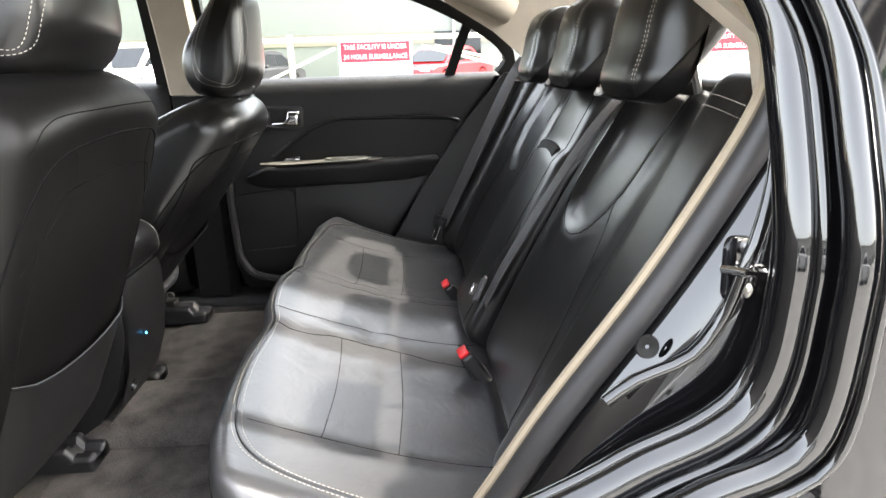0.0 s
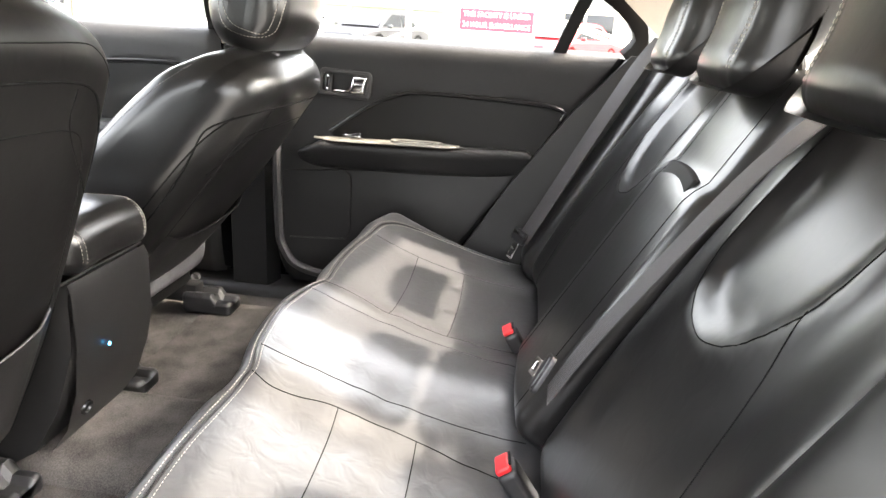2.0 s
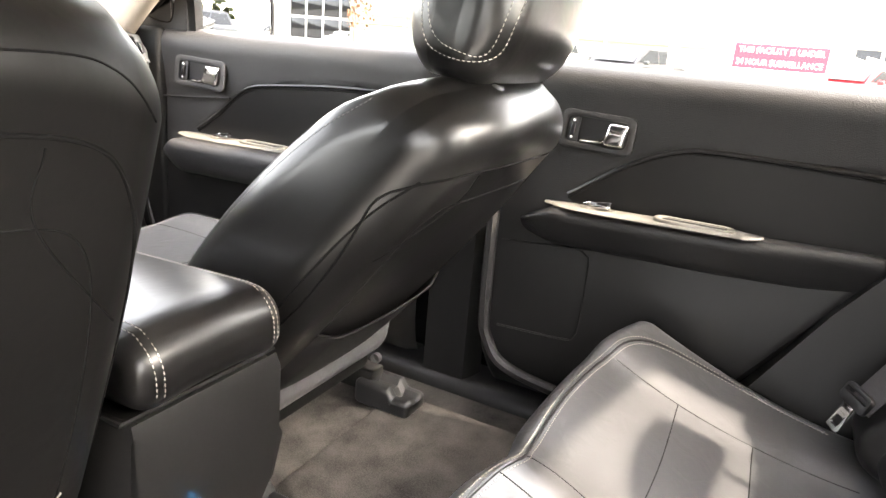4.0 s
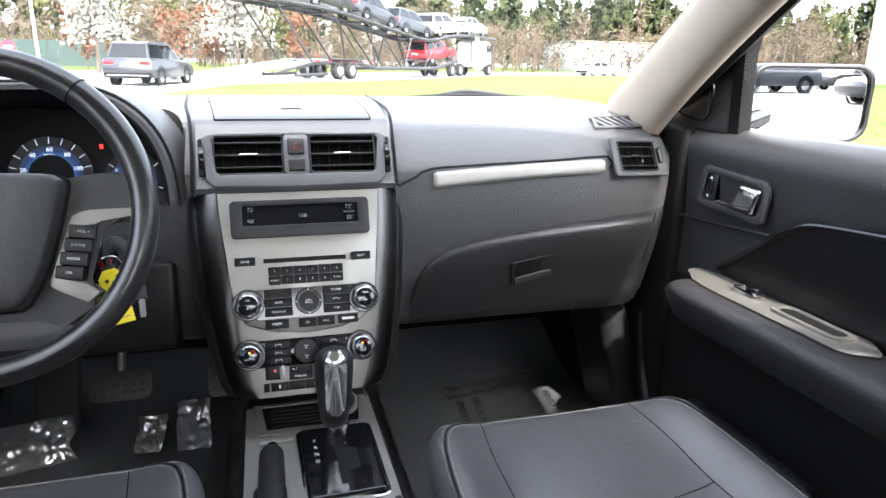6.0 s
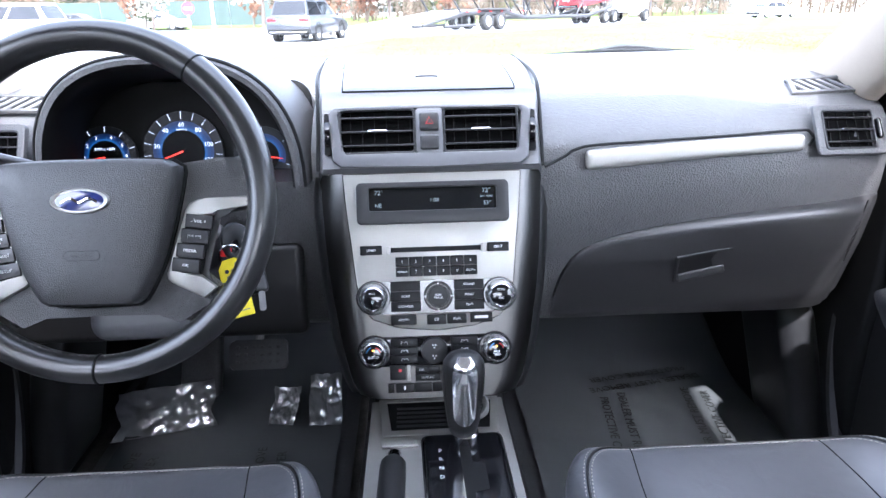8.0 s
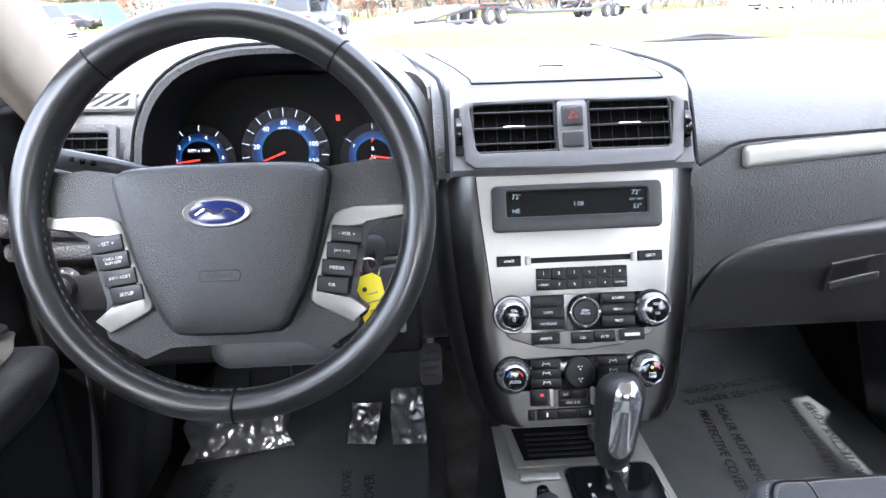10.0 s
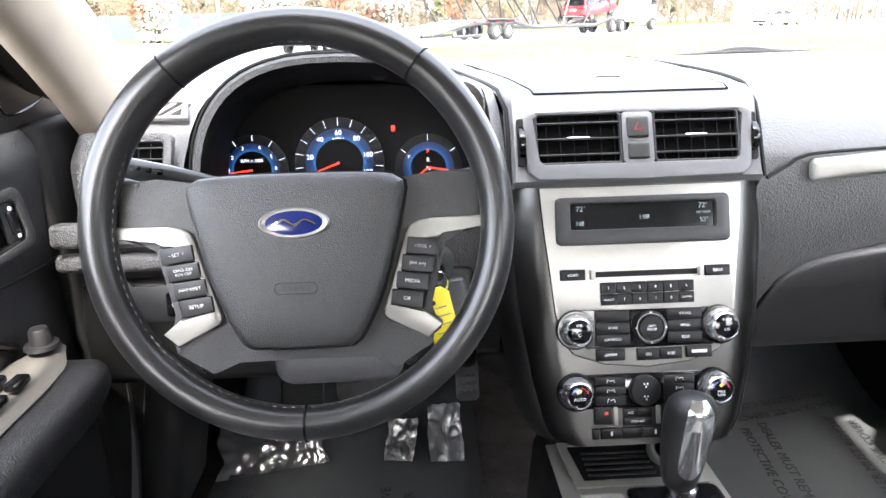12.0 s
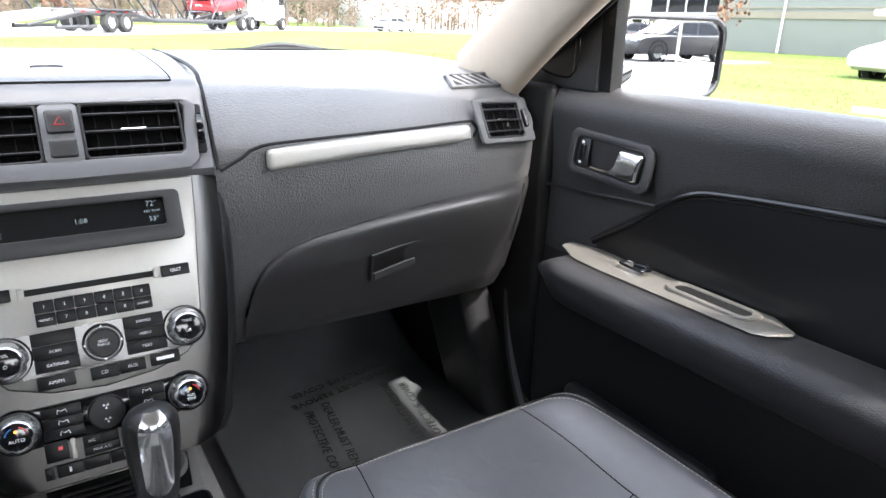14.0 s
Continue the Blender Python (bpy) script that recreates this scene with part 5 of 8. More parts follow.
    part("plate_shadow_gap", tube([STACK @ Vector((x, y, 0.0005)) for x, y in [(-a, b) for a, b in plate] + [(a, b) for a, b in plate[-2::-1]]], 0.0012, 6), MATT, dash)
    # display
    bez = part("display_bezel", ring(rounded(0.204, 0.056, 0.007, cy=-0.0235), rounded(0.17, 0.03, 0.003, cy=-0.0185), 0.006, S, 0.002), PLASTIC, dash, "dark display surround")
    part("display_screen", prism(rounded(0.174, 0.034, 0.003, cy=-0.0185), 0.001, 0, S @ pose(0, 0, 0.0005)), SCREEN, bez, "dark display glass")
    D = S @ pose(0, 0, 0.0017)
    for txt, size, x, y in (("72\u00b0", 0.0085, -0.072, -0.0095), ("NE", 0.0075, -0.073, -0.0265), ("1:08", 0.0075, 0.002, -0.0205), ("72\u00b0", 0.0085, 0.072, -0.0095), ("EXT TEMP", 0.0037, 0.072, -0.0175), ("53\u00b0", 0.0075, 0.073, -0.0262)):
        words("readout", txt, size, D @ pose(x, y, 0), READOUT, bez, "pale display figures", 0.0001)
    for x, t in ((-0.0845, "LOAD"), (0.0855, "EJECT")):
        button(dash, S, x, -0.0855, 0.029, 0.0125, t, 0.0045)
    part("disc_slot", prism(rounded(0.13, 0.0065, 0.002, cy=-0.086, cx=0.002), 0.0012, 0, S), MATT, dash, "disc slot")
    for s in (-1, 1):
        part("slot_cheek", box((0.002 + s * 0.0635, -0.086, 0.003), (0.006, 0.011, 0.006), 0.001, m=S), SILVER, dash)
    for r, row in enumerate((("1", "2", "3", "4", "5", "6"), ("<DIRECT", "7", "8", "9", "0", "CLOCK>"))):
        for i, t in enumerate(row):
            button(dash, S, 0.002 + (i - 2.5) * 0.0183, -0.102 - r * 0.0135, 0.0178, 0.0128, t, 0.0047 if len(t) < 2 else 0.0032)
    for r, (a, b) in enumerate((("", "SOUND"), ("SCAN", "MENU"), ("CAT/FOLD", "TEXT"))):
        for s, t in ((-1, a), (1, b)):
            button(dash, S, 0.002 + s * 0.0425, -0.1345 - r * 0.0137, 0.04, 0.0132, t, 0.0042)
    seek = part("seek_dial", lathe([(0.0195, 0), (0.0195, 0.006), (0.018, 0.009), (0.0155, 0.009), (0.015, 0.0065), (0.014, 0.0065), (0.0135, 0.01), (0.0, 0.0105)], 36, S @ pose(0.003, -0.149, 0)), BUTTON, dash, "round seek control")
    part("bright_ring", lathe([(0.0167, 0.0085), (0.0167, 0.0094), (0.0162, 0.0094), (0.0162, 0.0085)], 36, S @ pose(0.003, -0.149, 0)), STEEL, seek)
    words("legend", "SEEK/\nTRACK", 0.0038, S @ pose(0.003, -0.149, 0.0108), LETTER, seek, "", 0.0001)
    for a in range(4):
        part("mark", prism([(-0.0016, 0), (0.0016, 0), (0, 0.0022)], 0.0003, 0, S @ pose(0.003, -0.149, 0.0091) @ pose(0, 0, 0, 0, 0, 90 * a) @ pose(0, 0.0168, 0)), LETTER, seek)
    part("button_bed", prism([(-0.075, -0.128), (-0.072, -0.172), (0.078, -0.172), (0.08, -0.128)], 0.0015, 0, S), GLOSSY, dash)
    for x, t in ((-0.0835, ("VOL", "\u25cb")), (0.0855, ("TUNE", "OK"))):
        k = knob(dash, S, x, -0.149, 0.0192)
        words("legend", t[0], 0.0042, S @ pose(x, -0.142, 0.0224), LETTER, k, "", 0.0001)
        words("legend", t[1], 0.0046, S @ pose(x, -0.153, 0.0224), LETTER, k, "", 0.0001)
    for x, w, t in ((-0.044, 0.034, "AM/FM"), (0.0, 0.026, "CD"), (0.027, 0.026, "AUX"), (0.06, 0.03, "")):
        b = button(dash, S, x, -0.1805 + abs(x - 0.005) * 0.02, w, 0.0135, t, 0.0048)
        if not t:
            part("maker_mark", box((x, -0.179, 0.0048), (0.018, 0.0036, 0.0004), m=S), LETTER, b)
    # climate controls
    for x, t in ((-0.085, "AUTO"), (0.0775, "PASS\nTEMP")):
        k = knob(dash, STACK, x, -0.222, 0.0188, True)
        words("legend", t, 0.005 if len(t) < 5 else 0.004, STACK @ pose(x, -0.226, 0.0224), LETTER, k, "", 0.0001)
    part("climate_bed", prism(rounded(0.155, 0.04, 0.006, cx=-0.004, cy=-0.2225), 0.0018, 0.0006, STACK), GLOSSY, dash)
    for r in range(3):
        for s in (-1, 1):
            b = button(dash, STACK, -0.0045 + s * 0.0405, -0.2105 - 0.0112 * r, 0.036, 0.0106)
            part("pictogram", tube([STACK @ Vector((-0.0045 + s * 0.0405 + dx, -0.2105 - 0.0112 * r + dy, 0.0045)) for dx, dy in ((-0.004, -0.002), (-0.003, 0.002), (0.0, 0.0), (0.004, 0.0015), (0.005, -0.002))], 0.0005, 4), LETTER, b)
    fan = part("fan_dial", lathe([(0.0182, 0), (0.0182, 0.005), (0.0165, 0.007), (0.0, 0.0075)], 36, STACK @ pose(-0.0045, -0.2225, 0.001)), BUTTON, dash, "round fan control")
    for y in (-0.2155, -0.23):
        for a in range(3):
            part("fan_blade", prism([(0.0006, 0), (0.003, 0.0012), (0.003, -0.0012)], 0.0003, 0, STACK @ pose(-0.0045, y, 0.0085, 0, 0, 120 * a + 30)), LETTER, fan)
    for x, y, w, h, t in ((-0.0545, -0.2505, 0.021, 0.02, ""), (-0.0225, -0.248, 0.0165, 0.0098, "A/C"), (-0.0058, -0.248, 0.0165, 0.0098, ""), (-0.0142, -0.2583, 0.0335, 0.0098, "MAX A/C"), (0.03, -0.2505, 0.03, 0.02, "")):
        button(dash, STACK, x, y, w, h, t, 0.0042)
    part("seat_heat_mark", box((-0.051, -0.2475, 0.0049), (0.004, 0.0035, 0.0003), m=STACK), RED, dash)
    for x in (-0.0395, 0.0105):
        part("divider", box((x, -0.2515, 0.0025), (0.0045, 0.021, 0.005), 0.001, m=STACK), SILVER, dash)
    for x, w in ((-0.064, 0.008), (-0.0455, 0.0245), (-0.021, 0.024), (0.006, 0.029), (0.032, 0.022)):
        button(dash, STACK, x, -0.2715, w, 0.0125)
    for x in (-0.0455, 0.006):
        part("pictogram", box((x, -0.2712, 0.0049), (0.0022, 0.005, 0.0003), m=STACK), LETTER, dash)
    # passenger side
    part("trim_bar", pad((0.322, 0.016, 0.026), 0.0075, lambda p: p + Vector((0, 0, -0.08 * (p.x - 0.16) ** 2 - 0.012 * p.x * (p.z > 0))), (16, 2, 3), 4, basis((0.374, 0.0365, 0.9325), (0.322, 0.0245, 0.006), (0, 0.12, 1))), SILVER, dash, "satin silver trim bar")
    groove = smooth_path([(0.155, 0.012, 0.918), (0.185, 0.022, 0.93), (0.21, 0.0265, 0.941), (0.3, 0.031, 0.945), (0.42, 0.042, 0.9475), (0.54, 0.052, 0.951), (0.552, 0.053, 0.94), (0.545, 0.052, 0.928)], 0.012)
    part("trim_groove", tube(groove, 0.0022, 6), MATT, dash)
    arc = [(0.186, 0.70), (0.195, 0.745), (0.215, 0.778), (0.26, 0.801), (0.34, 0.816), (0.44, 0.828), (0.56, 0.838), (0.645, 0.843), (0.688, 0.846)]
    top = smooth_path([(x, 0, z) for x, z in arc], 0.012)
    cols = []
    for p in top:
        col = []
        for k in range(25):
            f = (k / 24) ** 1.6
            fade = 1 - 0.8 * eased((p.x - 0.65) / 0.038)
            z = p.z + (0.648 - 0.01 * (p.x - 0.2) / 0.45 - p.z) * f
            lift = (0.006 + 0.05 * max(0, p.x - 0.2)) * (1 - (1 - min(1, f / 0.1)) ** 2) ** 0.5 if f < 0.1 else (0.006 + 0.05 * max(0, p.x - 0.2)) * (1 - 0.35 * eased((f - 0.1) / 0.6))
            col.append((p.x, dash_y(p.x, z) - 0.001 - lift * fade, z))
        cols.append(col)
    glove = part("glove_box_door", loft(cols, False), GLOVE, dash, "smooth black glove box door")
    g = basis((0.417, dash_y(0.417, 0.7525) - 0.0145, 0.7525), (0.075, 0.006, 0.012), (0, -1, (dash_y(0.417, 0.77) - dash_y(0.417, 0.735)) / 0.035 - 0.08))
    part("door_edge_gap", tube([Vector((0.645, dash_y(0.645, z) - 0.028, z)) for z in (0.846, 0.82, 0.78, 0.74)], 0.0012, 5), MATT, glove)
    part("latch_recess", ring([(-0.05, 0.026), (0.047, 0.022), (0.032, -0.026), (-0.05, -0.026)], [(-0.046, 0.022), (0.042, 0.018), (0.029, -0.02), (-0.046, -0.02)], 0.003, g, 0.001), GLOVE, glove)
    part("latch_cup", prism([(-0.046, 0.022), (0.042, 0.018), (0.029, -0.02), (-0.046, -0.02)], 0.0012, 0, g), VINYL, glove)
    part("latch_paddle", pad((0.076, 0.014, 0.006), 0.0025, inner=(6, 2, 2), rim=2, m=g @ pose(-0.008, -0.0175, 0.0025, -18)), GLOVE, glove, "glove box latch paddle")
    vm = basis((0.6108, 0.0655, 0.9465), (0.975, 0.2, -0.04), (-0.2, -1, 0.5))
    part("side_vent_bezel", ring(rounded(0.126, 0.074, 0.006), rounded(0.084, 0.054, 0.004, cx=-0.006), 0.005, vm, 0.002), DASH, dash)
    air_vent(dash, "side_vent", vm @ pose(-0.006, 0, 0.003), 0.084, 0.053, 3)
    part("vent_wheel", pad((0.007, 0.03, 0.01), 0.003, inner=(1, 6, 2), rim=2, m=vm @ pose(0.044, 0, 0.007)), GLOSSY, dash)
    for s in (-1, 1):
        dm = basis((s * 0.606, 0.152, 1.0), (0.95, 0.16 * s, 0.0), (0, -0.42, 0.9))
        grill = part("demister_grille", ring([(-0.062, -0.022), (0.05, -0.022), (0.065, 0.022), (-0.045, 0.022)] if s > 0 else [(-0.05, -0.022), (0.062, -0.022), (0.045, 0.022), (-0.065, 0.022)],
                                            [(-0.05, -0.016), (0.045, -0.016), (0.052, 0.016), (-0.04, 0.016)] if s > 0 else [(-0.045, -0.016), (0.05, -0.016), (0.04, 0.016), (-0.052, 0.016)], 0.005, dm, 0.001), DASH, dash, "slanted demister grille")
        part("grille_bed", prism(rounded(0.1, 0.036, 0.003), 0.001, 0, dm), MATT, grill)
        for i in range(5):
            part("slat", box((-0.036 + i * 0.018, 0, 0.002), (0.007, 0.046, 0.003), 0.001, m=dm @ pose(-0.036 + i * 0.018, 0, 0, 0, 0, s * 32) @ pose(0.036 - i * 0.018, 0, 0)), BEZEL, grill)
    # driver's side vent, knee panel and switches
    lv = basis((-0.612, 0.07, 0.946), (0.97, -0.12, 0.0), (0.12, -1, 0.42))
    part("side_vent_bezel", ring(rounded(0.118, 0.078, 0.008), rounded(0.078, 0.056, 0.004, cx=0.009), 0.008, lv, 0.002), DASH, dash)
    air_vent(dash, "side_vent", lv @ pose(0.009, 0, 0.004), 0.078, 0.055, 4)
    for z, h in ((0.87, 0.03), (0.835, 0.022)):
        part("dash_shelf", pad((0.3, 0.03, h), 0.008, inner=(8, 2, 2), rim=3, m=basis((-0.55, 0.03, z), (1, -0.05, 0), (0, 0.2, 1))), DASH, dash)
    knee = part("knee_panel", pad((0.5, 0.03, 0.14), 0.012, lambda p: p + Vector((0, 0.25 * max(0, -p.z), 0)), (10, 2, 6), 3, basis((-0.44, 0.045, 0.735), (1, 0, 0), (0, 0.25, 1))), VINYL, dash, "black knee panel")
    sw = basis((-0.578, 0.022, 0.783), (1, -0.02, 0), (0, -1, 0.2))
    bed = part("switch_bed", prism(rounded(0.13, 0.045, 0.006), 0.004, 0.001, sw), PLASTIC, dash)
    light = part("headlamp_dial", lathe([(0.026, 0), (0.025, 0.006), (0.017, 0.008), (0.016, 0.022), (0.013, 0.025), (0, 0.025)], 30, basis((-0.635, 0.03, 0.79), (1, 0, 0), (0, -1, 0.2))), PLASTIC, dash, "rotary headlamp switch")
    for a in range(-2, 3):
        part("dial_mark", disc(0.0016, 0.0005, 8, m=basis((-0.635, 0.03, 0.79), (1, 0, 0), (0, -1, 0.2)) @ pose(0.021 * math.sin(a * 0.6), 0.021 * math.cos(a * 0.6), 0.0075)), LETTER, light)
    part("dimmer_switch", prism(rounded(0.022, 0.03, 0.003), 0.006, 0.0015, sw @ pose(0.018, 0, 0.003)), GLOSSY, dash, "black switch with a white symbol")
    part("symbol", tube([sw @ Vector((0.018 + 0.004 * math.sin(radians(a)), 0.004 * math.cos(radians(a)), 0.0095)) for a in range(0, 331, 30)], 0.0006, 4), LETTER, dash)
    part("blank_switch", prism(rounded(0.022, 0.03, 0.003), 0.006, 0.0015, sw @ pose(0.046, 0, 0.003)), PLASTIC, dash)
    return dash


dash_board = dashboard()


def cluster():
    """The hooded instrument cluster behind the steering wheel."""
    c = thing("instrument_cluster", "hooded instrument cluster with blue lit gauges", "instruments")
    cx = -0.345

    def arch(w, h, y, z0=0.90, n=30):
        return [(cx + w * math.copysign(abs(math.cos(a)) ** 0.75, math.cos(a)), y, z0 + h * math.sin(a) ** 0.8) for a in [math.pi * i / n for i in range(n + 1)]]

    rows = [arch(0.16, 0.135, 0.12), arch(0.158, 0.152, 0.03), arch(0.158, 0.158, 0.012), arch(0.162, 0.164, 0.004), arch(0.169, 0.17, 0.004), arch(0.174, 0.174, 0.012), arch(0.18, 0.174, 0.06), arch(0.195, 0.165, 0.16), arch(0.22, 0.14, 0.3), arch(0.25, 0.11, 0.45)]
    part("inner_hood", loft(rows[:4], False), MATT, c, "dark inner hood")
    part("outer_hood", loft(rows[3:], False), DASH, c, "charcoal outer hood")
    part("hood_seal", tube([Vector(p) for p in rows[5]], 0.003, 6), MATT, c)
    part("gauge_face", prism(rounded(0.35, 0.15, 0.03), 0.002, 0, basis((cx, 0.125, 0.955), (1, 0, 0), (0, -1, 0.2))), MATT, c)
    face = basis((cx, 0.115, 0.93), (1, 0, 0), (0, -1, 0.2))
    part("sensor_dimple", disc(0.008, 0.003, 14, 0.001, basis((-0.42, 0.06, 1.045), (1, 0, 0), (0, -0.5, -1))), PLASTIC, c)
    part("sensor_dimple", disc(0.008, 0.003, 14, 0.001, basis((-0.3, 0.06, 1.045), (1, 0, 0), (0, -0.5, -1))), PLASTIC, c)

    def dial(x, y, r, a0, a1, ticks, figures, needle, name, label):
        g = part(name, disc(r, 0.002, 48, 0.0005, face @ pose(x, y, 0)), GAUGE, c, label)
        annulus = lambda ra, rb, n=40, b0=a1, b1=a0: loft([[face @ pose(x, y, 0.0035) @ Vector((rr * math.cos(radians(b0 + (b1 - b0) * i / n)), rr * math.sin(radians(b0 + (b1 - b0) * i / n)), 0)) for i in range(n + 1)] for rr in (ra, rb)], False)
        part("lit_band", annulus(r * 0.53, r * 0.6), BLUE_GLOW, g, "blue lit band")
        part("lit_band", annulus(r * 0.6, r * 0.67), DEEP_GLOW, g, "blue lit band")
        part("lit_band", annulus(r * 0.67, r * 0.76), FAINT_GLOW, g, "faint blue lit band")
        part("dim_band", annulus(r * 0.76, r * 0.98), GAUGE_RIM, g)
        part("hub", disc(r * 0.53, 0.004, 40, 0.001, face @ pose(x, y, 0.001)), MATT, g)
        for i in range(ticks):
            a = radians(a0 + (a1 - a0) * i / (ticks - 1))
            part("tick", box((0, 0, 0), (r * 0.17, 0.0006, 0.0006), m=face @ pose(x, y, 0.0046) @ pose(0, 0, 0, 0, 0, math.degrees(a)) @ pose(r * 0.9, 0, 0)), PALE_GLOW, g)
        for t, a in figures:
            words("figure", t, r * 0.155, face @ pose(x + r * 0.66 * math.cos(radians(a)), y + r * 0.66 * math.sin(radians(a)), 0.0045), PALE_GLOW, g, "", 0.0001)
        part("needle", prism([(0.0, -0.0012), (r * 0.66, -0.0005), (r * 0.66, 0.0005), (0.0, 0.0012)], 0.0008, 0, face @ pose(x, y, 0.0058, 0, 0, needle)), RED_GLOW, g, "red needle")
        return g

    sp = dial(-0.015, 0.002, 0.058, 205, -25, 13, [("20", 168), ("40", 128), ("60", 90), ("80", 52), ("100", 14), ("120", -20)], 200, "speedometer", "speedometer lit in blue")
    words("unit", "MPH", 0.0075, face @ pose(-0.015, 0.0315, 0.0047), PALE_GLOW, sp, "", 0.0001)
    tc = dial(-0.127, -0.004, 0.0455, 190, -15, 7, [("1", 180), ("2", 146), ("3", 112), ("4", 70), ("5", 34), ("6", 4)], 186, "tachometer", "rev counter lit in blue")
    words("unit", "RPM x 1000", 0.0058, face @ pose(-0.127, 0.008, 0.0055), PALE_GLOW, tc, "", 0.0001)
    fg = dial(0.1, -0.008, 0.0435, 200, -20, 5, [("F", 150)], -8, "fuel_gauge", "fuel and temperature gauge lit in blue")
    part("needle", prism([(0.0, -0.001), (0.027, -0.0005), (0.027, 0.0005), (0.0, 0.001)], 0.0008, 0, face @ pose(0.1, -0.008, 0.0058, 0, 0, 215)), RED_GLOW, fg)
    for i, t in enumerate("PRND"):
        words("gear_letter", t, 0.0075, face @ pose(0.1, 0.013 - i * 0.011, 0.0062), RED_GLOW if t == "P" else PALE_GLOW, fg, "", 0.0001)
    part("belt_warning", box((0, 0, 0), (0.005, 0.007, 0.001), 0.0004, m=face @ pose(0.056, 0.044, 0.002)), RED_GLOW, c, "red belt warning lamp")


cluster()


# ---- steering wheel, column and pedals ----
def steering_wheel():
    w = thing("steering_wheel", "black leather steering wheel with silver spoke trim and blue oval badge", "steering wheel")
    m = basis((-0.367, -0.163, 0.933), (1, 0, 0), (0, -0.946, 0.325))
    n = 120
    rows = []
    for i in range(n):
        a = 2 * math.pi * i / n
        grip = 1 + 0.1 * max(0, math.cos(2 * (a - math.pi * 0.28))) * (math.sin(a) > 0) + 0.1 * max(0, math.cos(2 * (a - math.pi * 0.72))) * (math.sin(a) > 0)
        u = Vector((math.cos(a), math.sin(a), 0))
        rows.append([m @ (u * (0.1785 + 0.0155 * grip * math.cos(b)) + Vector((0, 0, 0.0175 * grip * math.sin(b)))) for b in [2 * math.pi * k / 16 for k in range(16)]])
    rim = part("rim", loft(rows, True, False, True), WHEEL_LEATHER, w, "worn black leather rim")
    inner = [m @ (Vector((math.cos(a), math.sin(a), 0)) * 0.1632 + Vector((0, 0, 0.005))) for a in [2 * math.pi * i / 160 for i in range(161)]]
    part("rim_stitching", stitches(inner, 0.004, 0.0045, 0.0005), THREAD_GREY, rim, "grey lacing inside the rim")
    for a in (52, 128, 270):
        u = Vector((math.cos(radians(a)), math.sin(radians(a)), 0))
        part("rim_joint", moved(tube([u * (0.1785 + (0.0159 if a == 270 else 0.0169) * math.cos(b)) + Vector((0, 0, (0.0179 if a == 270 else 0.0189) * math.sin(b))) for b in [2 * math.pi * k / 32 for k in range(32)]], 0.0013, 5, True), m), MATT, rim)
    half = [(0.0, 0.041), (0.08, 0.039), (0.13, 0.04), (0.163, 0.05), (0.168, 0.02), (0.166, -0.008), (0.126, -0.0145), (0.1095, -0.079), (0.126, -0.094), (0.124, -0.1), (0.111, -0.1085), (0.1, -0.129), (0.094, -0.133), (0.086, -0.127), (0.06, -0.123), (0.0, -0.122)]
    outline = half + [(-x, y) for x, y in half[-2:0:-1]]
    part("spokes", prism(outline, 0.022, 0.006, m @ pose(0, 0, -0.03), 3), WHEEL_PLASTIC, w, "grained charcoal spokes")

    cover = [(0.0, 0.045), (0.05, 0.0445), (0.085, 0.042), (0.0945, 0.036), (0.093, 0.02), (0.084, -0.02), (0.072, -0.06), (0.0625, -0.082), (0.05, -0.104), (0.043, -0.109), (0.0, -0.11)]
    ring_pts = [(x, y) for x, y in cover] + [(-x, y) for x, y in cover[-2:0:-1]]
    ring_pts = [(p.x, p.y) for p in smooth_path([(x, y, 0) for x, y in ring_pts], 0.008, True)]
    layers = []
    for k, z in ((1.0, -0.012), (1.0, 0.012), (0.985, 0.019), (0.955, 0.0225), (0.9, 0.0245), (0.75, 0.0275), (0.5, 0.0295), (0.25, 0.0302), (0.02, 0.0305)):
        layers.append([m @ Vector((x * k, -0.03 + (y + 0.03) * k, z - 0.012 * eased((-0.03 - (y + 0.03) * k - 0.045 + 0.0) / 0.012))) for x, y in ring_pts])
    bag = part("airbag_cover", loft(layers), WHEEL_PLASTIC, w, "grained charcoal airbag cover")
    part("cover_gap", tube([m @ Vector((x * 1.008, -0.03 + (y + 0.03) * 1.008, -0.006)) for x, y in ring_pts], 0.0028, 6, True), MATT, w)
    part("badge_rim", moved(lathe([(0.0, 0.0), (1.0, 0.0), (1.0, 0.4), (0.93, 0.7), (0.86, 0.55), (0.0, 0.5)], 48, Matrix.Diagonal((0.0305, 0.0133, 0.007, 1))), m @ pose(0.001, 0.0005, 0.0282)), SILVER, bag, "chrome oval badge rim")
    part("badge", moved(lathe([(0.0, 0.3), (0.6, 0.26), (1.0, 0.0)], 48, Matrix.Diagonal((0.0268, 0.0112, 0.004, 1))), m @ pose(0.001, 0.0005, 0.0318)), ENAMEL, bag, "plain blue oval badge")
    part("badge_flourish", moved(tube(smooth_path([(-0.018, -0.002, 0), (-0.009, 0.0028, 0), (0.0, -0.0018, 0), (0.009, 0.0024, 0), (0.018, -0.0015, 0)], 0.002), 0.0013, 6), m @ pose(0.001, 0.0005, 0.0328)), CHROME, bag)
    words("embossing", "AIRBAG", 0.0068, m @ pose(0, -0.0555, 0.0302), PLASTIC, bag, "embossed lettering", 0.0002)
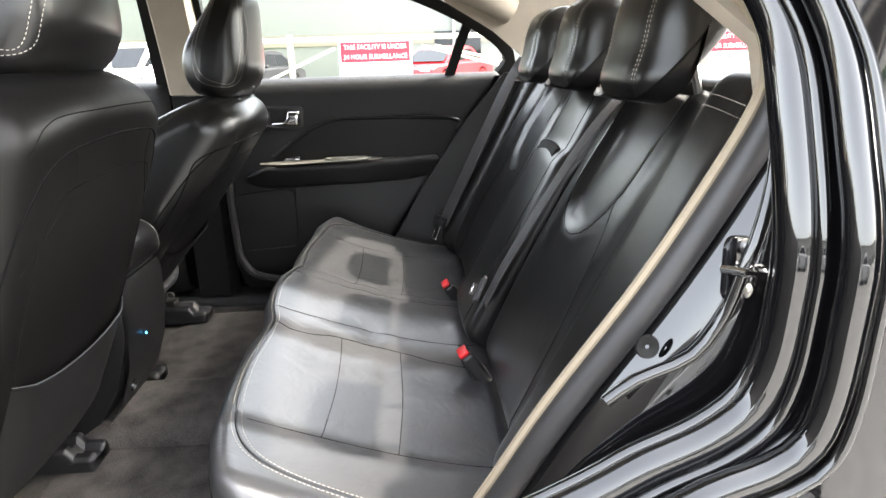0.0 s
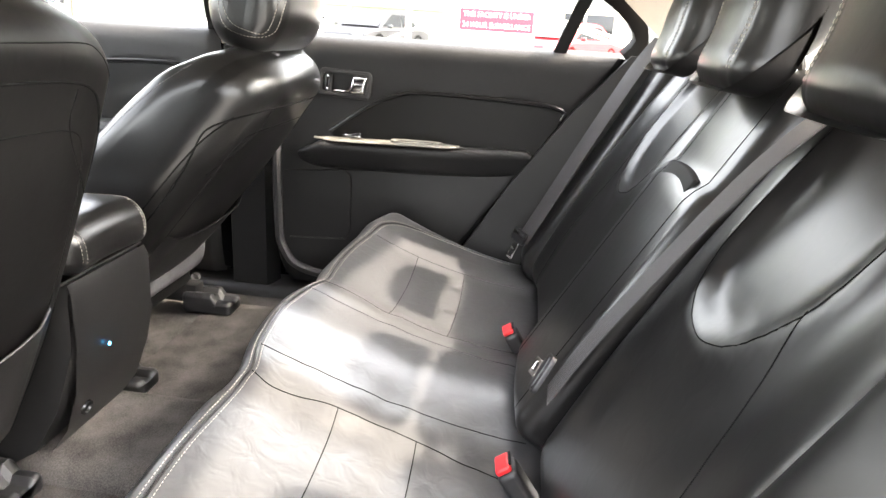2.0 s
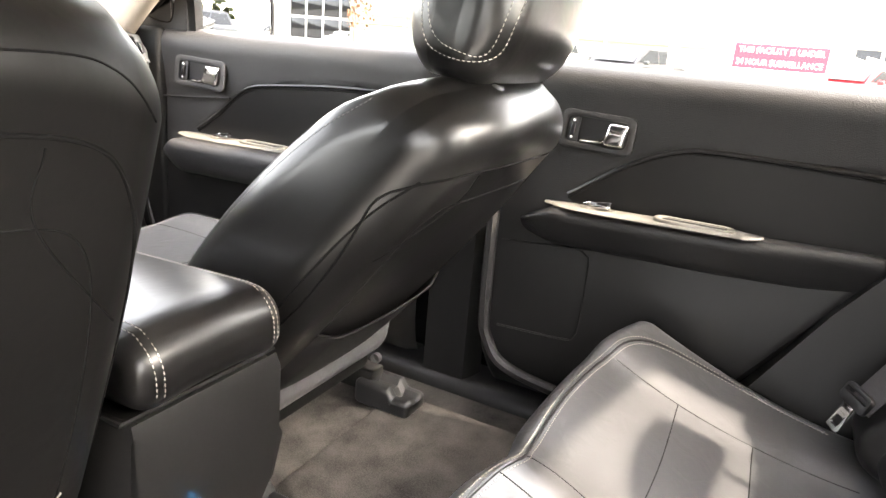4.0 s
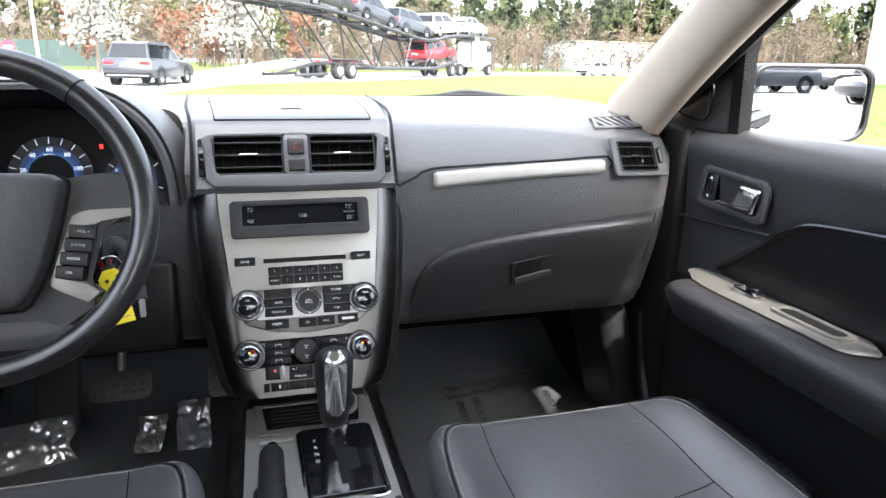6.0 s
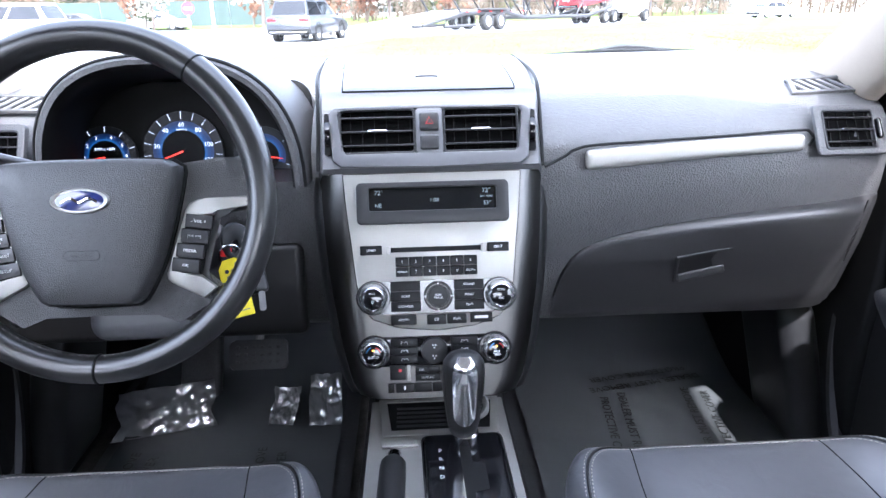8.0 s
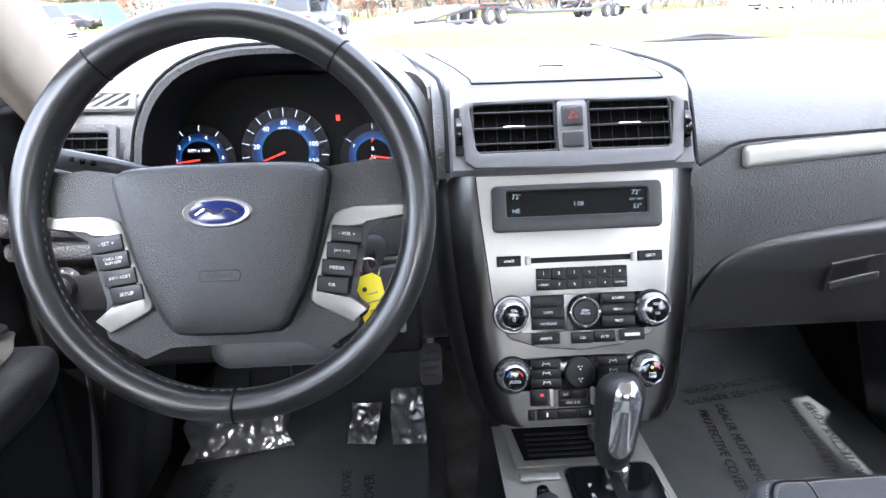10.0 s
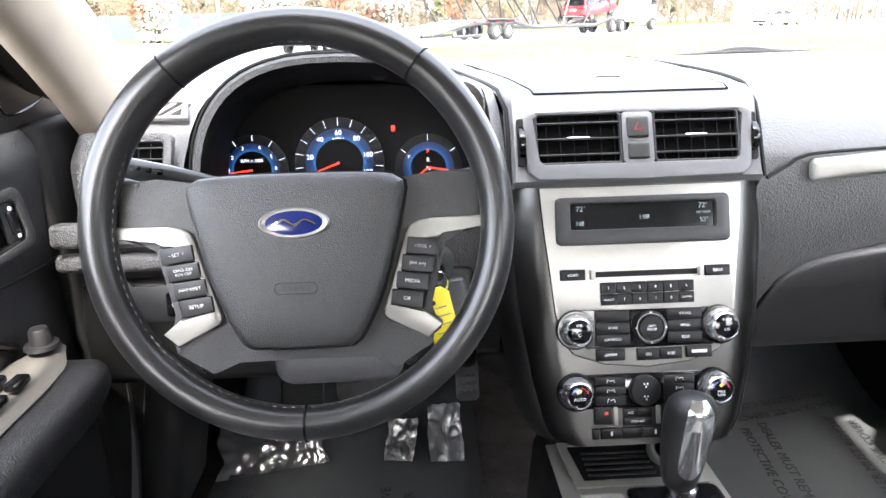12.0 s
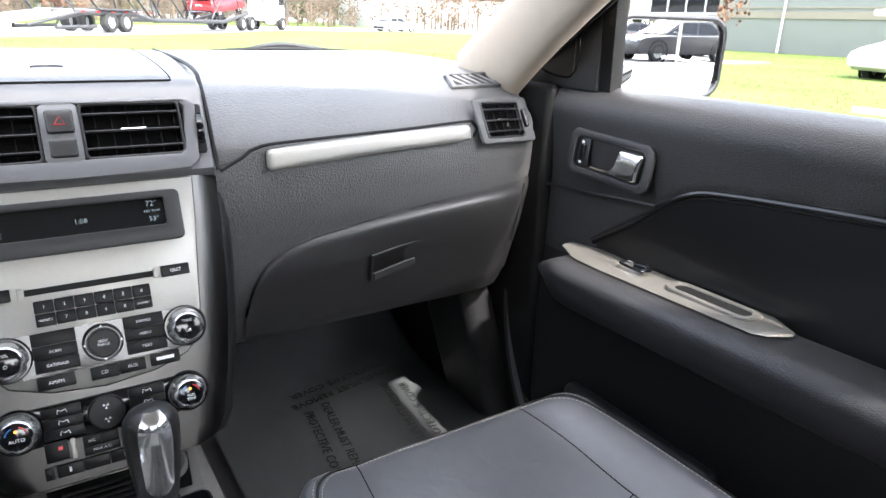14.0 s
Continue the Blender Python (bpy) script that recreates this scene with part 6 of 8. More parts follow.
    part("embossed_frame", tube([m @ Vector((x, y, 0.0301)) for x, y in rounded(0.036, 0.0095, 0.004, 4, 0, -0.0555)], 0.0005, 4, True), PLASTIC, bag)
    for s in (-1, 1):
        trim = [(0.166, 0.0035), (0.118, 0.002), (0.107, 0.0005), (0.099, -0.0035), (0.095, -0.0105), (0.08, -0.0604), (0.073, -0.0785), (0.0735, -0.084), (0.077, -0.088), (0.112, -0.106), (0.1255, -0.0945), (0.109, -0.081), (0.079, -0.0775), (0.0965, -0.0148), (0.125, -0.0165), (0.128, -0.0095), (0.166, -0.0085)]
        pts = [(s * x, y) for x, y in trim]
        sp = part("spoke_trim", prism(pts if s > 0 else pts[::-1], 0.007, 0.002, m @ pose(0, 0, -0.0085)), SILVER, w, "satin silver spoke trim")
        bed = [(s * 0.0965, -0.0145), (s * 0.1245, -0.0165), (s * 0.109, -0.0805), (s * 0.0795, -0.077)]
        part("switch_bed", prism(bed if s < 0 else bed[::-1], 0.004, 0, m @ pose(0, 0, -0.0095)), MATT, sp)
        texts = ("- VOL +", "|<< >>|", "MEDIA", "OK") if s > 0 else ("- SET +", "CNCL ON\nRSM OFF", "INFO RESET", "SETUP")
        for i, t in enumerate(texts):
            bx, by = s * (0.11 - 0.0053 * i), -0.0232 - 0.0156 * i
            mm = m @ pose(bx, by, -0.003, 0, 0, s * -7)
            b = part("spoke_button", prism(rounded(0.029, 0.0148, 0.0012, 3), 0.004, 0.001, mm), PLASTIC, sp)
            words("legend", t, 0.0047 if len(t) < 9 else 0.0038, mm @ pose(0, 0, 0.0043), LETTER, b, "", 0.0001)
    return w


steering_wheel()


def column():
    c = thing("steering_column", "black steering column shroud with stalks", "steering column")
    m = basis((-0.367, -0.163, 0.933), (1, 0, 0), (0, -0.946, 0.325))
    part("shroud", pad((0.15, 0.12, 0.16), 0.03, inner=(6, 6, 4), m=m @ pose(0, -0.055, -0.135)), PLASTIC, c)
    part("lower_shroud", pad((0.13, 0.05, 0.13), 0.02, inner=(6, 3, 4), m=m @ pose(0.022, -0.133, -0.12)), BEZEL, c)
    st = part("indicator_stalk", tube([m @ Vector(p) for p in ((-0.07, 0.04, -0.07), (-0.11, 0.05, -0.066), (-0.135, 0.055, -0.06), (-0.175, 0.062, -0.052), (-0.19, 0.065, -0.05))], 0.0095, 12, taper=lambda t: 0.7 + 0.75 * t), GLOVE, c, "black indicator stalk")
    for i in range(3):
        part("stalk_rib", tube([m @ Vector((-0.14 - 0.01 * i + dx, 0.057 + 0.002 * i, -0.046)) for dx in (-0.002, 0.002)], 0.003, 6), GLOSSY, st)
    part("ignition_lock", lathe([(0.017, 0), (0.017, 0.008), (0.013, 0.011), (0.006, 0.011)], 24, m @ pose(0.098, -0.03, -0.055, 0, 30)), STEEL, c, "steel ignition lock")
    part("lock_boss", pad((0.06, 0.06, 0.06), 0.02, inner=(4, 4, 4), m=m @ pose(0.078, -0.05, -0.1)), PLASTIC, c)


column()


def key_ring():
    k = thing("ignition_key", "car key in the lock with a yellow paper tag", "key")
    m = basis((-0.367, -0.163, 0.933), (1, 0, 0), (0, -0.946, 0.325))
    head = part("key_head", ring([(0.016 * math.cos(a) * (1 + 0.25 * math.sin(a)), 0.022 * math.sin(a)) for a in [i * math.pi / 12 for i in range(24)]], [(0.004 * math.cos(a), 0.008 * math.sin(a) - 0.006) for a in [i * math.pi / 12 for i in range(24)]], 0.008, m @ pose(0.124, -0.045, -0.078, 0, 35, -12), 0.003), PLASTIC, k)
    part("rivet", disc(0.0045, 0.003, 14, 0.001, m @ pose(0.121, -0.035, -0.071, 0, 35)), STEEL, head)
    part("ring_wire", moved(tube([Vector((0.013 * math.cos(a), 0.013 * math.sin(a), 0)) for a in [2 * math.pi * i / 24 for i in range(24)]], 0.0011, 6, True), m @ pose(0.122, -0.062, -0.07, 20, 15)), CHROME, k)
    part("red_clip", pad((0.014, 0.012, 0.006), 0.003, inner=(3, 3, 1), rim=2, m=m @ pose(0.116, -0.058, -0.074)), RED, k)
    place = m @ pose(0.128, -0.102, -0.07, 0, 20, 12)
    tag = part("paper_tag", prism([(-0.008, 0.036), (0.006, 0.037), (0.014, 0.03), (0.014, -0.034), (-0.015, -0.034), (-0.015, 0.026)], 0.0012, 0.0004, place), YELLOW, k, "bright yellow paper tag")
    for i, w in enumerate((0.012, 0.018, 0.014, 0.019, 0.012, 0.017)):
        part("handwriting", box((0.001, 0.016 - i * 0.0085, 0.0014), (w, 0.0011, 0.0003), m=place), GREY_PRINT, tag)
    part("tag_hole", disc(0.0025, 0.0004, 12, 0, place @ pose(-0.006, 0.022, 0.0012)), INK, tag)
    part("remote_fob", pad((0.034, 0.052, 0.011), 0.005, inner=(4, 5, 2), rim=3, m=m @ pose(0.14, -0.085, -0.092, 0, 15, 10)), PLASTIC, k, "black remote fob")
    part("spare_key", prism(rounded(0.008, 0.024, 0.003), 0.002, 0, m @ pose(0.155, -0.118, -0.08, 10, 40, 8)), STEEL, k, "small steel key")


key_ring()


def pedals():
    for name, x, y, z, w, h, lab in (("brake_pedal", -0.375, 0.43, 0.418, 0.125, 0.064, "wide ribbed rubber brake pedal"), ("accelerator_pedal", -0.175, 0.44, 0.41, 0.046, 0.085, "narrow ribbed rubber accelerator pedal")):
        p = thing(name, lab, "pedal")
        m = basis((x, y, z), (1, 0, 0), (0, -0.85, 0.5))
        part("pad", prism(rounded(w, h, 0.012), 0.014, 0.004, m), MAT, p)
        for i in range(6 if w > h else 4):
            for j in range(3 if w > h else 4):
                part("stud", box(((i - (5 if w > h else 3) / 2) * w * 0.14 if w > h else (i - 1.5) * 0.01, (j - 1) * 0.016 if w > h else (j - 1.5) * 0.016, 0.0145), (0.008, 0.006, 0.003), 0.001, 1, m), MAT, p)
        part("arm", tube([m @ Vector((0, 0, 0)), Vector((x, y + 0.06, z + 0.1)), Vector((x, y + 0.12, z + 0.26))], 0.009, 8), STEEL, p)
    f = thing("footrest", "black footrest beside the pedals", "footrest")
    part("plate", pad((0.09, 0.03, 0.26), 0.01, inner=(4, 2, 8), m=basis((-0.52, 0.5, 0.4), (1, 0, 0), (0, 0.5, 0.85))), MAT, f)
    for i in range(6):
        part("rib", box((0, 0.017, (i - 2.5) * 0.04), (0.07, 0.004, 0.008), 0.001, m=basis((-0.52, 0.5, 0.4), (1, 0, 0), (0, 0.5, 0.85))), MAT, f)


pedals()


# ---- centre console ----
def console():
    c = thing("centre_console", "dark centre console with padded lid, gear lever and silver top plate", "console")
    secs = []
    for y, zt, w, zb in ((0.06, 0.55, 0.108, 0.30), (-0.02, 0.55, 0.108, 0.30), (-0.2, 0.556, 0.11, 0.30), (-0.42, 0.575, 0.112, 0.30), (-0.54, 0.6, 0.113, 0.30), (-0.58, 0.63, 0.113, 0.30), (-0.7, 0.635, 0.112, 0.295), (-0.8, 0.64, 0.11, 0.36), (-0.845, 0.64, 0.107, 0.44), (-0.868, 0.64, 0.1, 0.52)):
        secs.append([(-w - 0.015, y, zb), (-w - 0.006, y, zt - 0.1), (-w, y, zt - 0.02), (-w + 0.012, y, zt), (w - 0.012, y, zt), (w, y, zt - 0.02), (w + 0.006, y, zt - 0.1), (w + 0.015, y, zb)])
    part("body", loft(secs), VINYL, c, "black console sides")
    part("rear_face", loft([[(x * w, y, z) for x in (-1, -0.85, -0.5, 0, 0.5, 0.85, 1)] for y, z, w in ((-0.87, 0.642, 0.1), (-0.876, 0.625, 0.102), (-0.874, 0.54, 0.102), (-0.862, 0.46, 0.1), (-0.835, 0.385, 0.097), (-0.775, 0.302, 0.092))], False), VINYL, c, "black rear face of the console")
    part("power_lamp", disc(0.003, 0.0015, 10, m=basis((-0.028, -0.8755, 0.513), (1, 0, 0), (0, -1, 0))), CYAN_GLOW, c, "small lit blue lamp")
    part("power_socket", lathe([(0.013, 0), (0.012, 0.004), (0.009, 0.004), (0.008, 0.001), (0, 0.001)], 20, basis((-0.062, -0.846, 0.41), (1, 0, 0), (0, -1, -0.3))), GLOSSY, c)

    def lid_shape(p):
        return p + Vector((0, 0, 0.01 * math.cos(p.x * 12) - 0.02 * max(0, -p.y - 0.12) / 0.05 * (p.z > 0)))

    lm = pose(0, -0.735, 0.682, -2)
    bm = moved(pad((0.205, 0.31, 0.085), 0.03, lid_shape, (10, 14, 3), 5), lm)
    tree = skin(bm)
    lid = part("armrest_lid", bm, LEATHER, c, "padded leather armrest lid")
    for s in (-1, 1):
        for off in (0.0, 0.008):
            path = laid(tree, [lm @ Vector((s * (0.075 + off), y, 0.08)) for y in (0.14, 0, -0.1, -0.13)], (0, 0, -1), 0.0004) + laid(tree, [lm @ Vector((s * (0.075 + off), -0.2, z)) for z in (0.03, 0.0, -0.02)], (0, 1, 0), 0.0004)
            part("stitching", stitches(path), THREAD, lid, "pale contrast stitching")
    part("lid_gap", tube([Vector(p) for p in ((-0.105, -0.6, 0.64), (-0.105, -0.86, 0.642), (0.105, -0.86, 0.642), (0.105, -0.6, 0.64))], 0.003, 6), MATT, c)
    # silver top plate with bin, gate and brake slot
    zs = lambda y: 0.553 + 0.03 * max(0.0, -y) + 0.1 * max(0.0, -y - 0.3)
    plate = [[(x, y, zs(y) + 0.006 - (0.005 if abs(x) > 0.09 else 0)) for x in (-0.1, -0.092, -0.04, 0.0, 0.04, 0.092, 0.1)] for y in (0.015, -0.015, -0.05, -0.1, -0.15, -0.2, -0.3, -0.42, -0.57)]
    part("top_plate", loft(plate, False), SILVER, c, "satin silver console plate")
    tilt = basis((0.002, -0.041, zs(-0.041) + 0.0065), (1, 0, 0), (0, -0.03, 1)) @ Matrix.Diagonal((1, 0.8, 1, 1))
    tray = part("storage_tray", ring([(-0.082, -0.052), (0.082, -0.052), (0.09, 0.056), (-0.09, 0.056)], [(-0.07, -0.038), (0.07, -0.038), (0.078, 0.046), (-0.078, 0.046)], 0.003, tilt, 0.001), SILVER, c)
    part("tray_floor", prism([(-0.073, -0.041), (0.073, -0.041), (0.08, 0.049), (-0.08, 0.049)], 0.001, 0, tilt @ pose(0, 0, 0.0002)), MATT, tray, "dark tray")
    for i in range(5):
        part("tray_rib", box((-0.02, -0.026 + i * 0.013, 0.0022), (0.085, 0.004, 0.0025), 0.0008, m=tilt), PLASTIC, tray)
    sock = part("socket_cap", lathe([(0.026, 0), (0.0255, 0.008), (0.022, 0.012), (0.0175, 0.009), (0.0165, 0.004), (0, 0.004)], 32, basis((0.05, -0.028, zs(-0.03) + 0.014), (1, 0, 0), (-0.15, -0.5, 0.85))), SILVER, tray, "silver rimmed power socket")
    part("socket_lid", lathe([(0.0165, 0.004), (0.0155, 0.01), (0.012, 0.012), (0, 0.0125)], 28, basis((0.05, -0.028, zs(-0.03) + 0.014), (1, 0, 0), (-0.15, -0.5, 0.85))), GLOSSY, sock, "black socket lid")
    part("coin_ridge", pad((0.05, 0.012, 0.005), 0.002, inner=(4, 2, 1), rim=2, m=pose(-0.055, -0.105, zs(-0.105) + 0.008, 2)), SILVER, c)
    gm = basis((0.031, -0.182, zs(-0.182) + 0.007), (1, 0.02, 0), (0, -0.03, 1))
    gate = part("shift_gate", pad((0.105, 0.165, 0.016), 0.007, inner=(6, 8, 1), rim=4, m=gm), GLOSSY, c, "glossy black gear gate")
    part("gate_slot", prism([(-0.006, 0.065), (0.008, 0.065), (0.008, 0.02), (0.024, 0.016), (0.024, -0.03), (0.006, -0.034), (0.006, -0.06), (-0.006, -0.06)], 0.001, 0, gm @ pose(0, 0, 0.0078)), MATT, gate)
    part("gate_rim", ring(rounded(0.113, 0.175, 0.012), rounded(0.105, 0.166, 0.01), 0.006, gm @ pose(0, 0, -0.004), 0.002), CHROME, gate)
    for i, t in enumerate("PRND"):
        words("gear_letter", t, 0.0085, gm @ pose(-0.032, 0.045 - 0.0165 * i, 0.0086), LETTER, gate, "white gear letters", 0.0001)
    lv = basis((0.034, -0.118, 0.557), (1, 0, 0), (0, 0.02, 1))
    lever = part("gear_lever", tube([lv @ Vector((0, 0, 0)), lv @ Vector((0, 0, 0.03))], 0.007, 10), CHROME, c, "chrome gear lever")
    part("lever_collar", lathe([(0.008, 0.0), (0.0105, 0.002), (0.0165, 0.018), (0.0172, 0.026), (0.015, 0.028)], 24, lv @ pose(0, 0, 0.006)), CHROME, lever)
    knots = [(0.0, 0.0, 0.0165, 0.0185), (0.012, 0.0, 0.019, 0.021), (0.04, -0.003, 0.0218, 0.0242), (0.07, -0.007, 0.0238, 0.0265), (0.095, -0.011, 0.0246, 0.027), (0.109, -0.014, 0.0232, 0.025), (0.118, -0.0165, 0.019, 0.0195), (0.1235, -0.018, 0.011, 0.011), (0.125, -0.0185, 0.003, 0.003)]

    def grip(h):
        for p, q in zip(knots, knots[1:]):
            if h <= q[0]:
                return [u + (v - u) * (h - p[0]) / (q[0] - p[0]) for u, v in zip(p, q)]
        return knots[-1]

    base = lv @ pose(-0.003, 0.004, 0.033)
    rows = [[base @ Vector((1.13 * w * math.sin(a), cy - 1.1 * d * math.cos(a), z)) for a in [2 * math.pi * i / 32 for i in range(32)]] for z, cy, w, d in knots]
    knob_ob = part("shift_knob", loft(rows), KNOB_LEATHER, lever, "black leather gear knob", sharp=80)
    strip = []
    for i in range(26):
        z, cy, w, d = grip(0.022 + 0.1015 * i / 25)
        half = 0.6 * min(1.0, math.sqrt((i + 0.6) / 3))
        strip.append([base @ Vector(((1.13 * w + 0.0016 * math.cos(1.2 * k)) * math.sin(half * k), cy - (1.1 * d + 0.0018 * math.cos(1.2 * k)) * math.cos(half * k), z + 0.0015 * (i == 25))) for k in [j / 6 - 1 for j in range(13)]])
    part("knob_inlay", loft(strip, False), DIAL_CHROME, lever, "bright chrome knob inlay", sharp=80)
    for s in (-1, 1):
        line = []
        for i in range(30):
            z, cy, w, d = grip(0.01 + 0.105 * i / 29)
            line.append(base @ Vector((w * 1.136 * math.sin(s * 1.1), cy - d * 1.106 * math.cos(1.1), z)))
        part("knob_seam", stitches(line, 0.004, 0.002, 0.0005), THREAD_DARK, lever)
    hb = part("parking_brake", tube(smooth_path([(-0.062, -0.18, 0.588), (-0.063, -0.26, 0.6), (-0.065, -0.36, 0.605), (-0.067, -0.5, 0.6)], 0.02), 0.0165, 14), WHEEL_LEATHER, c, "parking brake handle")
    part("brake_button", lathe([(0.0095, 0), (0.0095, 0.012), (0.007, 0.016), (0, 0.017)], 18, basis((-0.0615, -0.166, 0.585), (1, 0, 0), (0, 1, -0.1))), CHROME, hb, "chrome brake button")
    part("brake_slot", prism(rounded(0.042, 0.32, 0.015), 0.0012, 0, pose(-0.066, -0.38, zs(-0.38) + 0.0085, -4)), MATT, c)
    return c


console()


# ---- floor mats and film ----
def floor_mat(name, x0, x1, y0, y1, label, lines, turn):
    f = thing(name, label, "floor mat", "floor mats")
    rows = [[(x0 + (x1 - x0) * i / 14, y0 + (y1 - y0) * j / 18, 0.302 + (0.1 * eased((y0 + (y1 - y0) * j / 18 - 0.42) / 0.3)) + 0.004 * noise.noise(Vector((i * 0.7, j * 0.6, x0)))) for i in range(15)] for j in range(19)]
    part("mat", joined(loft(rows, False), loft([[(x, y, z - 0.008) for x, y, z in r] for r in rows], False)), MAT, f)
    sheet = [[(x0 + 0.03 + (x1 - x0 - 0.06) * i / 30, y0 + 0.03 + (y1 - y0 - 0.05) * j / 36, 0.3135 + (0.1 * eased((y0 + 0.03 + (y1 - y0 - 0.05) * j / 36 - 0.42) / 0.3)) + 0.002 * noise.noise(Vector((i * 0.45, j * 0.4, x0 + 3))) + 0.001 * noise.noise(Vector((i * 1.3, j * 1.1, x0 + 7)))) for i in range(31)] for j in range(37)]
    film = part("protective_film", loft(sheet, False), FILM, f, "clear protective film with dark print")
    for t, x, y, a in lines:
        words("film_print", t, 0.026, pose(x, y, 0.3185 + 0.1 * eased((y - 0.42) / 0.3), 0, 0, a), INK, film, "dark print on the film", 0.0002)
    return f


floor_mat("driver_mat", -0.66, -0.16, -0.1, 0.66, "black driver's mat under crinkled clear film", [("DEALER MUST REMOVE", -0.33, 0.1, 93), ("PROTECTIVE COVER", -0.29, 0.1, 93), ("DEALER MUST REMOVE", -0.59, 0.1, 86), ("PROTECTIVE COVER", -0.55, 0.1, 86)], 0)
floor_mat("passenger_mat", 0.16, 0.72, -0.1, 0.66, "black passenger mat under crinkled clear film", [("DEALER MUST REMOVE", 0.485, 0.41, 190), ("PROTECTIVE COVER", 0.478, 0.445, 190), ("DEALER MUST REMOVE", 0.4, 0.24, -97), ("PROTECTIVE COVER", 0.36, 0.24, -97), ("DEALER MUST REMOVE", 0.545, 0.25, 82), ("PROTECTIVE COVER", 0.585, 0.25, 82)], 0)
for fx, fy, w, h, rx, ry, a, rise in ((-0.555, 0.335, 0.2, 0.1, 42, -6, 4, 0.01), (-0.31, 0.34, 0.06, 0.08, 42, -8, -18, 0.012), (-0.225, 0.345, 0.07, 0.11, 40, 8, 10, 0.01)):
    fold = thing("film_fold", "crumpled shiny fold of clear protective film", "plastic film", "film folds")
    place = pose(fx, fy, 0.318 + 0.3 * h + 0.1 * eased((fy - 0.42) / 0.3), rx, ry, a)
    rows = []
    for j in range(33):
        row = []
        for i in range(49):
            u, v = i / 48 - 0.5, j / 32 - 0.5
            ragged = 0.12 * noise.noise(Vector((u * 4 + fx * 7, v * 3, 9.0)))
            q = Vector((u * w * 24, v * h * 24, fx * 5))
            crease = rise * abs(noise.noise(q)) + 0.5 * rise * abs(noise.noise(q * 2.3 + Vector((3, 1, 0)))) + 0.15 * rise * abs(noise.noise(q * 6))
            row.append(place @ Vector((w * u * (1 + ragged), h * (v + 0.5 * ragged * (v > 0)), crease)))
        rows.append(row)
    part("sheet", loft(rows, False), FOLD, fold, sharp=60)
    hem = [Vector(p) + Vector((0, -0.004, 0.004)) for p in rows[0]]
    part("hem", tube(hem, 0.0012, 5), FOLD, fold, "rolled bright edge of the film")
rear_mat = structure("floor_mat_rear", box((0.02, -0.95, 0.296), (1.2, 0.42, 0.012), 0.005), CARPET, "dark carpet mat in the rear footwell", "floor mat")


# ---- outside: ground ----
def foliage(name, colour):
    """Leaf masses that take the light softly, like thin leaves that pass it on."""
    m = material(name, colour, 0.9, grain=0.4, scale=2, spec=0.1)
    n, l = m.node_tree.nodes, m.node_tree.links
    geo, damp, lift, unit = n.new("ShaderNodeNewGeometry"), n.new("ShaderNodeVectorMath"), n.new("ShaderNodeVectorMath"), n.new("ShaderNodeVectorMath")
    damp.operation, lift.operation, unit.operation = "SCALE", "ADD", "NORMALIZE"
    damp.inputs["Scale"].default_value, lift.inputs[1].default_value = 0.4, (0, -0.35, 0.8)
    l.new(geo.outputs["Normal"], damp.inputs[0])
    l.new(damp.outputs[0], lift.inputs[0])
    l.new(lift.outputs[0], unit.inputs[0])
    l.new(unit.outputs[0], n["Principled BSDF"].inputs["Normal"])
    return m


ASPHALT = material("asphalt", (0.2, 0.2, 0.195), 0.9, grain=0.25, scale=3)
GRASS = material("spring_grass", (0.085, 0.115, 0.03), 0.95, grain=0.45, scale=5, bump=0.6, bump_scale=60, spec=0.1)
WHITE_WALL = material("white_cladding", (0.45, 0.45, 0.44), 0.7, grain=0.04, scale=2)
PALE_WALL = material("pale_grey_cladding", (0.2, 0.21, 0.197), 0.7, grain=0.05, scale=1.5)
STRIPE = material("beige_band", (0.2, 0.18, 0.14), 0.7, grain=0.05, scale=2)
DARK_GLASS = material("dark_window", (0.008, 0.009, 0.011), 0.06, spec=0.35)
BARK = material("bark", (0.09, 0.07, 0.055), 0.9, grain=0.3, scale=8)
PINE = foliage("pine_needles", (0.035, 0.045, 0.02))
FRESH = foliage("fresh_leaves", (0.06, 0.065, 0.025))
TWIG = foliage("bare_twigs", (0.085, 0.066, 0.046))
RUST_LEAF = foliage("russet_buds", (0.12, 0.06, 0.035))
BLOSSOM = foliage("white_blossom", (0.3, 0.29, 0.25))
MULCH = material("mulch", (0.16, 0.1, 0.07), 0.95, grain=0.4, scale=8)
PIPE = material("cream_steel_pipe", (0.6, 0.57, 0.44), 0.5, grain=0.08, scale=20)
SIGN_RED = material("sign_red", (0.6, 0.012, 0.03), 0.45)
SIGN_WHITE = material("sign_white", (0.8, 0.8, 0.8), 0.45, grain=0.03, scale=20)
TYRE = material("tyre_rubber", (0.012, 0.012, 0.012), 0.85, grain=0.2, scale=40)
RIM = material("alloy_rim", (0.5, 0.5, 0.5), 0.35, metal=0.8)
LAMP_RED = material("tail_lamp", (0.5, 0.01, 0.012), 0.2)
LAMP_CLEAR = material("head_lamp", (0.6, 0.62, 0.65), 0.12)
FENCE_GREEN = material("green_screen_cloth", (0.03, 0.05, 0.045), 0.85, grain=0.15, scale=6)
CAR_PAINTS = {k: material("paint_" + k, c, 0.3, coat=0.5) for k, c in (("grey", (0.02, 0.022, 0.027)), ("black", (0.015, 0.015, 0.018)), ("silver", (0.42, 0.43, 0.44)), ("white", (0.75, 0.75, 0.74)), ("red", (0.42, 0.01, 0.015)), ("blue", (0.03, 0.05, 0.2)))}

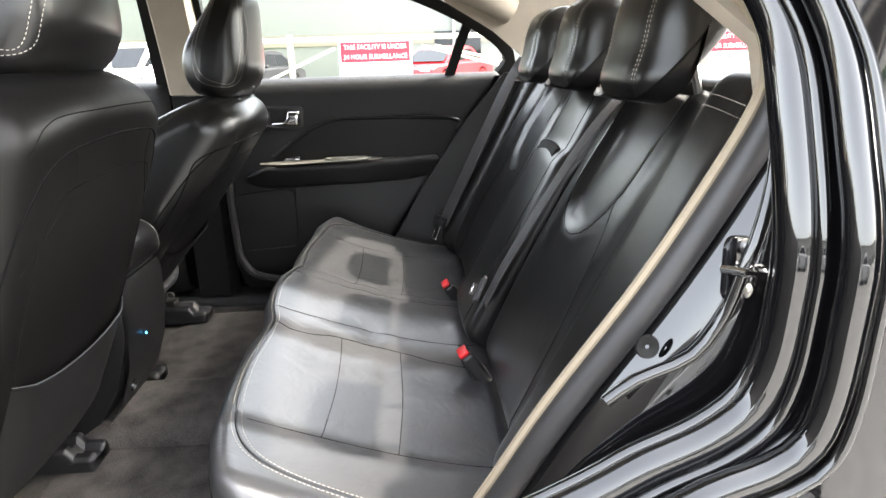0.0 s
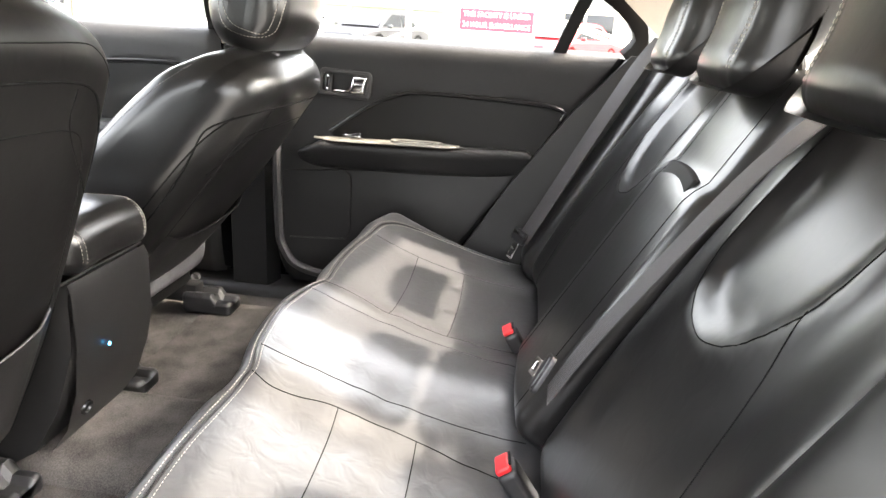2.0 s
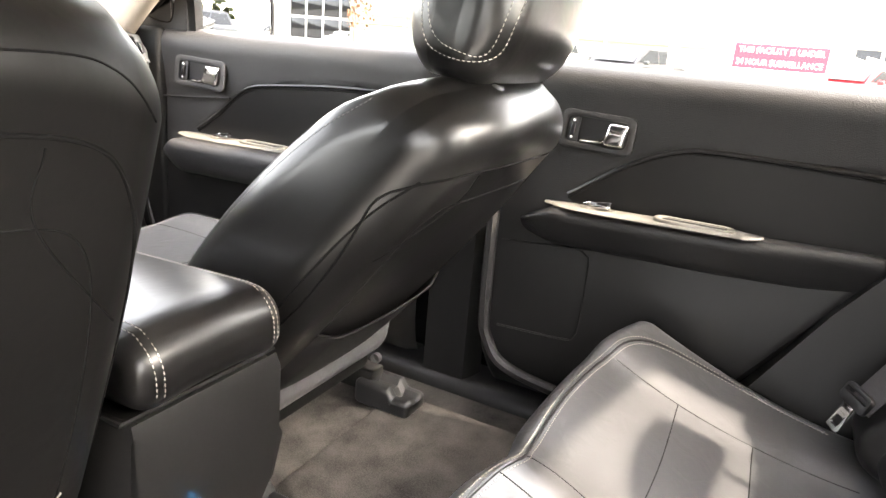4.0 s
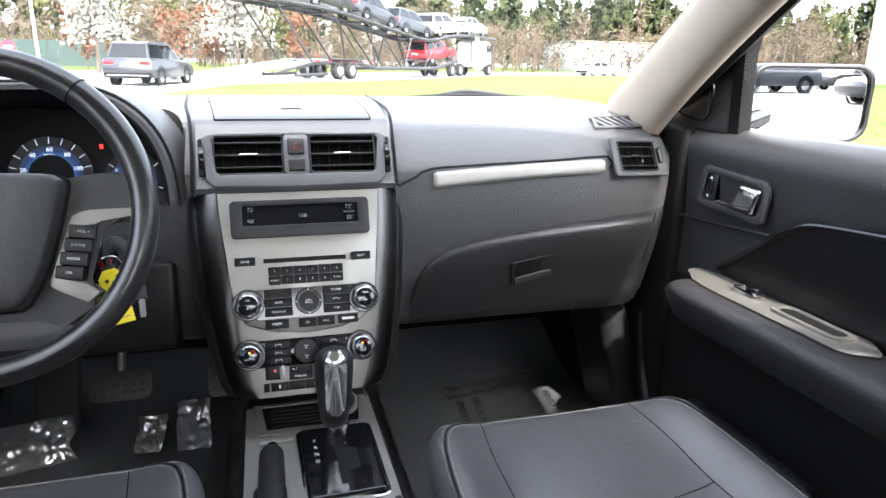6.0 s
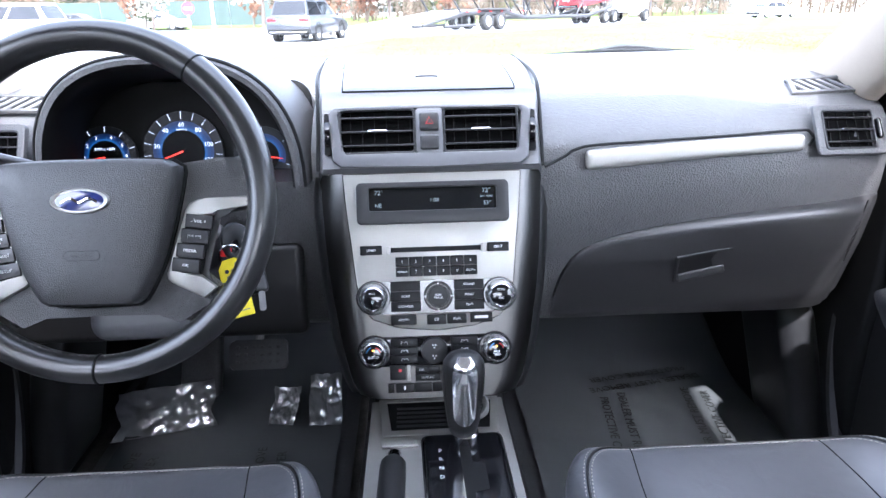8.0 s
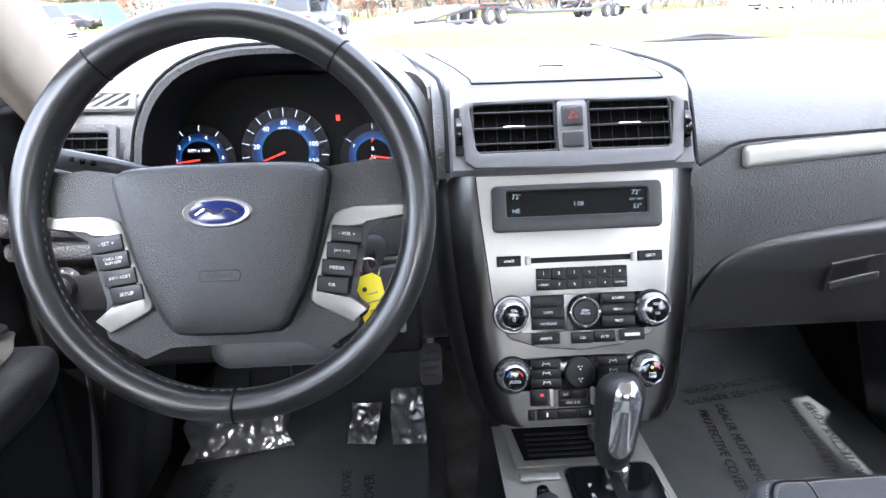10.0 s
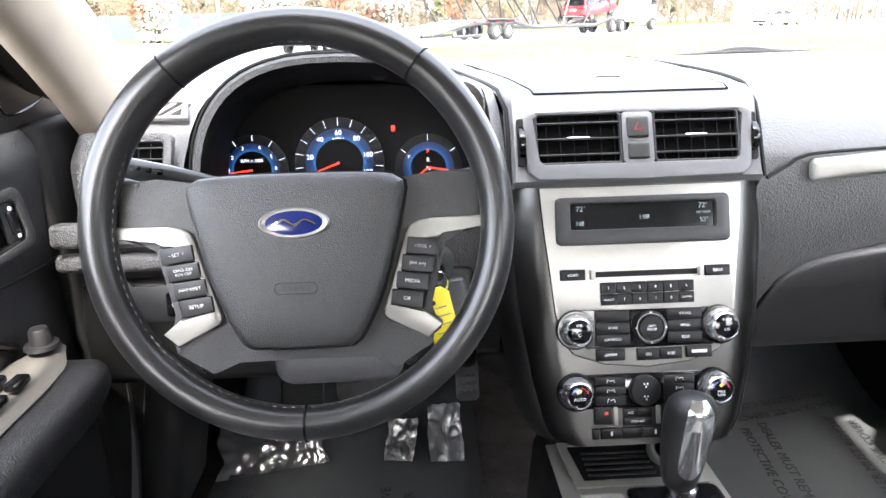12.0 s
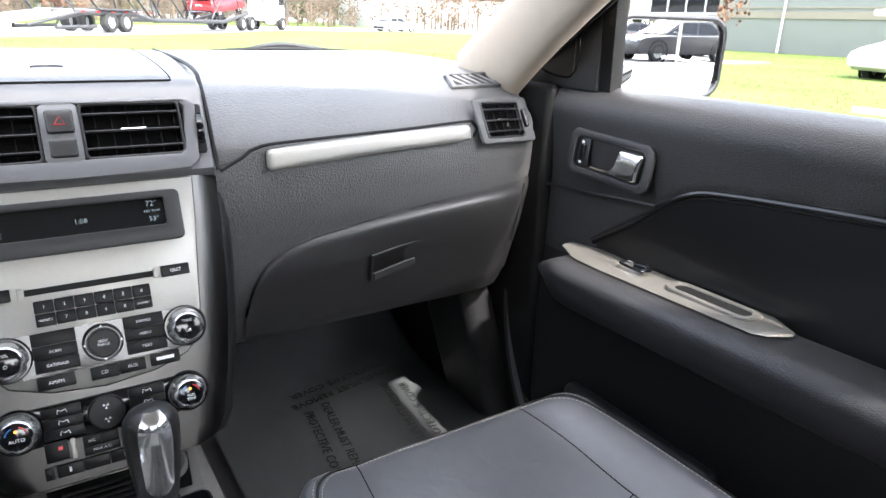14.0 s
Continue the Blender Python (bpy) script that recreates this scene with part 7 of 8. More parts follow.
structure("ground", box((0, 0, -0.1), (4000, 4000, 0.2)), ASPHALT, "pale grey asphalt car park", "ground")
structure("grass_island", prism([(-3.9, 15.5), (-2.6, 14.2), (4, 10.5), (7, 5), (8, 1.0), (60, 1.0), (52, 28), (33, 58), (19, 52), (8, 37), (-0.9, 28)], 0.1, 0.04), GRASS, "island of spring grass beside the car park", "grass")
structure("grass_bank", prism([(-200, 62), (-20, 58), (5, 62), (25, 80), (70, 95), (300, 95), (300, 180), (-200, 180)], 0.08), GRASS, "grass bank before the wood", "grass")
structure("mulch_bed", prism([(20 + 2.6 * math.cos(a / 8 * math.pi), 13.5 + 1.0 * math.sin(a / 8 * math.pi)) for a in range(16)], 0.13), MULCH, "brown mulch round a young tree", "ground")
random.seed(5)
tufts = bmesh.new()
for i in range(9000):
    u, v = random.random(), random.random()
    x, y = 8.5 + 26 * u * u + 2 * v, 1.5 + 22 * v
    if i % 3 == 0:
        x, y = -1 + 18 * u, 15 + 13 * v
    if not inside([(-3.9, 15.5), (-2.6, 14.2), (4, 10.5), (7, 5), (8, 1.0), (60, 1.0), (52, 28), (33, 58), (19, 52), (8, 37), (-0.9, 28)], x, y) > 0.2:
        continue
    h, a = 0.025 + 0.035 * random.random(), random.random() * 6.3
    dx, dy = 0.018 * math.cos(a), 0.018 * math.sin(a)
    tufts.faces.new([tufts.verts.new(p) for p in ((x - dx, y - dy, 0.09), (x + dx, y + dy, 0.09), (x + dx * 0.7 + 0.03, y + dy, 0.09 + h))])
tagged(part("grass_tufts", tufts, GRASS, None, "loose tufts of spring grass"), "", "grass", "", "stuff")


# ---- outside: trees ----
def leaves(n, size, spread, seed, cone=0.0):
    """Loose small faces in an uneven, gappy crown about the origin."""
    rnd = random.Random(seed)
    bm = bmesh.new()
    hubs = [Vector((rnd.gauss(0, 0.42) * spread[0], rnd.gauss(0, 0.42) * spread[1], rnd.uniform(-0.8, 0.85) * spread[2])) for _ in range(max(6, n // 26))]
    for i in range(n):
        hub = hubs[i % len(hubs)]
        p = hub + Vector((rnd.gauss(0, 0.16) * spread[0], rnd.gauss(0, 0.16) * spread[1], rnd.gauss(0, 0.12) * spread[2]))
        if cone:
            k = max(0.06, 1 - cone * (p.z / spread[2] + 1) / 2)
            p.x, p.y = p.x * k, p.y * k
        a = Vector((rnd.gauss(0, 1), rnd.gauss(0, 1), rnd.gauss(0, 1))).normalized() * size * rnd.uniform(0.5, 1.2)
        b = a.cross(Vector((rnd.gauss(0, 1), rnd.gauss(0, 1), rnd.gauss(0, 1)))).normalized() * size * rnd.uniform(0.3, 0.8)
        bm.faces.new([bm.verts.new(q) for q in (p - a, p + b, p + a, p - b)])
    return bm


def tree(name, label, crown, height, wide, n, size, seed, trunk=0.16, cone=0.0):
    t = thing(name, label, "tree", "trees")
    rnd = random.Random(seed)
    part("trunk", tube(smooth_path([(0, 0, 0), (0.05 * wide, 0, height * 0.3), (-0.03 * wide, 0.03, height * 0.6), (0, 0, height * 0.9)], 0.4), trunk, 8, taper=lambda f: 1.1 - 0.9 * f), BARK, t)
    for i in range(7):
        a, z = i * 2.4 + rnd.random(), height * (0.28 + 0.08 * i)
        r = wide * (0.55 - 0.04 * i)
        part("limb", tube([(0, 0, z), (r * 0.5 * math.cos(a), r * 0.5 * math.sin(a), z + height * 0.1), (r * math.cos(a), r * math.sin(a), z + height * 0.22)], trunk * 0.35, 6, taper=lambda f: 1 - 0.8 * f), BARK, t)
    part("crown", moved(leaves(n, size, (wide, wide, height * 0.42), seed, cone=cone), pose(0, 0, height * 0.58)), crown, t, sharp=180)
    return t


pear = tree("blossom_tree", "ornamental pear tree in full white blossom", BLOSSOM, 9.5, 2.3, 2600, 0.2, 11, 0.14)
pear.matrix_basis = pose(-10.6, 50, 0)
copy_thing(pear, pose(-1.4, 52, 0, 0, 0, 120))
small_pear = tree("blossom_tree", "smaller pear tree with thinner white blossom", BLOSSOM, 6.4, 1.7, 1300, 0.17, 12, 0.1)
small_pear.matrix_basis = pose(-18.5, 50, 0)
young = tree("young_tree", "staked young tree with thin reddish buds", RUST_LEAF, 4.2, 0.9, 260, 0.09, 13, 0.05)
young.matrix_basis = pose(20, 13.5, 0.1)
copy_thing(young, pose(38, 20, 0.1, 0, 0, 70))
bush = tree("evergreen_bush", "dark green conical bush", PINE, 3.4, 0.9, 700, 0.15, 14, 0.08, 0.8)
bush.matrix_basis = pose(-20.5, 54, 0)
red_bud = tree("redbud_tree", "small tree with russet red buds", RUST_LEAF, 5.5, 1.6, 700, 0.2, 15, 0.09)
red_bud.matrix_basis = pose(-23, 58, 0)
for x, y, turn in ((-13.5, 60, 40), (-3.5, 58.5, 150), (-7.5, 66, 220), (3.5, 64, 300)):
    copy_thing(red_bud, pose(x, y, 0, 0, 0, turn))


def wood(name, label, mat, count, seed, zone, h0, h1, wide, n, size, cone):
    """A far wood of one kind of tree."""
    rnd = random.Random(seed)
    kinds = [leaves(n, size, (wide, wide, 5.0), seed + k, cone=cone) for k in range(5)]
    meshes = []
    for b in kinds:
        me = bpy.data.meshes.new("clump")
        b.to_mesh(me)
        b.free()
        meshes.append(me)
    out = bmesh.new()
    for i in range(count):
        x, y = zone(rnd)
        h = rnd.uniform(h0, h1)
        before = len(out.verts)
        out.from_mesh(meshes[i % 5])
        out.verts.ensure_lookup_table()
        m = pose(x, y, 0, 0, 0, rnd.uniform(0, 360)) @ Matrix.Scale(h / 11, 4) @ pose(0, 0, 5.6)
        for v in out.verts[before:]:
            v.co = m @ v.co
        low = [out.verts.new((x + 0.16 * math.cos(a), y + 0.16 * math.sin(a), 0)) for a in (0, 2.1, 4.2)]
        top = out.verts.new((x + 0.1, y, h * 0.9))
        for k in range(3):
            out.faces.new((low[k], low[(k + 1) % 3], top))
    for me in meshes:
        bpy.data.meshes.remove(me)
    return tagged(part(name, out, mat, None, label, sharp=180), "", "wood", "", "stuff")


front = lambda r: (r.uniform(-95, 150), r.uniform(104, 135))
wood("pine_wood", "dark green pine wood far behind", PINE, 170, 21, front, 11, 16, 2.8, 420, 0.5, 0.5)
wood("bare_wood", "bare brown trees at the edge of the wood", TWIG, 110, 22, lambda r: (r.uniform(-70, 110), r.uniform(92, 110)), 6, 12, 2.6, 380, 0.26, 0.15)
wood("brush", "bare tan brushwood in front of the wood", TWIG, 190, 26, lambda r: (r.uniform(-70, 110), r.uniform(76, 94)), 3.5, 7, 4.0, 300, 0.34, 0.1)
wood("fresh_wood", "trees in fresh spring green", FRESH, 55, 23, lambda r: (r.uniform(-95, 140), r.uniform(98, 125)), 8, 14, 2.6, 330, 0.36, 0.2)
wood("side_wood", "mixed trees round the car park", FRESH, 60, 24, lambda r: (r.choice((-1, 1)) * r.uniform(70, 110), r.uniform(-90, 60)), 7, 13, 2.6, 140, 0.55, 0.2)
wood("rear_wood", "dark trees behind the car park", PINE, 50, 25, lambda r: (r.uniform(-90, 90), r.uniform(-110, -75)), 8, 14, 2.6, 140, 0.6, 0.3)


SIGN_INK = material("sign_black", (0.004, 0.004, 0.004), 0.9, spec=0.0)


# ---- outside: vehicles ----
def wheel(parent, x, y, r, s):
    t = part("wheel", lathe([(r * 0.62, -0.1), (r * 0.95, -0.1), (r, -0.07), (r, 0.07), (r * 0.95, 0.1), (r * 0.62, 0.1)], 22, pose(x, y, r, 0, 90)), TYRE, parent, "black tyre")
    part("rim", lathe([(r * 0.64, 0.09), (r * 0.6, 0.05), (r * 0.2, 0.06), (0, 0.07)], 20, pose(x, y, r, 0, 90 * s)), RIM, t, "bright alloy rim")
    for k in range(5):
        a = 2 * math.pi * k / 5
        part("spoke", box((r * 0.38, 0, 0.075), (r * 0.5, r * 0.14, 0.025), m=pose(x, y, r, 0, 90 * s) @ pose(0, 0, 0, 0, 0, math.degrees(a))), RIM, t)


def car(label, paint, suv=False):
    """A parked car that faces local +y, with its middle at the origin."""
    c = thing("parked_car", label, "car", "parked cars")
    L, W, H = (4.8, 1.92, 1.7) if suv else (4.7, 1.82, 1.45)
    belt, floor_z, r = (1.02, 0.3, 0.36) if suv else (0.92, 0.24, 0.32)
    side = [(-L / 2, 0.55), (-L / 2 + 0.04, 0.38), (-L / 2 + 0.12, floor_z), (L / 2 - 0.2, floor_z), (L / 2 - 0.04, 0.4), (L / 2, 0.58), (L / 2 - 0.08, 0.74), (L / 2 - 0.35, 0.84), (L / 2 - 1.15, belt - 0.02), (-L / 2 + (0.12 if suv else 0.55), belt + 0.02), (-L / 2 + 0.05, belt - 0.08)]
    rows = []
    for k, f in ((-1, 0.84), (-0.965, 0.96), (-0.9, 1.0), (0, 1.02), (0.9, 1.0), (0.965, 0.96), (1, 0.84)):
        rows.append([(k * W / 2, y * (0.985 if abs(k) > 0.95 else 1.0 + 0.02 * (1 - abs(k))), 0.6 + (z - 0.6) * f) for y, z in side])
    part("body", loft(rows), paint, c)
    back, front_y = (-L / 2 + 0.14, L / 2 - 1.2) if suv else (-L / 2 + 0.5, L / 2 - 1.2)
    roof = [(back, belt), (back + (0.3 if suv else 0.75), H - 0.06), (back + (0.55 if suv else 1.15), H), (front_y - 1.25, H), (front_y - 0.85, H - 0.05), (front_y, belt - 0.02)]
    part("roof", loft([[(k * (W / 2 - 0.1 - 0.17 * max(0, (z - belt) / (H - belt))), y, z) for y, z in roof] for k in (-0.96, -0.9, 0, 0.9, 0.96)]), paint, c)
    glass_side = [(back + 0.22, belt + 0.05), (back + (0.42 if suv else 0.85), H - 0.12), (front_y - 1.05, H - 0.11), (front_y - 0.22, belt + 0.05)]
    for s in (-1, 1):
        for a, b in ((0.0, 0.46), (0.5, 1.0)):
            quad = [glass_side[0][i] + (glass_side[3][i] - glass_side[0][i]) * a for i in (0, 1)], [glass_side[1][i] + (glass_side[2][i] - glass_side[1][i]) * a for i in (0, 1)], [glass_side[1][i] + (glass_side[2][i] - glass_side[1][i]) * b for i in (0, 1)], [glass_side[0][i] + (glass_side[3][i] - glass_side[0][i]) * b for i in (0, 1)]
            pts = [(s * 0.965 * (W / 2 - 0.1 - 0.17 * max(0, (z - belt) / (H - belt))) + s * 0.004, y, z) for y, z in quad]
            part("side_window", loft([pts[:2], pts[:1:-1]], False), DARK_GLASS, c, "dark side window")
        for y in (-L / 2 + 0.95, L / 2 - 0.95):
            wheel(c, s * (W / 2 - 0.1), y, r, s)
        part("tail_lamp", pad((0.42 if suv else 0.36, 0.08, 0.13), 0.03, inner=(3, 1, 2), rim=2, m=pose(s * (W / 2 - 0.26), -L / 2 + 0.05, belt - 0.14)), LAMP_RED, c, "red tail lamp")
        part("head_lamp", pad((0.36, 0.12, 0.12), 0.03, inner=(3, 1, 2), rim=2, m=pose(s * (W / 2 - 0.28), L / 2 - 0.1, 0.7)), LAMP_CLEAR, c, "clear head lamp")
        part("door_mirror", pad((0.16, 0.09, 0.11), 0.03, inner=(2, 2, 2), rim=2, m=pose(s * (W / 2 + 0.05), front_y - 0.35, belt + 0.05)), paint, c)
        part("wheel_arch", ring([(0.44 * math.cos(a / 12 * math.pi), 0.44 * math.sin(a / 12 * math.pi)) for a in range(24)], [(0.36 * math.cos(a / 12 * math.pi), 0.36 * math.sin(a / 12 * math.pi)) for a in range(24)], 0.012, basis((s * (W / 2 - 0.012), L / 2 - 0.95, r), (0, 1, 0), (s, 0, 0))), MATT, c)
        part("wheel_arch", ring([(0.44 * math.cos(a / 12 * math.pi), 0.44 * math.sin(a / 12 * math.pi)) for a in range(24)], [(0.36 * math.cos(a / 12 * math.pi), 0.36 * math.sin(a / 12 * math.pi)) for a in range(24)], 0.012, basis((s * (W / 2 - 0.012), -L / 2 + 0.95, r), (0, 1, 0), (s, 0, 0))), MATT, c)
    w = W / 2 - 0.22
    part("rear_window", loft([[(-w, roof[0][0] - 0.004 + 0.08 * (roof[1][0] - roof[0][0]), belt + 0.07), (w, roof[0][0] - 0.004 + 0.08 * (roof[1][0] - roof[0][0]), belt + 0.07)], [(-w + 0.1, roof[1][0] - 0.02, H - 0.1), (w - 0.1, roof[1][0] - 0.02, H - 0.1)]], False), DARK_GLASS, c)
    part("front_window", loft([[(-w, roof[5][0] - 0.05 + 0.012, belt + 0.05), (w, roof[5][0] - 0.05 + 0.012, belt + 0.05)], [(-w + 0.12, roof[4][0] + 0.06, H - 0.09), (w - 0.12, roof[4][0] + 0.06, H - 0.09)]], False), DARK_GLASS, c)
    part("number_plate", box((0, -L / 2 - 0.005, belt - 0.22), (0.5, 0.02, 0.13), 0.01), SIGN_WHITE, c, "plain pale plate")
    part("rear_bumper", pad((W - 0.1, 0.12, 0.2), 0.05, inner=(4, 1, 2), rim=3, m=pose(0, -L / 2 + 0.03, 0.42)), MATT, c, "dark lower bumper")
    if suv:
        part("bumper_trim", pad((W - 0.3, 0.05, 0.04), 0.015, inner=(4, 1, 1), rim=2, m=pose(0, -L / 2 - 0.03, 0.4)), CHROME, c, "bright bumper trim")
    return c


grey_suv = car("dark grey crossover parked on the asphalt", CAR_PAINTS["grey"], True)
grey_suv.matrix_basis = pose(-4.4, 30.0, 0, 0, 0, -14)
white_suv = car("white crossover parked by the building", CAR_PAINTS["white"], True)
white_suv.matrix_basis = pose(24.5, 8.6, 0, 0, 0, 80)
black_car = car("black saloon parked behind the rail fence", CAR_PAINTS["black"])
black_car.matrix_basis = pose(21, 3.6, 0, 0, 0, 75)
red_car = car("red saloon parked behind the rail fence", CAR_PAINTS["red"])
red_car.matrix_basis = pose(21, -2.6, 0, 0, 0, 60)
silver_car = car("silver saloon parked by the far building", CAR_PAINTS["silver"])
silver_car.matrix_basis = pose(34.5, 63, 0, 0, 0, -78)
for ob, m in ((white_suv, pose(63, 31, 0, 0, 0, 170)), (white_suv, pose(59.5, 38, 0, 0, 0, 100)), (silver_car, pose(56, 41, 0, 0, 0, 95)), (white_suv, pose(17, -13, 0, 0, 0, 70)), (silver_car, pose(14, -16, 0, 0, 0, 60)), (white_suv, pose(22, -18, 0, 0, 0, 80)),
              (black_car, pose(-30, 62, 0, 0, 0, 85)), (silver_car, pose(-20.5, 57, 0, 0, 0, -95)), (silver_car, pose(-38, 64, 0, 0, 0, 85)), (white_suv, pose(-16.5, 28, 0, 0, 0, 88)), (white_suv, pose(19.5, 6.6, 0, 0, 0, 78))):
    copy_thing(ob, m)

# Added out of view to block light and give the jamb a reflection.
unseen_car = car("silver saloon added out of view, one bay away", CAR_PAINTS["silver"])
unseen_car.matrix_basis = pose(-7.2, -1.4, 0, 0, 0, 180)
for x, y, turn, ob in ((10, -24, 70, black_car), (15, -29, 75, grey_suv), (7, -33, 60, grey_suv), (13, -40, 65, black_car), (26, -34, 80, red_car)):
    copy_thing(ob, pose(x, y, 0, 0, 0, turn))

# ---- outside: car carrier ----
CARRIER = basis((3.63, 39.6, 0.05), (0.731, -0.682, 0), (0, 0, 1))


def carrier():
    """A car transporter whose local y runs from its ramps to its cab."""
    c = thing("car_carrier", "black open car transporter with loaded upper deck", "lorry")
    frame_m = material("carrier_steel", (0.03, 0.03, 0.033), 0.55, grain=0.2, scale=4)
    pale = material("ramp_plate", (0.4, 0.39, 0.36), 0.6, grain=0.2, scale=4)
    T = lambda *ps: [CARRIER @ Vector(p) for p in ps]
    for x in (-1.15, 1.15):
        part("lower_rail", tube(T((x, -2.5, 0.95), (x, 2, 0.95), (x, 4, 0.6), (x, 12, 0.6), (x, 15.5, 1.15)), 0.13, 8), frame_m, c)
        part("upper_rail", tube(smooth_path(T((x, -8.0, 4.05), (x, 0, 3.75), (x, 6, 3.05), (x, 11, 2.55), (x, 14, 2.9), (x, 18, 3.15), (x, 23, 3.0)), 1.0), 0.11, 8), frame_m, c)
        part("ramp", tube(T((x * 0.75, -1.9, 1.0), (x * 0.75, -10.2, 0.14)), 0.09, flat=((0, 0, 1), 0.55)), pale, c, "pale loading ramp")
        part("ramp_frame", tube(T((x, -1.9, 0.9), (x, -3.6, 0.62), (x, -3.8, 0.25), (x, -1.0, 0.3)), 0.09, 6), frame_m, c)
        part("ramp_rail", tube(T((x * 1.05, -1.9, 1.0), (x * 1.05, -5.6, 0.35)), 0.08, 6), frame_m, c)
        part("track", tube(T((x * 0.75, -2.3, 1.08), (x * 0.75, 3, 1.05)), 0.03, flat=((0, 0, 1), 0.5)), pale, c)
        for y0, z0, y1, z1 in ((-2.4, 1.0, -5.0, 3.85), (2.6, 0.9, -0.5, 3.75), (4.0, 0.7, 3.4, 3.35), (7.2, 0.7, 4.2, 3.2), (7.6, 0.7, 8.6, 2.8), (8.3, 0.7, 6.4, 3.0), (11.6, 0.7, 10.4, 2.6), (10.4, 0.7, 12.4, 2.7), (14.6, 1.2, 13.6, 2.85), (18.4, 0.9, 18.2, 3.1), (22.6, 0.9, 22.8, 3.0)):
            part("strut", tube(T((x, y0, z0), (x, y1, z1)), 0.055, 6), frame_m, c)
        for y in (0, 1.25, 14.6, 16.0, 21.6):
            wheel_m = CARRIER @ pose(x, y, 0.5, 0, 90)
            w = part("wheel", lathe([(0.3, -0.2), (0.46, -0.2), (0.5, -0.15), (0.5, 0.15), (0.46, 0.2), (0.3, 0.2)], 22, wheel_m), TYRE, c, "black lorry tyre")
            part("rim", lathe([(0.31, 0.15), (0.28, 0.05), (0.1, 0.12), (0, 0.12)], 18, CARRIER @ pose(x, y, 0.5, 0, 90 if x > 0 else -90)), RIM, w)
        part("mudguard", pad((0.5, 2.9, 0.1), 0.04, inner=(2, 6, 1), rim=2, m=CARRIER @ pose(x, 0.6, 1.12)), frame_m, c)
        for i in range(6):
            part("marker_lamp", box((x * 1.13, -2 + i * 1.1, 1.0), (0.03, 0.22, 0.06), m=CARRIER), LAMP_RED, c)
    for y, z in ((-6.4, 3.95), (-3, 3.86), (0, 3.75), (3, 3.4), (6, 3.05), (9, 2.75), (12, 2.65), (15, 2.95), (18, 3.15), (21, 3.08)):
        part("cross_beam", box((0, y, z - 0.06), (2.3, 0.16, 0.12), 0.02, m=CARRIER), frame_m, c)
    for x in (-0.7, 0.7):
        part("deck_track", tube(smooth_path(T((x, -8.0, 4.13), (x, 0, 3.83), (x, 6, 3.13), (x, 11, 2.63), (x, 14, 2.98), (x, 18, 3.23), (x, 23, 3.08)), 1.0), 0.03, flat=((0, 0, 1), 0.5)), frame_m, c)
    cab = part("cab", pad((2.3, 2.2, 2.1), 0.25, lambda p: p + Vector((0, -0.25 * max(0, p.z) * (p.y > 0), 0)), (5, 5, 5), 4, CARRIER @ pose(0, 21.3, 1.75)), CAR_PAINTS["white"], c, "white lorry cab")
    part("cab_window", box((1.16, 21.7, 2.2), (0.02, 1.0, 0.6), 0.01, m=CARRIER), DARK_GLASS, cab)
    part("side_ladder", tube(T((1.25, 18.6, 0.8), (1.25, 18.8, 3.1)), 0.05, 6), RIM, c)
    part("side_ladder", tube(T((1.25, 19.1, 0.8), (1.25, 19.3, 3.1)), 0.05, 6), RIM, c)
    for i in range(7):
        part("rung", tube(T((1.25, 18.62 + 0.03 * i, 1.0 + 0.3 * i), (1.25, 19.12 + 0.03 * i, 1.0 + 0.3 * i)), 0.03, 5), RIM, c)
    part("fuel_tank", lathe([(0.3, -0.5), (0.32, -0.45), (0.32, 0.45), (0.3, 0.5), (0, 0.5)], 18, CARRIER @ pose(1.0, 19.9, 0.75, 90)), RIM, c)


carrier()
for paint_from, y, z, tip in ((black_car, -5.2, 4.05, -2), (black_car, -0.2, 3.85, -5), (grey_suv, 4.8, 3.3, -8), (grey_suv, 9.6, 2.78, -4), (white_suv, 14.6, 2.95, 4), (silver_car, 19.6, 3.2, 0)):
    copy_thing(paint_from, CARRIER @ pose(0, y, z, tip, 0, 0))
red_suv = car("red crossover on the transporter's lower deck", CAR_PAINTS["red"], True)
red_suv.matrix_basis = CARRIER @ pose(0, 13.4, 1.05, 6, 0, 0)


# ---- outside: buildings, fences and signs ----
def wall_building(name, label, x0, x1, y0, y1, h, mat):
    b = thing(name, label, "building")
    part("wall", box(((x0 + x1) / 2, (y0 + y1) / 2, h / 2), (x1 - x0, y1 - y0, h), 0.05), mat, b)
    part("roof_edge", box(((x0 + x1) / 2, (y0 + y1) / 2, h + 0.12), (x1 - x0 + 0.4, y1 - y0 + 0.4, 0.25), 0.04), STRIPE, b)
    return b


west = wall_building("warehouse", "long pale grey warehouse with ribbed cladding", 34, 60, -60, 24, 9.0, PALE_WALL)
for z in (2.35, 4.4, 6.5):
    part("cladding_joint", box((33.97, -18, z), (0.05, 84, 0.07)), STRIPE, west)
part("beige_band", box((33.95, -18, 2.0), (0.06, 84, 0.35)), STRIPE, west, "beige band along the wall")
part("service_door", box((33.95, -4.2, 1.2), (0.08, 2.4, 2.4), 0.02), DARK_GLASS, west, "dark service door")
for i in range(7):
    part("downpipe", tube([(33.9, -52 + 12 * i, 0), (33.9, -52 + 12 * i, 8.8)], 0.07, 6), WHITE_WALL, west)
far_b = wall_building("white_building", "low white building beyond the grass", 46, 70, 92, 104, 4.3, WHITE_WALL)
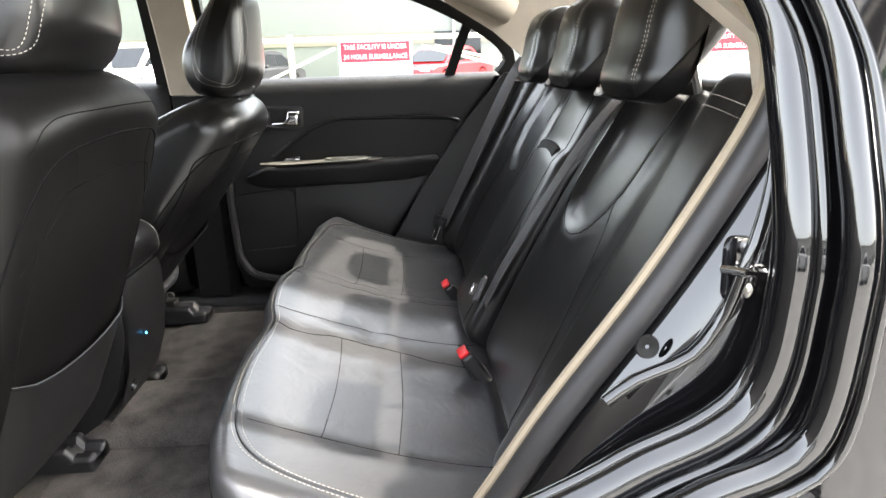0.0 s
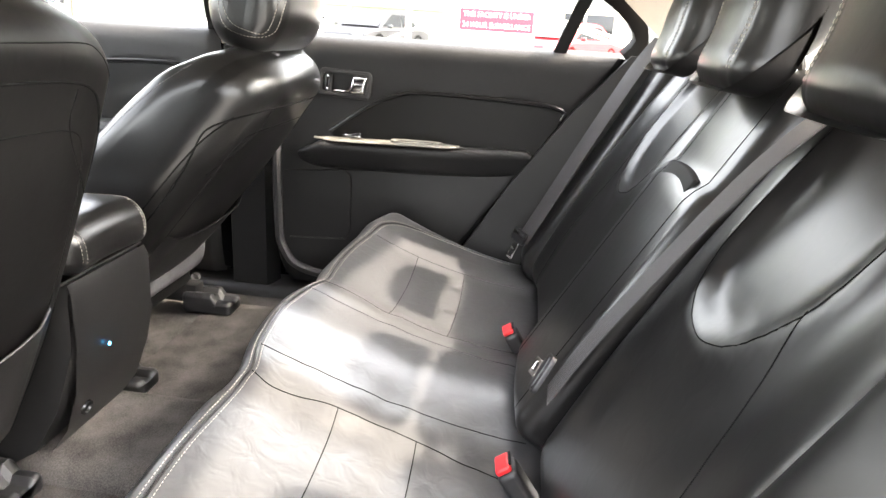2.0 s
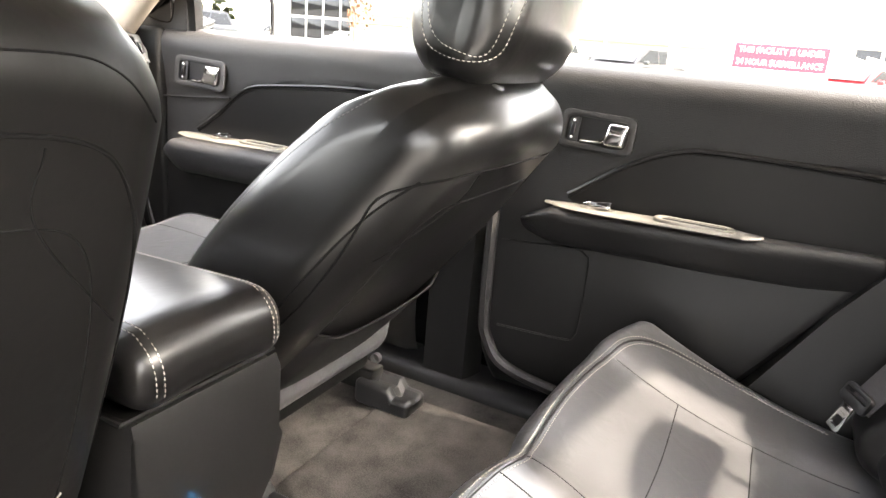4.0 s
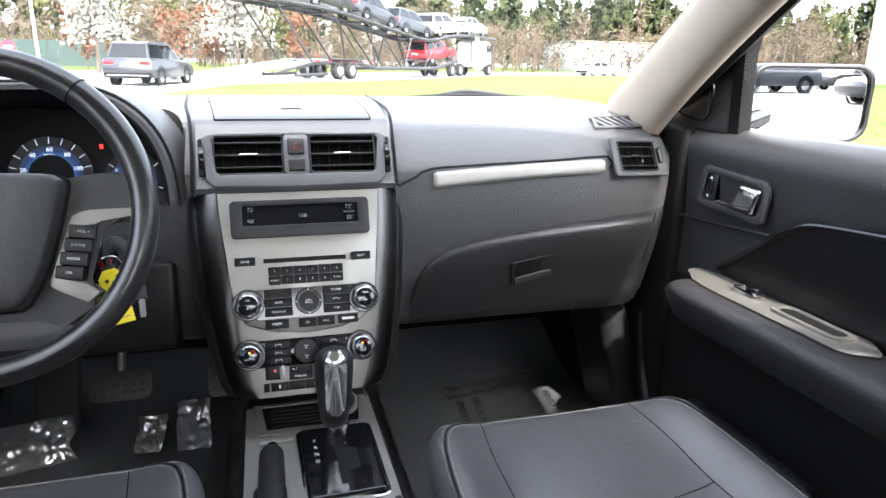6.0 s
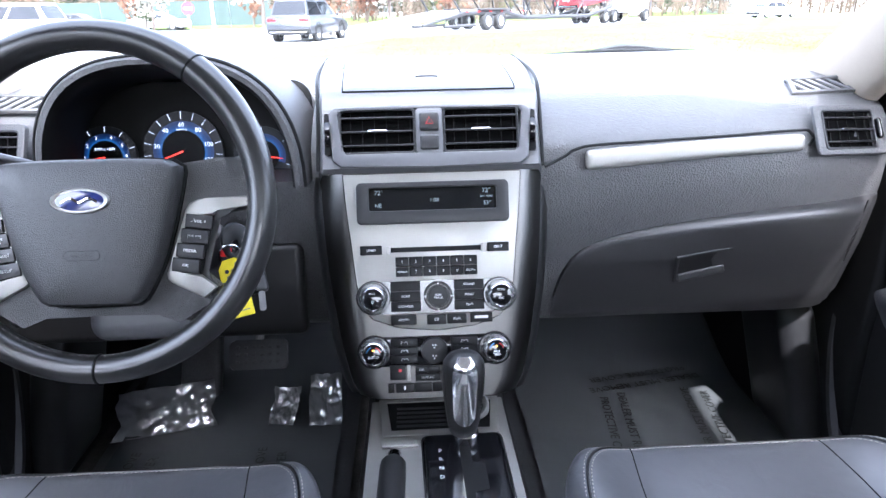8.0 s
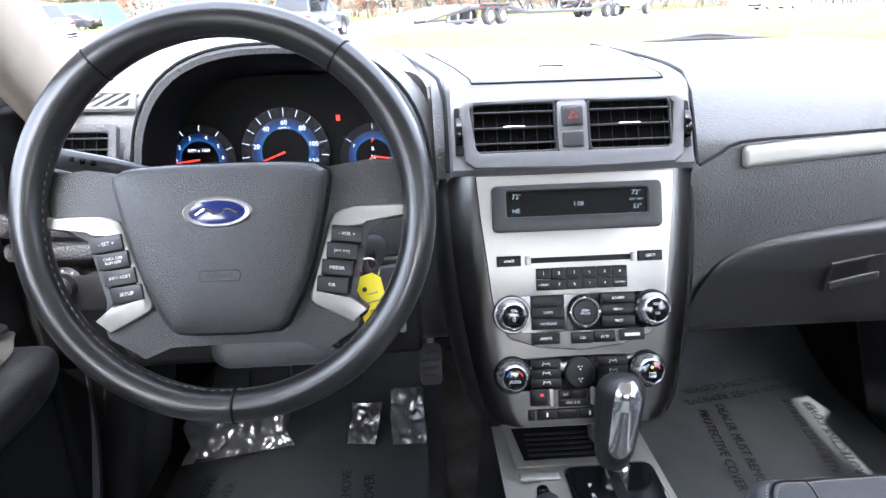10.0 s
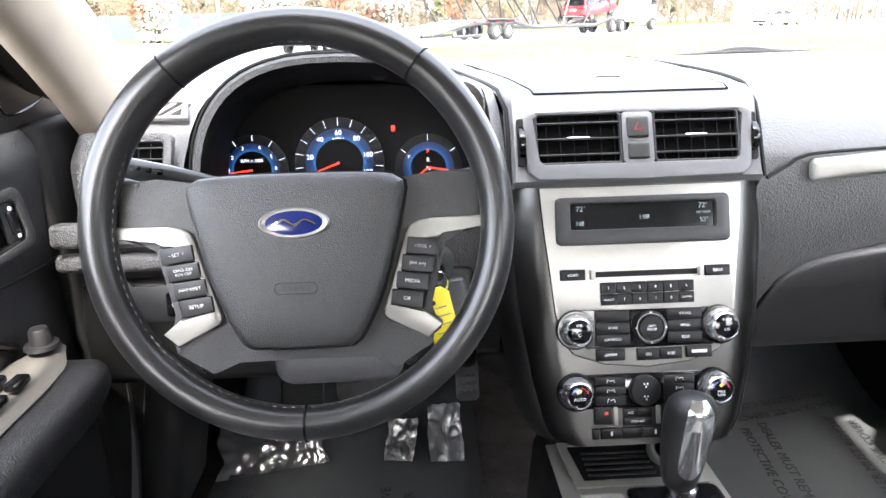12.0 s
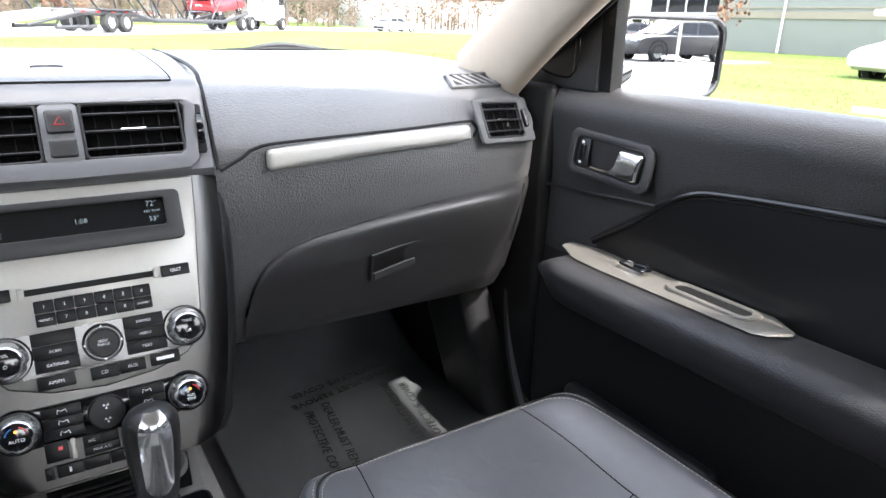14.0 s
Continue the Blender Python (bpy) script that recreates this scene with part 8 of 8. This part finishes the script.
for i in range(4):
    part("wall_joint", box((49 + 4 * i, 91.96, 2.1), (0.08, 0.06, 4.0)), STRIPE, far_b)
office = wall_building("showroom", "white showroom with a tall glazed front", 66, 92, 22, 60, 9.5, WHITE_WALL)
for i in range(5):
    for j in range(3):
        part("window", box((65.96, 45 + 2.6 * i, 1.6 + 2.6 * j), (0.1, 2.3, 2.3), 0.02), DARK_GLASS, office, "tall dark glazing")
for i in range(6):
    part("mullion", box((65.9, 43.7 + 2.6 * i, 4.2), (0.16, 0.16, 8.2), 0.02), WHITE_WALL, office)
part("low_wall", box((64, 30, 0.5), (0.3, 16, 1.0), 0.05), STRIPE, office)
left_b = wall_building("left_building", "pale building across the car park", -60, -45, -50, 30, 6.5, PALE_WALL)
for i in range(6):
    part("window", box((-44.96, -36 + 11 * i, 2.6), (0.1, 3.2, 1.6), 0.02), DARK_GLASS, left_b)


def rail_fence():
    f = thing("rail_fence", "cream steel pipe fence with diagonal braces", "fence")
    for z in (1.30, 0.42):
        part("rail", tube([(6.75, -16, z), (6.75, 2.5, z)], 0.03, 8), PIPE, f)
    for i in range(6):
        y = -16 + 3 * i + 0.9
        part("post", tube([(6.78, y, 0), (6.78, y, 1.36)], 0.035, 8), PIPE, f)
    for y0, y1 in ((0.35, -0.62), (-3.2, -1.65), (-3.5, -1.8)):
        part("brace", tube([(6.76, y0, 0.78), (6.76, y1, 1.2)], 0.018, 6), PIPE, f)
    return f


rail_fence()


def warning_sign(y, label):
    g = thing("warning_sign", label, "sign", "warning signs")
    m = basis((6.69, y, 0.86), (0, -1, 0), (-1, 0, 0))
    part("board", prism(rounded(0.86, 0.84, 0.02), 0.012, 0.003, m), SIGN_WHITE, g, "white sign board")
    part("red_band", prism(rounded(0.81, 0.225, 0.005, cy=0.285), 0.003, 0, m @ pose(0, 0, 0.0125)), SIGN_RED, g)
    t = m @ pose(0, 0, 0.0165)
    words("line", "THIS FACILITY IS UNDER", 0.077, t @ pose(0, 0.34, 0) @ Matrix.Diagonal((0.87, 1, 1, 1)), SIGN_WHITE, g, "white lettering", 0.001)
    words("line", "24 HOUR SURVEILLANCE", 0.077, t @ pose(0, 0.23, 0) @ Matrix.Diagonal((0.87, 1, 1, 1)), SIGN_WHITE, g, "white lettering", 0.001)
    words("line", "TRESPASSERS", 0.098, t @ pose(0, 0.105, 0.001) @ Matrix.Diagonal((1.02, 1, 1, 1)), SIGN_INK, g, "black lettering", 0.001)
    words("line", "WILL BE", 0.098, t @ pose(0, -0.02, 0.001), SIGN_INK, g, "black lettering", 0.001)
    return g


warning_sign(-1.10, "red and white surveillance warning board on the fence")
warning_sign(-5.35, "red and white surveillance warning board on the fence")


def lamp_post(x, y, h, r):
    p = thing("lamp_post", "white steel lamp post", "lamp post", "lamp posts")
    part("pole", tube([(x, y, 0), (x, y, h)], r, 12, taper=lambda f: 1 - 0.35 * f), WHITE_WALL, p)
    part("base", lathe([(r * 2, 0), (r * 2, 0.06), (r * 1.2, 0.1)], 16, pose(x, y, 0)), WHITE_WALL, p)
    part("lantern", pad((0.3, 0.7, 0.12), 0.05, inner=(2, 4, 1), rim=2, m=pose(x, y - 0.3, h)), STEEL, p)


lamp_post(12, 3.15, 7.5, 0.1)
lamp_post(14, 5.1, 7.5, 0.06)
lamp_post(-17.5, 62, 10, 0.15)


def screen_fence():
    f = thing("screen_fence", "chain fence hung with dark green screen cloth", "fence")
    for i in range(16):
        x = -75 + 4 * i
        part("screen", box((x, 66, 1.3), (3.94, 0.04, 2.2)), FENCE_GREEN, f, "green screen cloth")
        part("post", tube([(x - 2, 66.05, 0), (x - 2, 66.05, 2.5)], 0.04, 6), STEEL, f)


screen_fence()


def stop_sign():
    s = thing("stop_sign", "red octagonal stop sign on a steel post", "sign")
    m = basis((-14.0, 44, 1.55), (1, 0, 0), (0, -1, 0))
    part("plate", prism([(0.4 * math.cos(radians(22.5 + 45 * i)), 0.4 * math.sin(radians(22.5 + 45 * i))) for i in range(8)], 0.01, 0, m), SIGN_RED, s, "red octagon with a white bar")
    part("legend_bar", box((0, 0, 0.014), (0.5, 0.14, 0.006), m=m), SIGN_WHITE, s)
    part("post", tube([(-14.0, 44.03, 0), (-14.0, 44.03, 1.9)], 0.03, 6), STEEL, s)


stop_sign()
